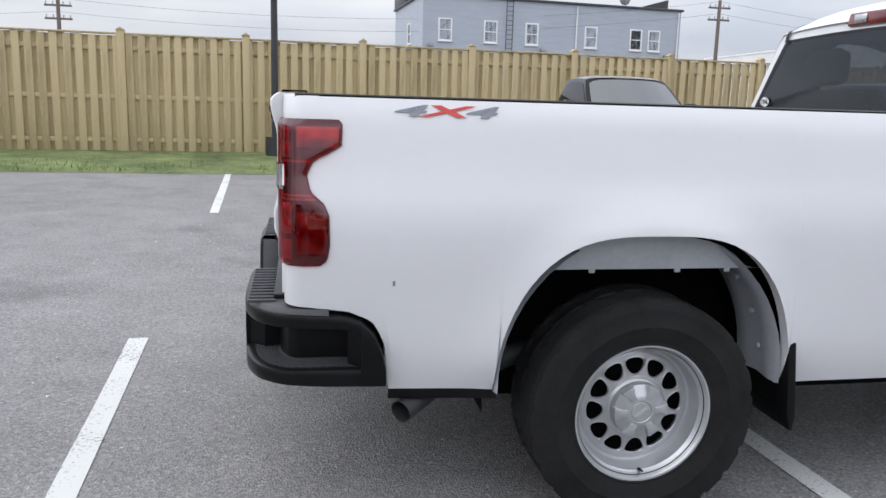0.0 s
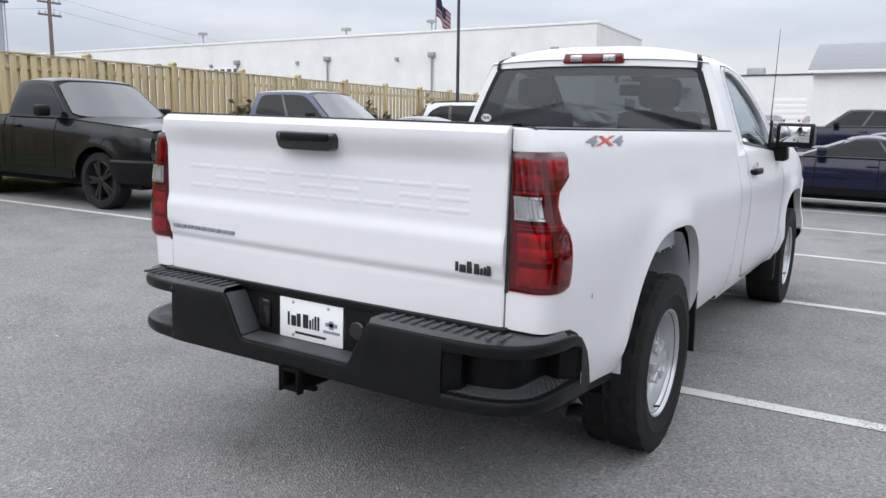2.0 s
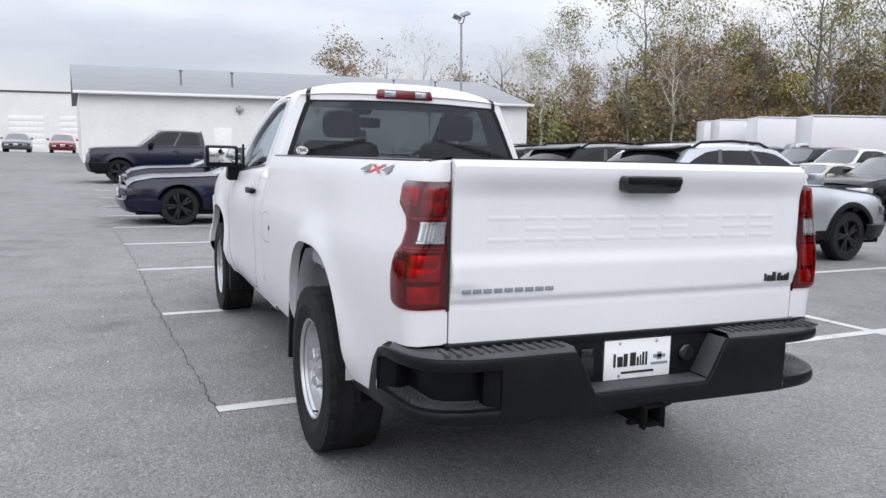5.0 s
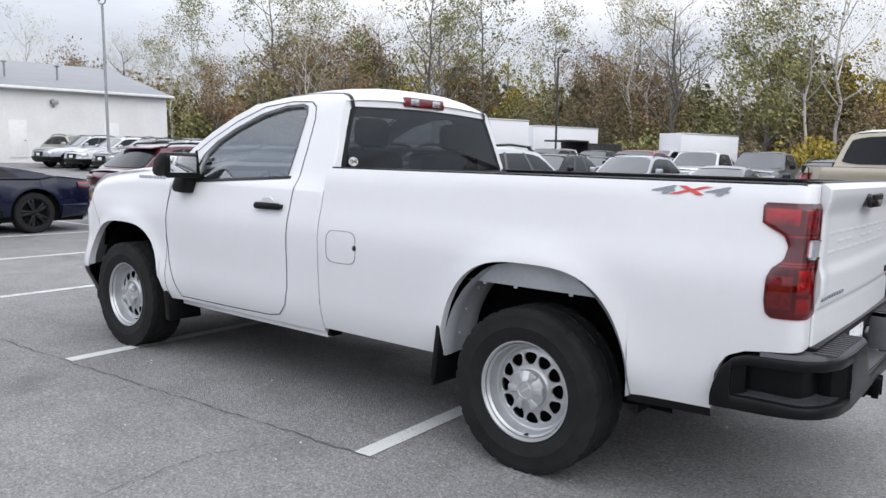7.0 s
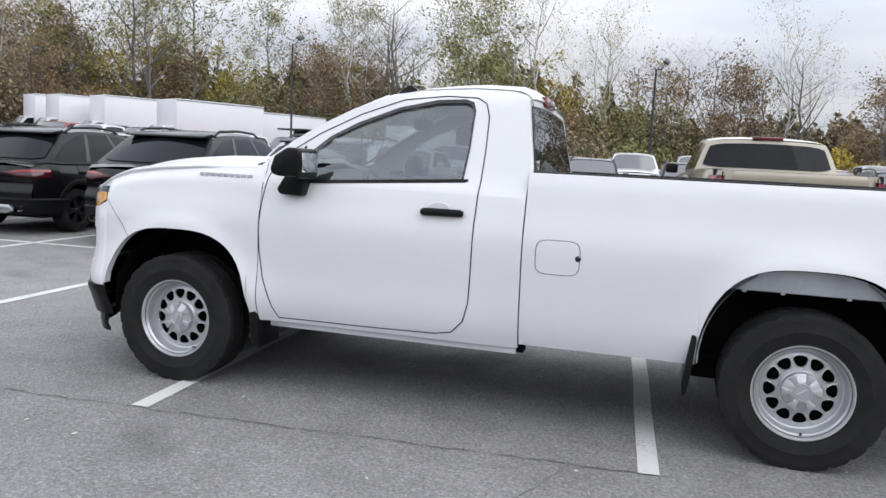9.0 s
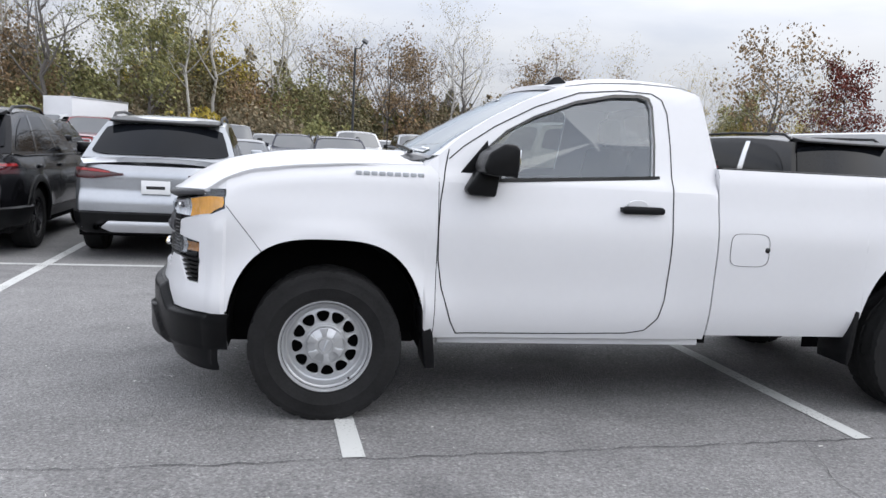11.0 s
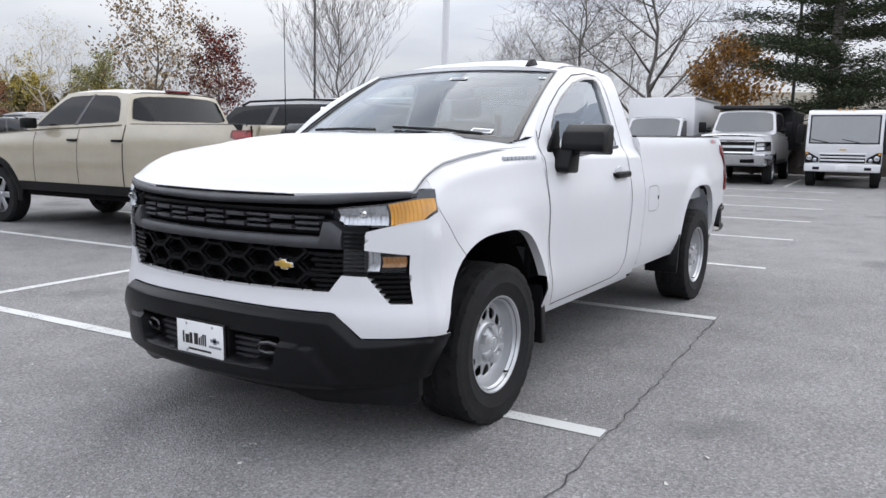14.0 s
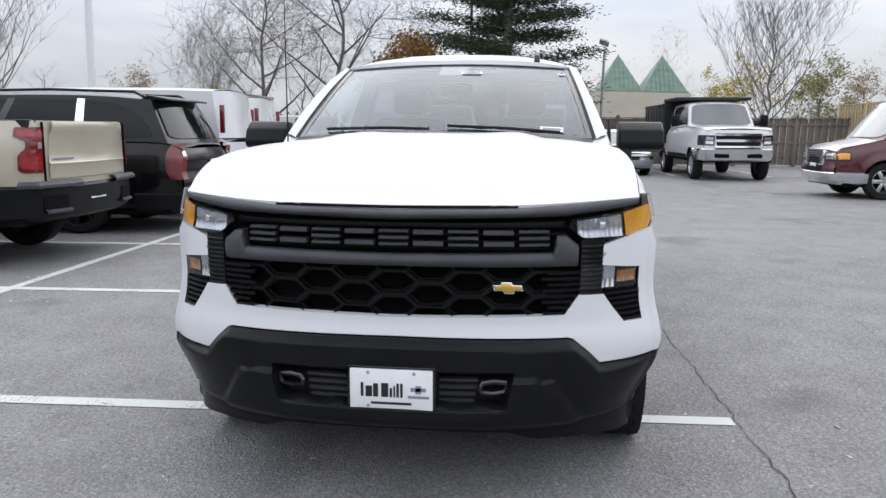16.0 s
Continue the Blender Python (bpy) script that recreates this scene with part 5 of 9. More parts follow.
    box(b, 1.88, 1.895, -.155, .155, .5, .65, .004)
    part("number_plate", b, PLATE_WHITE, t)
    b = bmesh.new()
    box(b, -4.0, 1.2, -.45, .45, .45, .85)
    part("underbody", b, UNDER, t)
    box_body(t, -4.2, -.1, 1.05, .95, 2.3, PAINTS["dump"], "stake_bed", 8)
    add_wheels(t, (1.0, -2.7), .97, .39, .25, "six")
    return t


# ---- the white pickup truck ----
# x forward from the rear axle, y to its left, z up from the ground.
TRUCK = thing("pickup_truck", SLOPE, "white regular cab work pickup truck with black bumpers", "pickup truck")
REAR_X, FRONT_X, HUB_Z = 0.0, 3.54, 0.387


def smoothed(table, n=240, width=9):
    xs = np.linspace(table[0][0], table[-1][0], n)
    v = np.interp(xs, [a for a, _ in table], [b for _, b in table])
    pad = np.concatenate([np.full(width, v[0]), v, np.full(width, v[-1])])
    k = np.hanning(2 * width + 1)
    return xs, np.convolve(pad, k / k.sum(), 'valid')


SIDE_X, SIDE_V = smoothed([(.36, .875), (.42, .905), (.50, .938), (.60, .960), (.75, .972), (.90, .983), (1.0, .985), (1.08, .974), (1.16, .955), (1.26, .937), (1.33, .925), (1.37, .912), (1.42, .88)], width=6)
CAB_X, CAB_V = smoothed([(1.20, .947), (1.27, .930), (1.32, .890), (1.36, .878), (1.55, .812), (1.757, .735), (1.80, .708), (1.83, .67)], width=5)


def arch_r(x, z, cx, w, h, zc=.46):
    return math.hypot((x - cx) / w, max(0, z - zc) / h)


def side_y(x, z):
    y = float(np.interp(z, SIDE_X, SIDE_V))
    y -= .052 * smooth((-.30 - x) / .95) + .010 * smooth((x - 3.75) / .5)
    y += .035 * smooth((x - 2.75) / .4) * smooth((.85 - z) / .3) + .012 * smooth((x - 1.4) / .3) * smooth((.75 - z) / .3)
    for cx, w, h in ((REAR_X, .515, .53), (FRONT_X, .50, .48)):
        r = arch_r(x, z, cx, w, h)
        y += .026 * math.exp(-((r - 1.0) / .17) ** 2) * smooth((z - .40) / .2)
    return y


def cab_y(x, z):
    a, c = side_y(x, z), float(np.interp(z, CAB_X, CAB_V))
    return a + (c - a) * smooth((z - 1.20) / .07)


def arch_top(x, cx, w, h, zc=.46):
    d = abs(x - cx) / w
    return zc + h * math.sqrt(max(0, 1 - d ** 3.1))


def corner(u, z, sg, out=0.0):
    """Along the bedside and round its rear corner; out lifts off the skin."""
    if u >= -1.10:
        return Vector((u, sg * (side_y(u, z) + out), z))
    t, r = -1.10 - u, .065
    y0 = side_y(-1.10, z)
    q = r * math.pi / 2
    if t < q:
        a = t / r
        return Vector((-1.10 - (r + out) * math.sin(a), sg * (y0 - r + (r + out) * math.cos(a)), z))
    return Vector((-1.165 - out, sg * (y0 - r + (.787 - y0 + r) * (t - q) / (.162 - q)), z))


BED_LOW = [(-1.28, .768), (-1.1, .757), (-.97, .742), (-.90, .712), (-.862, .65), (-.845, .55), (-.84, .475), (-.52, .475), (-.505, .47)]


def bed_low(u):
    if u <= -.505:
        return interp(BED_LOW, u)
    if abs(u) < .508:
        return max(.46, arch_top(u, REAR_X, .515, .53))
    return .455


def fender_low(x):
    if abs(x - FRONT_X) < .499:
        return max(.455, arch_top(x, FRONT_X, .50, .48))
    return .43 if x < FRONT_X else .565


HOOD_Z = [(0, 1.385), (.35, 1.374), (.6, 1.342), (.8, 1.288), (.92, 1.212), (1, 1.122)]
HOOD_SX, HOOD_SV = smoothed(HOOD_Z, width=14)


def hood_point(s, f):
    xf = 4.03 + .37 * (1 - (.93 * abs(f)) ** 2.6) ** .625
    half = .872 + .008 * math.sin(math.pi * s) + .034 * s
    z = float(np.interp(s, HOOD_SX, HOOD_SV)) - .050 * abs(f) ** 3 * (1 - .7 * s ** 3) + .045 * s ** 4 * f * f
    z += .020 * (smooth((.62 - abs(f)) / .14) - smooth((.40 - abs(f)) / .2) * .4) * smooth((1 - s) / .3)
    return Vector((3.06 + (xf - 3.06) * s, half * f, z))


def hood_edge(x):
    s = min(1, max(0, (x - 3.06) / (4.153 - 3.06)))
    return hood_point(s, 1).z - .006


FRONT_0 = 4.05


def front(f, z, dx=0.0):
    g = max(0, 1 - abs(f) ** 2.6) ** .625
    return Vector((FRONT_0 + .37 * g + dx * (.35 + .65 * g), f * (side_y(FRONT_0, z) + (.012 if abs(f) > .98 and dx > .01 else 0)), z))


def cosx(a, b, n):
    return [a + (b - a) * (1 - math.cos(math.pi * k / n)) / 2 for k in range(n + 1)]


def build_bedside(sg):
    us = lin(-1.262, -1.10, 8)[:-1] + lin(-1.10, -.84, 14)[:-1] + lin(-.84, -.508, 6)[:-1] + cosx(-.508, .508, 36) + lin(.512, 1.422, 14)
    b = bmesh.new()
    sheet(b, us, bed_low, lambda u: 1.388, 22, lambda u, z: corner(u, z, sg))
    # rolled lip round the wheel opening and the edge towards the cab
    arch = [u for u in us if abs(u) <= .509]
    grid(b, [[corner(u, bed_low(u), sg) + Vector((0, -sg * d, e)) for d, e in ((0, 0), (.02, .003), (.045, .004))] for u in arch])
    grid(b, [[Vector((1.422, sg * (side_y(1.422, z) - d), z)) for d in (0, .05)] for z in lin(.455, 1.388, 14)])
    grid(b, [[corner(u, bed_low(u), sg) + Vector((0, -sg * d, 0)) for d in (0, .04)] for u in us if u < -.5])
    grid(b, [[corner(u, .455, sg) + Vector((0, -sg * d, 0)) for d in (0, .06)] for u in us if u > .51])
    grid(b, [[corner(u, 1.388, sg), corner(u, 1.388, sg) + Vector((.02, -sg * .015, .006)), corner(u, 1.388, sg) + Vector((.075, -sg * .06, .006))] for u in us if u < -1.06])
    part("bedside", b, PAINT_WHITE, TRUCK)
    # bed rail cap
    b = bmesh.new()
    grid(b, [[Vector((x, sg * (side_y(x, 1.38) + dy), z)) for dy, z in ((-.010, 1.386), (-.010, 1.393), (-.016, 1.397), (-.080, 1.397), (-.088, 1.39), (-.088, 1.30))] for x in lin(-1.13, 1.40, 20)])
    part("bed_rail_cap", b, PLASTIC, TRUCK)
    # tail lamp
    def lamp_front(z):
        return interp([(.885, -1.06), (.905, -1.035), (.95, -1.028), (1.04, -1.030), (1.075, -1.045), (1.11, -1.085), (1.16, -1.095), (1.20, -1.075), (1.225, -1.025), (1.245, -.992), (1.31, -.990), (1.325, -1.005)], z)
    def lamp_sheet(b, z0, z1, u0, u1, out, nz=10, nu=8):
        """A patch inside the lamp; u0 and u1 may run to the lamp's own front edge."""
        grid(b, [[corner(u0 + (min(u1, lamp_front(z) - .010) - u0) * k / nu, z, sg, out(k / nu, (z - z0) / (z1 - z0))) for k in range(nu + 1)] for z in lin(z0, z1, nz)])
    b = bmesh.new()
    grid(b, [[corner(-1.258 + (lamp_front(z) + 1.258) * k / 14, z, sg, .0025) for k in range(15)] for z in lin(.888, 1.322, 34)])
    lamp = part("tail_light", b, RED_LENS, TRUCK, "red tail lamp with a clear reversing lamp")
    wave = lambda n, d: (lambda k, h: .005 + d * abs(math.sin(h * n * math.pi)) * (4 * k * (1 - k)) ** .3)
    for nm, z0, z1, u0, u1, n, mm in (("brake_cell", 1.238, 1.300, -1.125, -.90, 1, RED_REFLECTOR), ("bulb_cell", 1.208, 1.300, -1.238, -1.140, 2, RED_DULL), ("turn_cell", .985, 1.075, -1.238, -1.140, 2, RED_REFLECTOR), ("side_cell", .925, 1.050, -1.125, -.90, 1, RED_DULL), ("tail_cell", .908, .968, -1.238, -1.140, 1, RED_REFLECTOR)):
        c = bmesh.new()
        lamp_sheet(c, z0, z1, u0, u1, wave(n, .004), 24, 10)
        part(nm, c, mm, lamp)
    for z in (1.088, 1.099, 1.198):
        c = bmesh.new()
        lamp_sheet(c, z - .0035, z + .0035, -1.240, -.90, lambda k, h: .009, 2, 10)
        part("lamp_rib", c, RED_REFLECTOR, lamp)
    b = bmesh.new()
    rows = []
    for z in lin(.888, 1.322, 40):
        e = .016 * min(1, (z - .885) / .02, (1.325 - z) / .02) ** .5
        rows.append([corner(-1.258 + (lamp_front(z) + 1.258) * k, z, sg, .001 + e * max(0, 1 - abs(2 * k - 1) ** 12) ** .5) for k in [0, .01, .03, .06] + lin(.1, .9, 10) + [.94, .97, .99, 1]])
    grid(b, rows)
    lens = part("lens", b, LENS_RED, lamp, "clear red outer lens")
    lens.visible_shadow = False
    b = bmesh.new()
    plate = lambda u, z, o: corner(u, z, sg, o)
    grid(b, [[plate(u, z, o) for u, o in ((-1.238, .012), (-1.236, .021), (-1.229, .022), (-1.228, .016))] for z in lin(1.116, 1.188, 5)])
    grid(b, [[plate(u, z, o) for u, o in ((-1.166, .016), (-1.165, .022), (-1.158, .021), (-1.156, .012))] for z in lin(1.126, 1.188, 5)])
    for z0, z1 in ((1.116, 1.123), (1.181, 1.188)):
        grid(b, [[plate(u, z, .0215) for z in (z0, z1)] for u in lin(-1.238, -1.156, 8)])
    part("reverse_bezel", b, CHROME, lamp)
    c = bmesh.new()
    grid(c, [[plate(u, z, .017 + .002 * abs(math.sin(u * 300))) for u in lin(-1.230, -1.163, 28)] for z in (1.120, 1.152, 1.184)])
    part("reverse_lamp", c, CLEAR, lamp)
    c = bmesh.new()
    grid(c, [[corner(u, z, sg, .003) for u in (-1.266, -1.256)] for z in lin(.88, 1.328, 10)])
    part("lamp_gasket", c, GLOSS_BLACK, lamp)
    # wheelhouse
    b = bmesh.new()
    a = [(math.cos(t), math.sin(t)) for t in lin(-.15, math.pi + .15, 24)]
    grid(b, [[Vector((c * .535, sg * y, .46 + s * .55)) for y in (.90, .55)] for c, s in a])
    grid(b, [[Vector((x, sg * .55, z)) for z in (.3, 1.02)] for x in (-.55, .55)])
    part("wheelhouse", b, UNDER, TRUCK)
    b = bmesh.new()
    sheet(b, cosx(-.40, .44, 20), lambda u: .862, lambda u: max(.863, arch_top(u, 0, .50, .52) - .003), 5, lambda u, z: Vector((u, sg * (.902 + .03 * (z - .86) / .12), z)))
    sheet(b, cosx(-.40, .44, 20), lambda u: 0, lambda u: 1, 1, lambda u, k: Vector((u, sg * (.902 - .03 * k), .862 - .006 * k)))
    for x in (-.18, .12, .30):
        box(b, x - .011, x + .011, sg * .896 - .004, sg * .896 + .004, .848, .866, .004)
    part("inner_panel", b, PRIMER, TRUCK, "grey primed inner bed panel")
    for e in (-1, 1):
        b = bmesh.new()
        grid(b, [[Vector((e * .500 * math.cos(t) + .008 * math.sin(y * 40), sg * y, .49 + .515 * math.sin(t))) for y in lin(.956, .68, 6)] for t in lin(-.05, 1.05, 9)])
        for t in (.15, .42, .7):
            bolt = Vector((e * .490 * math.cos(t), sg * .84, .49 + .506 * math.sin(t)))
            tube(b, [bolt + Vector((.006, 0, 0)), bolt - Vector((.006, 0, 0))], .010, 8)
        part("wheelhouse_brace", b, PRIMER, TRUCK)
    b = bmesh.new()
    prism(b, [(.505, .62), (.535, .62), (.565, .36), (.56, .30), (.545, .30), (.53, .36)], 'y', sg * .72, sg * .985, .006)
    part("mud_flap", b, PLASTIC, TRUCK)
    b = bmesh.new()
    grid(b, [[Vector((x, sg * (side_y(x, .48) - d), z)) for d, z in ((.004, .48), (.012, .438), (.06, .43))] for x in lin(-.84, -.49, 6)])
    part("rocker_trim", b, PLASTIC, TRUCK)


def build_tailgate():
    def gx(y, z):
        lip = smooth((z - 1.262) / .10)
        x = -1.170 - .034 * lip + .022 * smooth((z - 1.372) / .024) ** 2
        shelf = smooth((1.085 - z) / .060)
        x -= .012 * shelf * smooth((z - .897) / .03) + .003 * smooth((.90 - z) / .015)
        edge = smooth((abs(y) - .62) / .13)
        x -= .014 * edge * (1 - lip) * smooth((z - .93) / .05)
        return x - .012 * (1 - (y / .8) ** 2) * (1 - lip * .3) + .006 * smooth((abs(y) - .770) / .012) ** 2
    b = bmesh.new()
    zs = sorted(set(lin(.768, 1.396, 64)))
    ys = sorted(set(lin(-.782, .782, 52) + [-.776, -.770, .770, .776]))
    grid(b, [[Vector((gx(y, z), y, z)) for y in ys] for z in zs])
    for y in (-.782, .782):
        grid(b, [[Vector((gx(y, z) + d, y, z)) for d in (0, .05)] for z in zs])
    grid(b, [[Vector((gx(y, 1.396) + d, y, 1.396 + e)) for d, e in ((0, 0), (.02, .004), (.09, .004))] for y in ys])
    grid(b, [[Vector((gx(y, .768) + d, y, .768)) for d in (0, .05)] for y in ys])
    gate = part("tailgate", b, PAINT_WHITE, TRUCK)
    b = bmesh.new()
    grid(b, [[Vector((-1.185 + d, y, z)) for d, z in ((.014, 1.399), (.018, 1.405), (.09, 1.405), (.10, 1.39))] for y in lin(-.78, .78, 12)])
    part("gate_cap", b, PLASTIC, gate)
    # the maker's pressed lettering: plain raised bars
    for k in range(9):
        y, w = .588 - k * .147, .062
        for z0 in (1.114, 1.152, 1.190) if k % 3 else (1.114, 1.190):
            e = bmesh.new()
            h, q = .013, .004
            rows = [(z0, 0), (z0 + q, .0012), (z0 + h, .0012), (z0 + h + q, 0)]
            grid(e, [[Vector((gx(yy, z) - .0003 - hh * m, yy, z)) for yy, m in ((y + w, 0), (y + w - .006, 1), (y - w + .006, 1), (y - w, 0))] for z, hh in rows])
            part("emboss_bar", e, PAINT_WHITE, gate, angle=70)
    # handle: black recessed bezel with a pull
    b = bmesh.new()
    prism(b, [(-.132, 1.352), (.132, 1.352), (.138, 1.335), (.125, 1.298), (.105, 1.288), (-.105, 1.288), (-.125, 1.298), (-.138, 1.335)], 'x', -1.228, -1.17, .006)
    hb = part("gate_handle", b, GLOSS_BLACK, gate)
    b = bmesh.new()
    box(b, -1.234, -1.222, -.11, .11, 1.322, 1.348, .005)
    part("pull", b, PLASTIC, hb)
    # grey nameplate and black dealer lettering as plain bars
    for k in range(9):
        b = bmesh.new()
        y = .728 - k * .0405
        x = gx(y, .948)
        box(b, x - .006, x + .002, y - .016, y + .016, .941, .956, .002)
        part("nameplate_bar", b, DECAL_GREY, gate)
    for y0, y1, z0, z1 in ((-.612, -.622, .932, .962), (-.628, -.650, .930, .955), (-.655, -.672, .930, .968), (-.682, -.700, .930, .964), (-.705, -.713, .930, .952), (-.718, -.724, .930, .958), (-.728, -.742, .930, .964)):
        b = bmesh.new()
        x = gx(y0, .95)
        box(b, x - .005, x + .002, y1, y0, z0, z1, .001)
        part("dealer_bar", b, INK, gate)
    for y in (-.786, .786):
        b = bmesh.new()
        box(b, -1.15, -1.12, y - .003, y + .003, .75, 1.385)
        part("gate_gap", b, UNDER, gate)
    b = bmesh.new()
    box(b, -1.2, -1.06, -.80, .80, .742, .768, .004)
    part("gate_sill", b, PLASTIC, gate)


BUMPER_PLAN = [(-1.294, 0), (-1.298, .30), (-1.300, .60), (-1.288, .76), (-1.25, .86), (-1.18, .922), (-1.08, .950), (-.97, .960), (-.846, .966)]


def bumper_path(n=90):
    """The bumper's outline in plan, from the middle round to its end: place and outward direction."""
    run, pts = [0.0], [Vector(p) for p in BUMPER_PLAN]
    for a, c in zip(pts, pts[1:]):
        run.append(run[-1] + (c - a).length)
    _, xs = smoothed([(r, p.x) for r, p in zip(run, pts)], n + 1, 5)
    _, ys = smoothed([(r, p.y) for r, p in zip(run, pts)], n + 1, 5)
    ys[0] = 0.0
    out = []
    for i in range(n + 1):
        d = Vector((xs[min(n, i + 1)] - xs[max(0, i - 1)], ys[min(n, i + 1)] - ys[max(0, i - 1)])).normalized()
        out.append((Vector((xs[i], ys[i])), Vector((-d.y, d.x))))
    return out


def build_rear_bumper():
    path = bumper_path()
    b = bmesh.new()
    box(b, -1.185, -1.13, -.62, .62, .50, .755, .008)
    bumper = part("rear_bumper", b, PLASTIC, TRUCK, "black moulded rear bumper with corner steps")

    def top_z(p):
        drop = interp([(-1.04, .735), (-.98, .730), (-.93, .712), (-.892, .672), (-.866, .610), (-.846, .520)], p.x) if p.y > .8 else .735
        return min(drop, interp([(0, .572), (.250, .572), (.262, .585), (.335, .728), (.345, .735)], p.y))

    def bottom_z(p):
        return .500 + .006 * smooth((p.y - .6) / .3)

    def strip(sel, lo, hi, sg, material, parent, name, soft=.009, deep=.05):
        """A band of the outer face with softened edges that turn inwards."""
        b = bmesh.new()
        rows = []
        for p, n in sel:
            z0, z1 = lo(p), hi(p)
            e = min(soft, (z1 - z0) * .4)
            rows.append([Vector((p.x + n.x * o, sg * (p.y + n.y * o), z)) for z, o in ((z0, deep), (z0, e), (z0 + e * .3, e * .3), (z0 + e, 0), ((z0 + z1) / 2, -.002), (z1 - e, 0), (z1 - e * .3, e * .3), (z1, e), (z1, deep))])
        grid(b, rows)
        return part(name, b, material, parent)

    # turn every normal towards the truck
    path = [(p, (n if n.dot(Vector((1, 0)) if p.y < .8 else Vector((0, -1))) > 0 else -n)) for p, n in path]
    in_pocket = [q for q in path if q[0].y > .625 and q[0].x < -.925 or (q[0].y > .9 and q[0].x < -.925)]
    first, last = path.index(in_pocket[0]), path.index(in_pocket[-1])
    shelf = lambda p: .556 + .010 * smooth((p.x + 1.22) / .2)
    roof = lambda p: min(top_z(p) - .040, .692)
    for sg in (-1, 1):
        strip(path[:first + 1], bottom_z, top_z, sg, PLASTIC, bumper, "bumper_face")
        strip(path[first:last + 1], bottom_z, shelf, sg, PLASTIC, bumper, "step_lip", .012, .03)
        strip(path[first:last + 1], roof, top_z, sg, PLASTIC, bumper, "pocket_brow", .008, .05)
        strip(path[last:], bottom_z, top_z, sg, PLASTIC, bumper, "bumper_end", .010, .06)
        # bevelled frame round the pocket's mouth
        for k, d in ((first, 1), (last, -1)):
            b = bmesh.new()
            (p, n), (q, m) = path[k], path[k + 3 * d]
            grid(b, [[Vector((p.x, sg * p.y, z)), Vector((p.x + n.x * .014, sg * (p.y + n.y * .014), z)), Vector((q.x + m.x * .06, sg * (q.y + m.y * .06), z)), Vector((q.x + m.x * .11, sg * (q.y + m.y * .11), z))] for z in lin(.545, .700, 5)])
            part("pocket_cheek", b, PLASTIC, bumper)
        b = bmesh.new()
        grid(b, [[Vector((p.x + n.x * .11, sg * (p.y + n.y * .11), z)) for z in (.52, .60, .72)] for p, n in path[first:last + 1]])
        part("pocket_wall", b, PLASTIC, bumper)
        # step tread in paler plastic: its lit look is put into the colour
        b = bmesh.new()
        grid(b, [[Vector((p.x + n.x * o, sg * (p.y + n.y * o), shelf(p) - .006 + .012 * (o > .1))) for o in (.012, .03, .06, .09, .115)] for p, n in path[first:last + 1]])
        tread = part("corner_step", b, PLASTIC_GREY, bumper)
        r = bmesh.new()
        for i, (p, n) in enumerate(path[first + 1:last]):
            for j in range(4):
                o = .030 + j * .021 + (.010 if i % 2 else 0)
                x, y, z = p.x + n.x * o, sg * (p.y + n.y * o), shelf(p) - .006
                box(r, x - .007, x + .007, y - .007, y + .007, z, z + .006)
        tagged(part("grip_studs", r, PLASTIC_GREY, tread), kind="stuff")
        # ribbed pad on top
        b = bmesh.new()
        pad = [q for q in path if q[0].y > .333 and (q[0].y < .8 or q[0].x < -1.02)]
        grid(b, [[Vector((p.x + n.x * o, sg * (p.y + n.y * o), z)) for o, z in ((.006, top_z(p)), (.009, .742), (.018, .751), (.06, .752), (.125, .752))] for p, n in pad])
        top = part("step_pad", b, PLASTIC_GREY, bumper)
        for k in range(12):
            y = .385 + k * .040
            r = bmesh.new()
            box(r, -1.278, -1.192, sg * y - .007, sg * y + .007, .749, .759, .003)
            part("grip_rib", r, PLASTIC_GREY, top)
    # plate recess floor and cheeks, paler than the face to read as lit
    b = bmesh.new()
    prism(b, [(-.262, .580), (-.252, .571), (.252, .571), (.262, .580)], 'x', -1.287, -1.186, .002)
    part("lit_plate_shelf", b, PLASTIC_GREY, bumper)
    for sg in (-1, 1):
        b = bmesh.new()
        prism(b, [(sg * .258, .585), (sg * .336, .733), (sg * .343, .733), (sg * .265, .585)], 'x', -1.284, -1.186, .002)
        part("lit_recess_cheek", b, PLASTIC_GREY, bumper)
    plate_with_bars(bumper, Matrix(((0, 0, -1, -1.185), (-1, 0, 0, 0), (0, 1, 0, .658), (0, 0, 0, 1))))
    b = bmesh.new()
    lathe(b, [(0, 0), (.030, 0), (.034, .004), (.036, .012), (.036, .030)], 18, 'x')
    bmesh.ops.transform(b, matrix=pose(-1.207, -.225, .665), verts=b.verts)
    part("socket_cap", b, GLOSS_BLACK, bumper)
    b = bmesh.new()
    box(b, -1.200, -1.175, .20, .262, .60, .715, .012)
    part("trailer_socket", b, GLOSS_BLACK, bumper)
    # hitch receiver: a square tube
    b = bmesh.new()
    for y0, y1, z0, z1 in ((-.040, -.029, .425, .505), (.029, .040, .425, .505), (-.029, .029, .494, .505), (-.029, .029, .425, .436)):
        box(b, -1.305, -1.02, y0, y1, z0, z1, .003)
    box(b, -1.310, -1.28, -.048, -.038, .418, .512, .003)
    box(b, -1.310, -1.28, .038, .048, .418, .512, .003)
    box(b, -1.26, -1.235, -.078, .078, .422, .440, .006)
    part("hitch_receiver", b, UNDER, TRUCK, "black square hitch receiver tube")


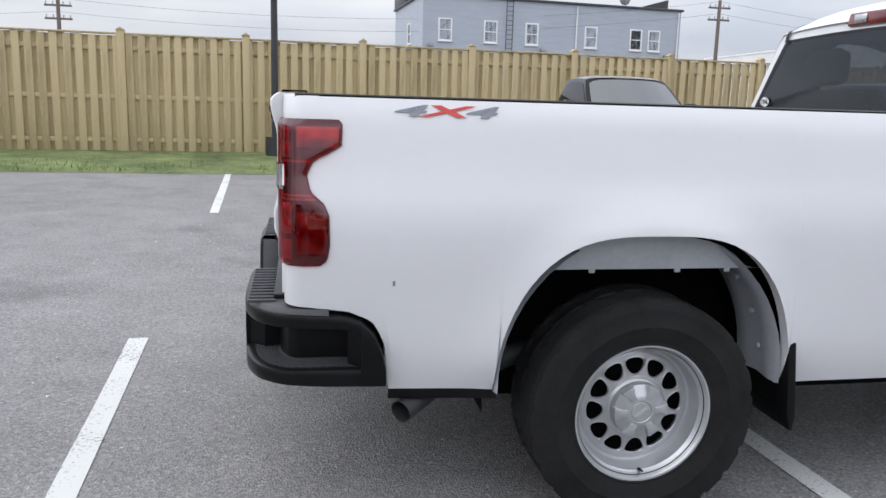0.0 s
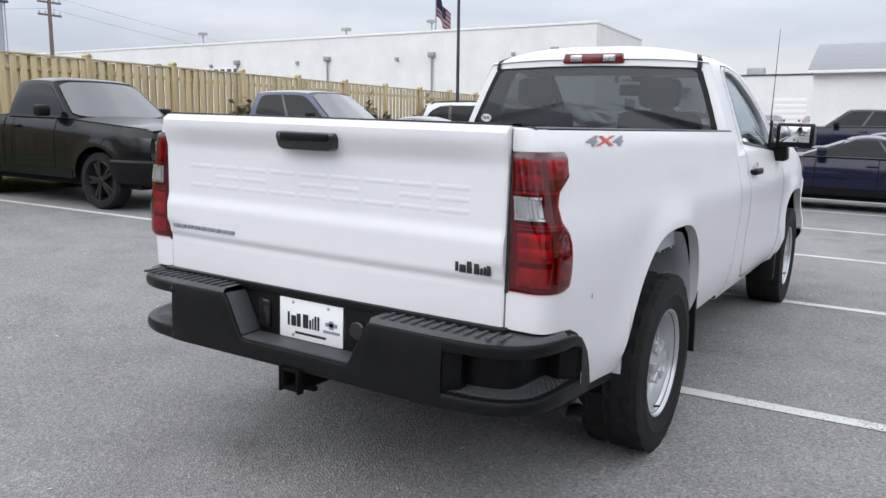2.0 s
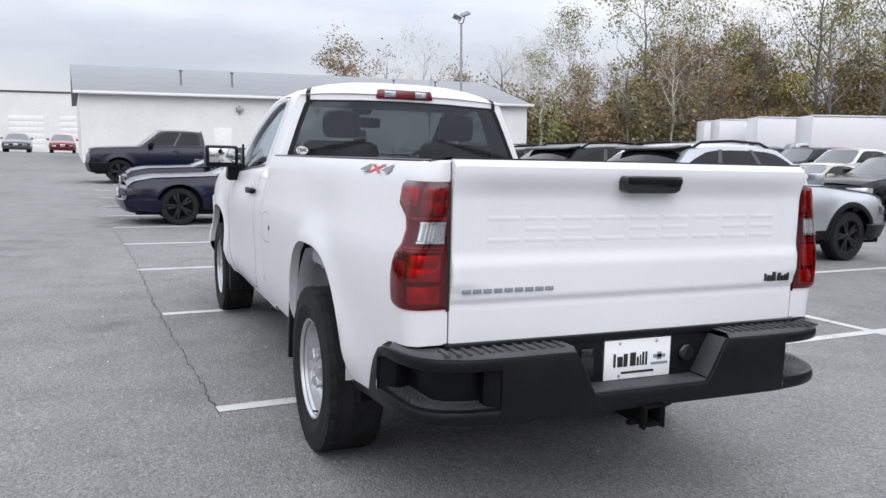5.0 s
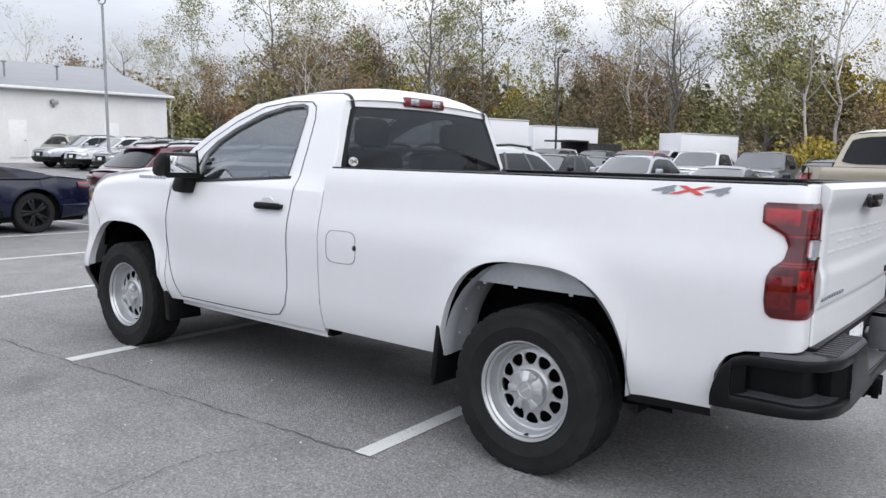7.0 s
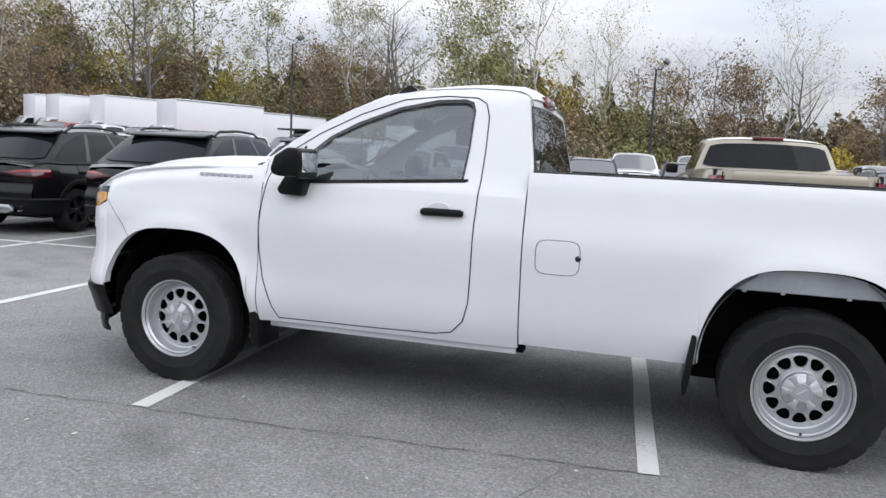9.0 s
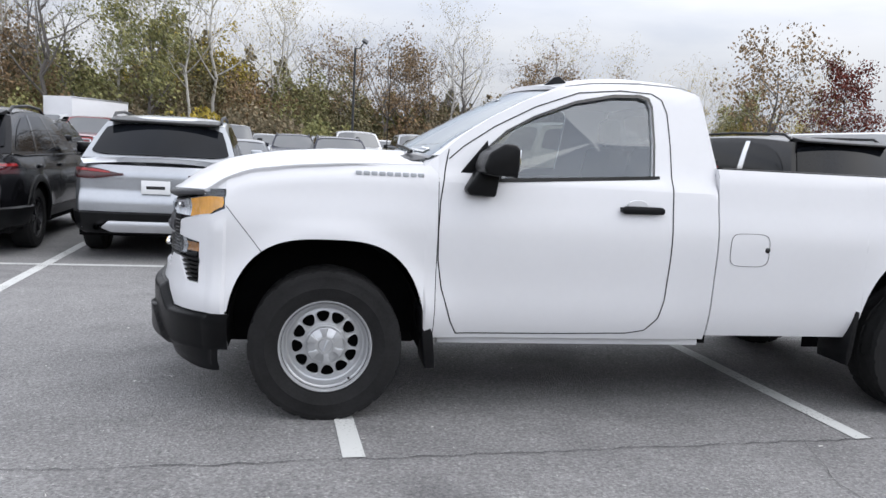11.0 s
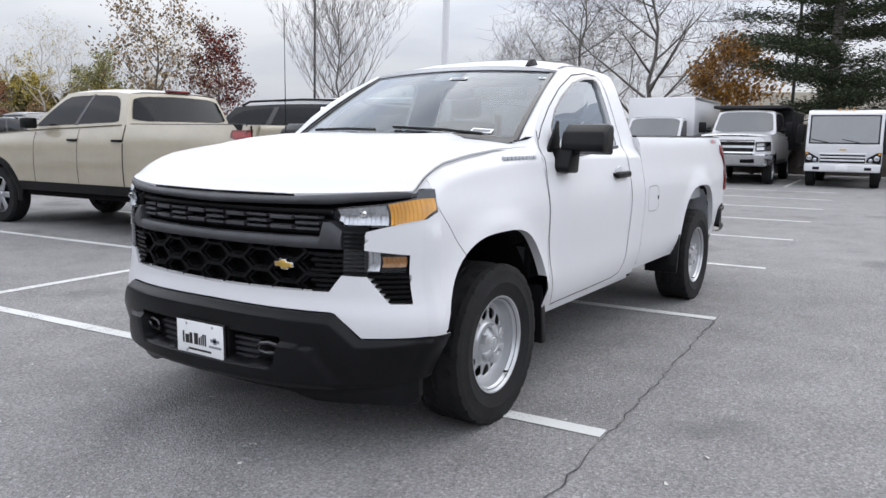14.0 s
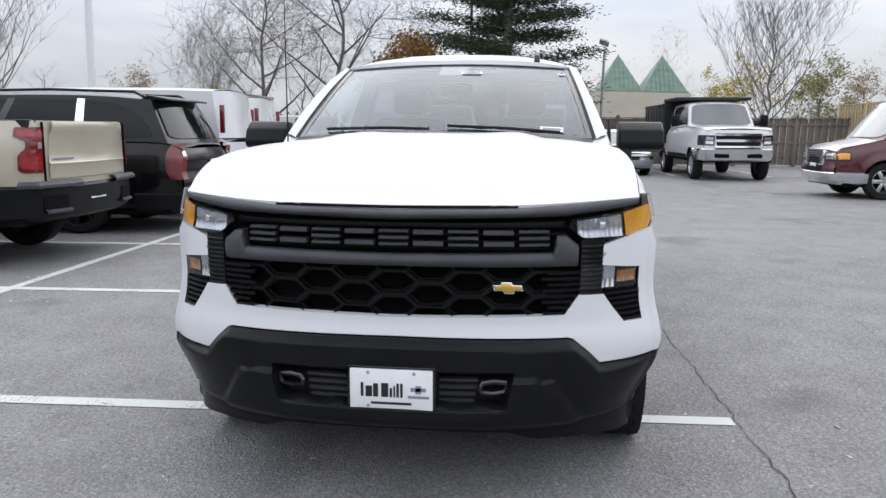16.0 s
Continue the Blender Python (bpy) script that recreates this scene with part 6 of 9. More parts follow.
def plate_with_bars(parent, m):
    """Dealer plate; its lettering as plain bars. Local x to its right, y up, z out."""
    b = bmesh.new()
    box(b, -.162, .162, -.085, .085, -.004, .002, .004)
    bmesh.ops.transform(b, matrix=m, verts=b.verts)
    holder = part("plate_frame", b, GLOSS_BLACK, parent)
    b = bmesh.new()
    box(b, -.1525, .1525, -.076, .076, .002, .006, .003)
    bmesh.ops.transform(b, matrix=m, verts=b.verts)
    pl = part("dealer_plate", b, PLATE_WHITE, holder, "white dealer plate with black bars")
    bars = [(-.112, -.102, -.028, .024, INK), (-.094, -.070, -.028, .012, INK), (-.066, -.048, -.028, .022, INK), (-.036, -.010, -.028, .024, INK), (-.005, .004, -.028, .006, INK), (.009, .015, -.028, .014, INK), (.020, .029, -.028, .024, INK), (.034, .043, -.028, .024, INK),
            (.072, .128, -.004, .010, DECAL_GREY), (.090, .110, -.012, .018, DECAL_GREY), (.062, .140, -.030, -.020, DECAL_GREY), (-.075, .075, -.056, -.047, INK)]
    for x0, x1, y0, y1, mm in bars:
        b = bmesh.new()
        box(b, x0, x1, y0, y1, .006, .0075)
        bmesh.ops.transform(b, matrix=m, verts=b.verts)
        part("plate_bar", b, mm, pl)
    for x, y in ((-.085, .062), (.085, .062), (-.085, -.062)):
        b = bmesh.new()
        lathe(b, [(0, .009), (.006, .008), (.007, .005)], 10, 'z')
        bmesh.ops.transform(b, matrix=m @ pose(x, y, 0), verts=b.verts)
        part("screw", b, ALLOY, pl)


def ring(outer, inner, centre, n, place, b):
    """Faces between two star-shaped outlines, laid on a surface by place(p, q)."""
    def hit(poly, a):
        d = (math.cos(a), math.sin(a))
        best = None
        for (x0, z0), (x1, z1) in zip(poly, poly[1:] + poly[:1]):
            x0, z0, x1, z1 = x0 - centre[0], z0 - centre[1], x1 - centre[0], z1 - centre[1]
            ex, ez = x1 - x0, z1 - z0
            den = d[0] * ez - d[1] * ex
            if abs(den) < 1e-12:
                continue
            t = (x0 * ez - z0 * ex) / den
            s = (x0 * d[1] - z0 * d[0]) / den
            if t > 0 and -1e-9 <= s <= 1 + 1e-9:
                best = t if best is None else min(best, t)
        return (centre[0] + d[0] * best, centre[1] + d[1] * best)
    angles = {2 * math.pi * k / n for k in range(n)}
    for poly in (outer, inner):
        angles |= {math.atan2(z - centre[1], x - centre[0]) % (2 * math.pi) for x, z in poly}
    angles = sorted(angles)
    rows = []
    for a in angles:
        p, q = hit(inner, a), hit(outer, a)
        rows.append([place(p[0] + (q[0] - p[0]) * k / 3, p[1] + (q[1] - p[1]) * k / 3) for k in range(4)])
    vs = grid(b, rows)
    for i in range(3):
        b.faces.new((vs[-1][i], vs[-1][i + 1], vs[0][i + 1], vs[0][i]))
    return [hit(inner, a) for a in angles]


PILLAR = [(2.30, 1.782), (2.50, 1.705), (2.70, 1.600), (2.86, 1.495), (2.985, 1.385)]
CAB_OUT = [(1.43, 1.25), (1.43, 1.40), (1.45, 1.60), (1.468, 1.74), (1.476, 1.788), (1.505, 1.808), (1.58, 1.822), (1.8, 1.830), (2.1, 1.815)] + PILLAR + [(2.985, 1.25), (2.4, 1.25), (1.8, 1.25)]
DOOR_GLASS = [(1.80, 1.325), (1.785, 1.50), (1.783, 1.70), (1.80, 1.745), (1.85, 1.760), (2.0, 1.752), (2.22, 1.705), (2.45, 1.615), (2.60, 1.535), (2.70, 1.45), (2.735, 1.36), (2.735, 1.272), (2.3, 1.297)]


def seam(parent, pts, fn, sg, w=.003, out=.002):
    b = bmesh.new()
    rows = []
    for i, (x, z) in enumerate(pts):
        x0, z0 = pts[max(0, i - 1)]
        x1, z1 = pts[min(len(pts) - 1, i + 1)]
        d = math.hypot(x1 - x0, z1 - z0) or 1
        nx, nz = -(z1 - z0) / d * w, (x1 - x0) / d * w
        rows.append([Vector((x + k * nx, sg * (fn(x + k * nx, z + k * nz) + out), z + k * nz)) for k in (-1, 1)])
    grid(b, rows)
    part("seam", b, UNDER, parent)


def dense(pts, step=.03):
    out = []
    for (a, b), (c, d) in zip(pts, pts[1:]):
        n = max(1, int(math.hypot(c - a, d - b) / step))
        out += [(a + (c - a) * k / n, b + (d - b) * k / n) for k in range(n)]
    return out + [pts[-1]]


def build_cab_side(sg):
    b = bmesh.new()
    sheet(b, lin(1.43, 2.985, 24), lambda x: .43, lambda x: 1.25, 18, lambda x, z: Vector((x, sg * cab_y(x, z), z)))
    grid(b, [[Vector((x, sg * (cab_y(x, .43) - d), .43)) for d in (0, .08)] for x in lin(1.43, 2.985, 24)])
    grid(b, [[Vector((1.43, sg * (cab_y(1.43, z) - d), z)) for d in (0, .06)] for z in lin(.43, 1.40, 14)])
    edge = ring(CAB_OUT, DOOR_GLASS, (2.12, 1.50), 72, lambda x, z: Vector((x, sg * cab_y(x, z), z)), b)
    grid(b, [[Vector((x, sg * (cab_y(x, z) - d), z)) for d in (0, .035)] for x, z in edge + edge[:1]])
    bmesh.ops.remove_doubles(b, verts=b.verts, dist=.0008)
    cab = part("cab_side", b, PAINT_WHITE, TRUCK)
    b = bmesh.new()
    big = [(2.12 + (x - 2.12) * 1.035, 1.50 + (z - 1.50) * 1.07) for x, z in DOOR_GLASS]
    ring(big, DOOR_GLASS, (2.12, 1.50), 60, lambda x, z: Vector((x, sg * (cab_y(x, z) + .003), z)), b)
    part("window_trim", b, GLOSS_BLACK, cab)
    b = bmesh.new()
    c = b.verts.new((2.12, sg * (cab_y(2.12, 1.5) - .02), 1.5))
    ed = [b.verts.new((x, sg * (cab_y(x, z) - .02), z)) for x, z in edge]
    for i in range(len(ed)):
        b.faces.new((c, ed[i], ed[(i + 1) % len(ed)]))
    o = part("door_glass", b, GLASS_CLEAR, cab)
    o.visible_shadow = False
    b = bmesh.new()
    prism(b, [(2.70, 1.272), (2.90, 1.265), (2.735, 1.475)], 'y', sg * .888, sg * .905, .003)
    part("mirror_sail", b, PLASTIC, cab)
    # belt strip
    b = bmesh.new()
    grid(b, [[Vector((x, sg * (cab_y(x, 1.33 - (x - 1.8) * .062 + dz) + .007), 1.325 - (x - 1.8) * .058 + dz)) for dz in (-.012, .006)] for x in lin(1.76, 2.74, 8)])
    part("belt_strip", b, PLASTIC, cab)
    # shut lines
    front_line = [(2.86, .455), (2.895, .52), (2.955, .70), (2.980, .85), (2.985, 1.0), (2.978, 1.15), (2.955, 1.30), (2.93, 1.42)]
    rear_line = [(2.86, .455), (2.3, .458), (1.90, .466), (1.80, .485), (1.735, .555), (1.708, .66), (1.700, .85), (1.697, 1.1), (1.690, 1.30), (1.685, 1.50), (1.690, 1.68), (1.715, 1.755), (1.77, 1.787), (1.95, 1.793), (2.2, 1.765), (2.45, 1.672), (2.68, 1.553), (2.85, 1.440), (2.93, 1.37)]
    seam(cab, dense(front_line), cab_y, sg)
    seam(cab, dense(rear_line), cab_y, sg)
    # handle
    b = bmesh.new()
    y = cab_y(1.88, 1.15)
    prism(b, [(1.755, 1.14), (1.765, 1.128), (1.985, 1.125), (2.0, 1.135), (2.0, 1.155), (1.98, 1.168), (1.775, 1.168), (1.758, 1.16)], 'y', sg * (y + .012), sg * (y + .038), .008)
    for x in (1.775, 1.985):
        box(b, x - .015, x + .015, min(sg * (y - .01), sg * (y + .02)), max(sg * (y - .01), sg * (y + .02)), 1.135, 1.16, .003)
    h = part("door_handle", b, PLASTIC, cab)
    b = bmesh.new()
    lathe(b, [(0, .0), (.055, .0), (.06, -.006)], 20, 'y')
    bmesh.ops.transform(b, matrix=Matrix.Diagonal((1, 1, .5, 1)), verts=b.verts)
    bmesh.ops.translate(b, verts=b.verts, vec=(1.90, sg * (y + .004), 1.172))
    part("handle_cup", b, PAINT_WHITE, h)
    # door mirror
    b = bmesh.new()
    prism(b, [(2.635, 1.285), (2.63, 1.43), (2.65, 1.455), (2.71, 1.458), (2.785, 1.41), (2.81, 1.34), (2.80, 1.31), (2.755, 1.298), (2.66, 1.300)], 'y', sg * .948, sg * 1.192, .032, 3)
    mi = part("door_mirror", b, PLASTIC, TRUCK, "black door mirror housing")
    b = bmesh.new()
    prism(b, [(2.70, 1.185), (2.84, 1.19), (2.86, 1.22), (2.79, 1.33), (2.68, 1.32)], 'y', sg * .89, sg * 1.02, .015)
    part("mirror_arm", b, PLASTIC, mi)
    b = bmesh.new()
    box(b, 2.622, 2.629, min(sg * .975, sg * 1.168), max(sg * .975, sg * 1.168), 1.325, 1.432, .002)
    part("mirror_glass", b, MIRROR, mi)
    # rocker underside and jack point
    b = bmesh.new()
    box(b, 1.44, 2.95, min(sg * .83, sg * .88), max(sg * .83, sg * .88), .385, .424, .01)
    part("rocker", b, PAINT_WHITE, TRUCK)
    b = bmesh.new()
    box(b, 1.400, 1.440, min(sg * .80, sg * .885), max(sg * .80, sg * .885), .40, .50, .004)
    part("cab_gap", b, UNDER, TRUCK)
    # grey filler added in the gap behind the cab, for its soft shade
    b = bmesh.new()
    box(b, 1.4225, 1.4285, min(sg * .80, sg * .88), max(sg * .80, sg * .88), .50, 1.36)
    part("gap_shade_fill", b, PRIMER, TRUCK)


def crown(x):
    return .078 * (.35 + .65 * smooth((x - 1.46) / .10)) * (1 - .40 * smooth((x - 1.92) / .38))


def build_cab_rest():
    b = bmesh.new()
    edge_z = [(1.472, 1.786), (1.505, 1.808), (1.58, 1.822), (1.8, 1.830), (2.1, 1.815), (2.30, 1.782)]
    fs = (-1, -.985, -.95, -.88, -.75, -.5, -.25, 0, .25, .5, .75, .88, .95, .985, 1)
    xs = [1.472, 1.488, 1.505, 1.54, 1.58, 1.68, 1.8, 1.95, 2.1, 2.2, 2.26, 2.30]
    rows = []
    for x in xs:
        z0 = interp(edge_z, x)
        y0 = cab_y(x, z0)
        g = smooth((x - 2.1) / .2)
        rows.append([Vector((x + .085 * g * (1 - f * f), y0 * f, z0 + crown(x) * (1 - abs(f) ** 3.2))) for f in fs])
    grid(b, rows)
    part("roof", b, PAINT_WHITE, TRUCK)
    for sg in (-1, 1):
        b = bmesh.new()
        grid(b, [[Vector((x, sg * (cab_y(x, interp(edge_z, x)) * f), interp(edge_z, x) + crown(x) * (1 - f ** 3.2) + .003)) for f in (.91, .945)] for x in lin(1.475, 2.26, 14)])
        part("roof_ditch", b, PLASTIC, TRUCK)
        b = bmesh.new()
        hook = [[Vector((x, sg * cab_y(x, interp(edge_z, x)) * f, interp(edge_z, x) + crown(x) * (1 - f ** 3.2) + .005)) for f in (.955, .915)] for x in (1.56, 1.53, 1.50, 1.478)]
        hook += [[Vector((1.403 + .177 * (z - 1.40), p.y, z + dz)) for p, dz in zip(hook[-1], (0, .006))] for z in (1.778, 1.760, 1.742)]
        grid(b, hook)
        part("ditch_end", b, PLASTIC, TRUCK)
    # windscreen
    def ws(k, f):
        x = 3.035 - .735 * k + (.125 - .04 * k) * (1 - f * f)
        return Vector((x, (.795 - .125 * k) * f, 1.357 + .425 * k + (.03 - .007 * k) * (1 - f * f) + .018 * math.sin(math.pi * k)))
    b = bmesh.new()
    grid(b, [rows[-1], [ws(.99, f) + Vector((.001, 0, .001)) for f in fs]])
    part("roof_header", b, PAINT_WHITE, TRUCK)
    b = bmesh.new()
    grid(b, [[ws(k, f) for f in lin(-.985, .985, 14)] for k in lin(.02, .97, 10)])
    o = part("windscreen", b, GLASS_SCREEN, TRUCK)
    o.visible_shadow = False
    b = bmesh.new()
    for k0, k1, f0, f1 in ((.0, .04, -1, 1), (.985, 1.0, -1, 1)):
        grid(b, [[ws(k, f) + Vector((.002, 0, .002)) for f in lin(f0, f1, 14)] for k in (k0, k1)])
    for f0, f1 in ((-1, -.965), (.965, 1)):
        grid(b, [[ws(k, f) + Vector((.002, 0, .002)) for f in (f0, f1)] for k in lin(0, 1, 10)])
    grid(b, [[ws(k, f) - Vector((.004, 0, 0)) for f in lin(-.12, .12, 4)] for k in lin(.80, .97, 3)])
    part("windscreen_border", b, GLOSS_BLACK, TRUCK)
    for sg in (-1, 1):
        b = bmesh.new()
        rows = []
        for k in lin(0, 1, 12):
            x = 2.985 - .685 * k
            z = interp(PILLAR, x)
            p, q = ws(k, sg), Vector((x, sg * cab_y(x, z), z))
            rows.append([p, p.lerp(q, .5) + Vector((.008, sg * .008, .012)), q])
        grid(b, rows)
        e = hood_point(0, sg)
        grid(b, [[ws(0, sg * .97), Vector((3.06, sg * .80, e.z)), e + Vector((0, sg * .004, -.008))], [ws(0, sg), Vector((3.0, sg * .85, 1.37)), Vector((2.985, sg * cab_y(2.985, 1.385), 1.385))]])
        grid(b, [[e + Vector((0, sg * .004, -.008)), Vector((2.985, sg * cab_y(2.985, 1.385), 1.385))], [Vector((3.06, sg * (side_y(3.06, 1.25) - .003), 1.25)), Vector((2.985, sg * cab_y(2.985, 1.25), 1.25))]])
        part("pillar", b, PAINT_WHITE, TRUCK)
        b = bmesh.new()
        grid(b, [[r[0] + Vector((.003, 0, .004)), r[0].lerp(r[2], .22) + Vector((.005, 0, .006))] for r in rows])
        part("pillar_seal", b, PLASTIC, TRUCK)
    # cowl and wipers
    b = bmesh.new()
    grid(b, [[ws(.03, f) + Vector((dx, 0, dz)) for dx, dz in ((0, 0), (.05, -.012), (.10, -.02))] for f in lin(-1, 1, 14)])
    part("cowl", b, PLASTIC, TRUCK)
    for y in (-.05, .62):
        b = bmesh.new()
        tube(b, [ws(.02, y / .79) + Vector((.03, 0, .02)), ws(.05, (y - .25) / .79) + Vector((.012, 0, .015)), ws(.07, (y - .58) / .79) + Vector((.010, 0, .012))], .009, 6)
        part("wiper", b, PLASTIC, TRUCK)
    # cab back and rear window
    def bx(z):
        return 1.412 + .062 * max(0, (z - 1.40)) / .35
    out = [(.868, 1.30), (.866, 1.38), (.80, 1.56), (.735, 1.745), (.71, 1.79), (.60, 1.815), (0, 1.84)]
    out = out + [(-y, z) for y, z in out[-2::-1]] + [(0, 1.30)]
    win = [(.815, 1.375), (.812, 1.41), (.735, 1.62), (.688, 1.735), (.655, 1.757), (.3, 1.771), (0, 1.775)]
    win = win + [(-y, z) for y, z in win[-2::-1]] + [(0, 1.372)]
    b = bmesh.new()
    edge = ring(out, win, (0, 1.58), 60, lambda y, z: Vector((bx(z), y, z)), b)
    for sg in (-1, 1):
        low = sorted((z, y) for y, z in out[:5])
        rear = [(1.25, 1.43), (1.40, 1.43), (1.60, 1.45), (1.74, 1.468), (1.79, 1.476)]
        rows = []
        for z in lin(1.30, 1.788, 16):
            p, q = Vector((bx(z), sg * interp(low, z), z)), Vector((interp(rear, z) + .004, sg * (cab_y(1.46, z) + .001), z))
            rows.append([p, Vector((p.x * .7 + q.x * .3 - .001, p.y * .3 + q.y * .7, z)), q])
        grid(b, rows)
    part("cab_back", b, PAINT_WHITE, TRUCK)
    b = bmesh.new()
    small = [(y * .955, 1.58 + (z - 1.58) * .93) for y, z in win]
    ring(win, small, (0, 1.58), 60, lambda y, z: Vector((bx(z) - .004, y, z)), b)
    part("rear_window_frame", b, PLASTIC, TRUCK)
    b = bmesh.new()
    c = b.verts.new((bx(1.58) - .003, 0, 1.58))
    ed = [b.verts.new((bx(z) - .003, y, z)) for y, z in edge]
    for i in range(len(ed)):
        b.faces.new((c, ed[i], ed[(i + 1) % len(ed)]))
    o = part("rear_window", b, GLASS_TINT, TRUCK, "tinted rear cab window")
    o.visible_shadow = False
    b = bmesh.new()
    lathe(b, [(0, .0), (.036, .0)], 24, 'x')
    bmesh.ops.transform(b, matrix=Matrix.Translation((bx(1.415) - .008, .72, 1.428)) @ Matrix.Diagonal((1, 1.1, .75, 1)), verts=b.verts)
    stick = part("sticker", b, PLATE_WHITE, TRUCK, "small white oval window sticker")
    c = bpy.data.curves.new("sticker_text", 'FONT')
    c.body, c.size, c.align_x, c.align_y, c.extrude, c.offset = "TB4L", .030, 'CENTER', 'CENTER', .0003, .0008
    c.materials.append(INK)
    o = new("sticker_text", c)
    o.parent = stick
    o.matrix_basis = Matrix(((0, 0, -1, bx(1.415) - .0088), (-1, 0, 0, .72), (0, 1, 0, 1.428), (0, 0, 0, 1)))
    # high brake lamp
    b = bmesh.new()
    prism(b, [(-.205, 1.800), (-.190, 1.850), (.190, 1.850), (.205, 1.800), (.198, 1.788), (-.198, 1.788)], 'x', 1.466, 1.52, .008)
    br = part("brake_lamp", b, RED_LENS, TRUCK, "red high brake lamp with clear ends")
    for y in (-.11, .11):
        c = bmesh.new()
        box(c, 1.4605, 1.468, y - .040, y + .040, 1.799, 1.840, .002)
        part("cargo_lamp", c, CLEAR, br)
    # aerials
    b = bmesh.new()
    prism(b, [(2.165, 1.800), (2.335, 1.790), (2.325, 1.822), (2.275, 1.866), (2.245, 1.874), (2.215, 1.852)], 'y', .470, .505, .008)
    part("roof_fin", b, PLASTIC, TRUCK)
    b = bmesh.new()
    tube(b, [(3.10, -.83, 1.34), (3.09, -.835, 2.15)], [.004, .0016], 6)
    part("mast_aerial", b, PLASTIC, TRUCK)
    # inside: bench, head rests, dash, wheel
    b = bmesh.new()
    box(b, 1.50, 2.9, -.80, .80, .60, .66)
    box(b, 1.49, 1.50, -.78, .78, .66, 1.38)
    for sg in (-1, 1):
        box(b, 1.50, 2.92, min(sg * .80, sg * .84), max(sg * .80, sg * .84), .6, 1.27, .01)
    part("cabin_trim", b, CLOTH, TRUCK)
    b = bmesh.new()
    box(b, 1.50, 2.30, -.62, .62, 1.762, 1.776, .004)
    part("headliner", b, DECAL_GREY, TRUCK)
    for y in (-.42, .42):
        b = bmesh.new()
        box(b, 1.66, 2.20, y - .27, y + .27, .80, 1.0, .06)
        box(b, 1.55, 1.72, y - .26, y + .26, .95, 1.50, .06, pose(1.63, y, .95, 0, -8, 0) @ pose(-1.63, -y, -.95))
        st = part("seat", b, CLOTH, TRUCK)
        b = bmesh.new()
        box(b, 1.50, 1.60, y - .13, y + .13, 1.52, 1.70, .045)
        part("head_rest", b, CLOTH, st)
    b = bmesh.new()
    prism(b, [(2.62, .8), (2.60, 1.20), (2.66, 1.285), (2.98, 1.335), (3.05, 1.30), (3.02, .8)], 'y', -.80, .80, .02)
    part("dashboard", b, CLOTH, TRUCK)
    b = bmesh.new()
    pts = [Vector((0, .185 * math.cos(t), .185 * math.sin(t))) for t in lin(0, 2 * math.pi, 28)]
    m = pose(2.47, .40, 1.17, 0, 22, 0)
    tube(b, [m @ p for p in pts], .016, 8)
    for p in (6, 14, 22):
        tube(b, [m @ Vector((.03, 0, 0)), m @ pts[p]], .014, 6)
    part("steering_wheel", b, PLASTIC, TRUCK)
    b = bmesh.new()
    box(b, 2.28, 2.36, -.10, .10, 1.62, 1.70, .02)
    part("rear_view_mirror", b, PLASTIC, TRUCK)
    for y0, y1, k0, k1 in ((.05, .17, .80, .84), (.52, .64, .06, .11), (.42, .52, .045, .075), (.62, .66, .85, .87)):
        b = bmesh.new()
        grid(b, [[ws(k, y / (.795 - .125 * k)) + Vector((.004, 0, .004)) for y in (y0, y1)] for k in (k0, k1)])
        s = part("windscreen_sticker", b, PLATE_WHITE, TRUCK)
        b = bmesh.new()
        grid(b, [[ws(k, y / (.795 - .125 * k)) + Vector((.006, 0, .006)) for y in (y0 + .012, y1 - .012)] for k in (k0 + (k1 - k0) * .3, k0 + (k1 - k0) * .7)])
        part("sticker_bar", b, DECAL_GREY, s)


def build_bed():
    b = bmesh.new()
    box(b, -1.12, 1.38, -.80, .80, .84, .87)
    for sg in (-1, 1):
        box(b, -1.12, 1.38, min(sg * .79, sg * .82), max(sg * .79, sg * .82), .86, 1.375, .005)
        box(b, -.45, .45, min(sg * .60, sg * .80), max(sg * .60, sg * .80), .86, 1.08, .05)
    box(b, 1.33, 1.385, -.80, .80, .86, 1.385, .008)
    part("bed_liner", b, PLASTIC, TRUCK, "black lined cargo bed")


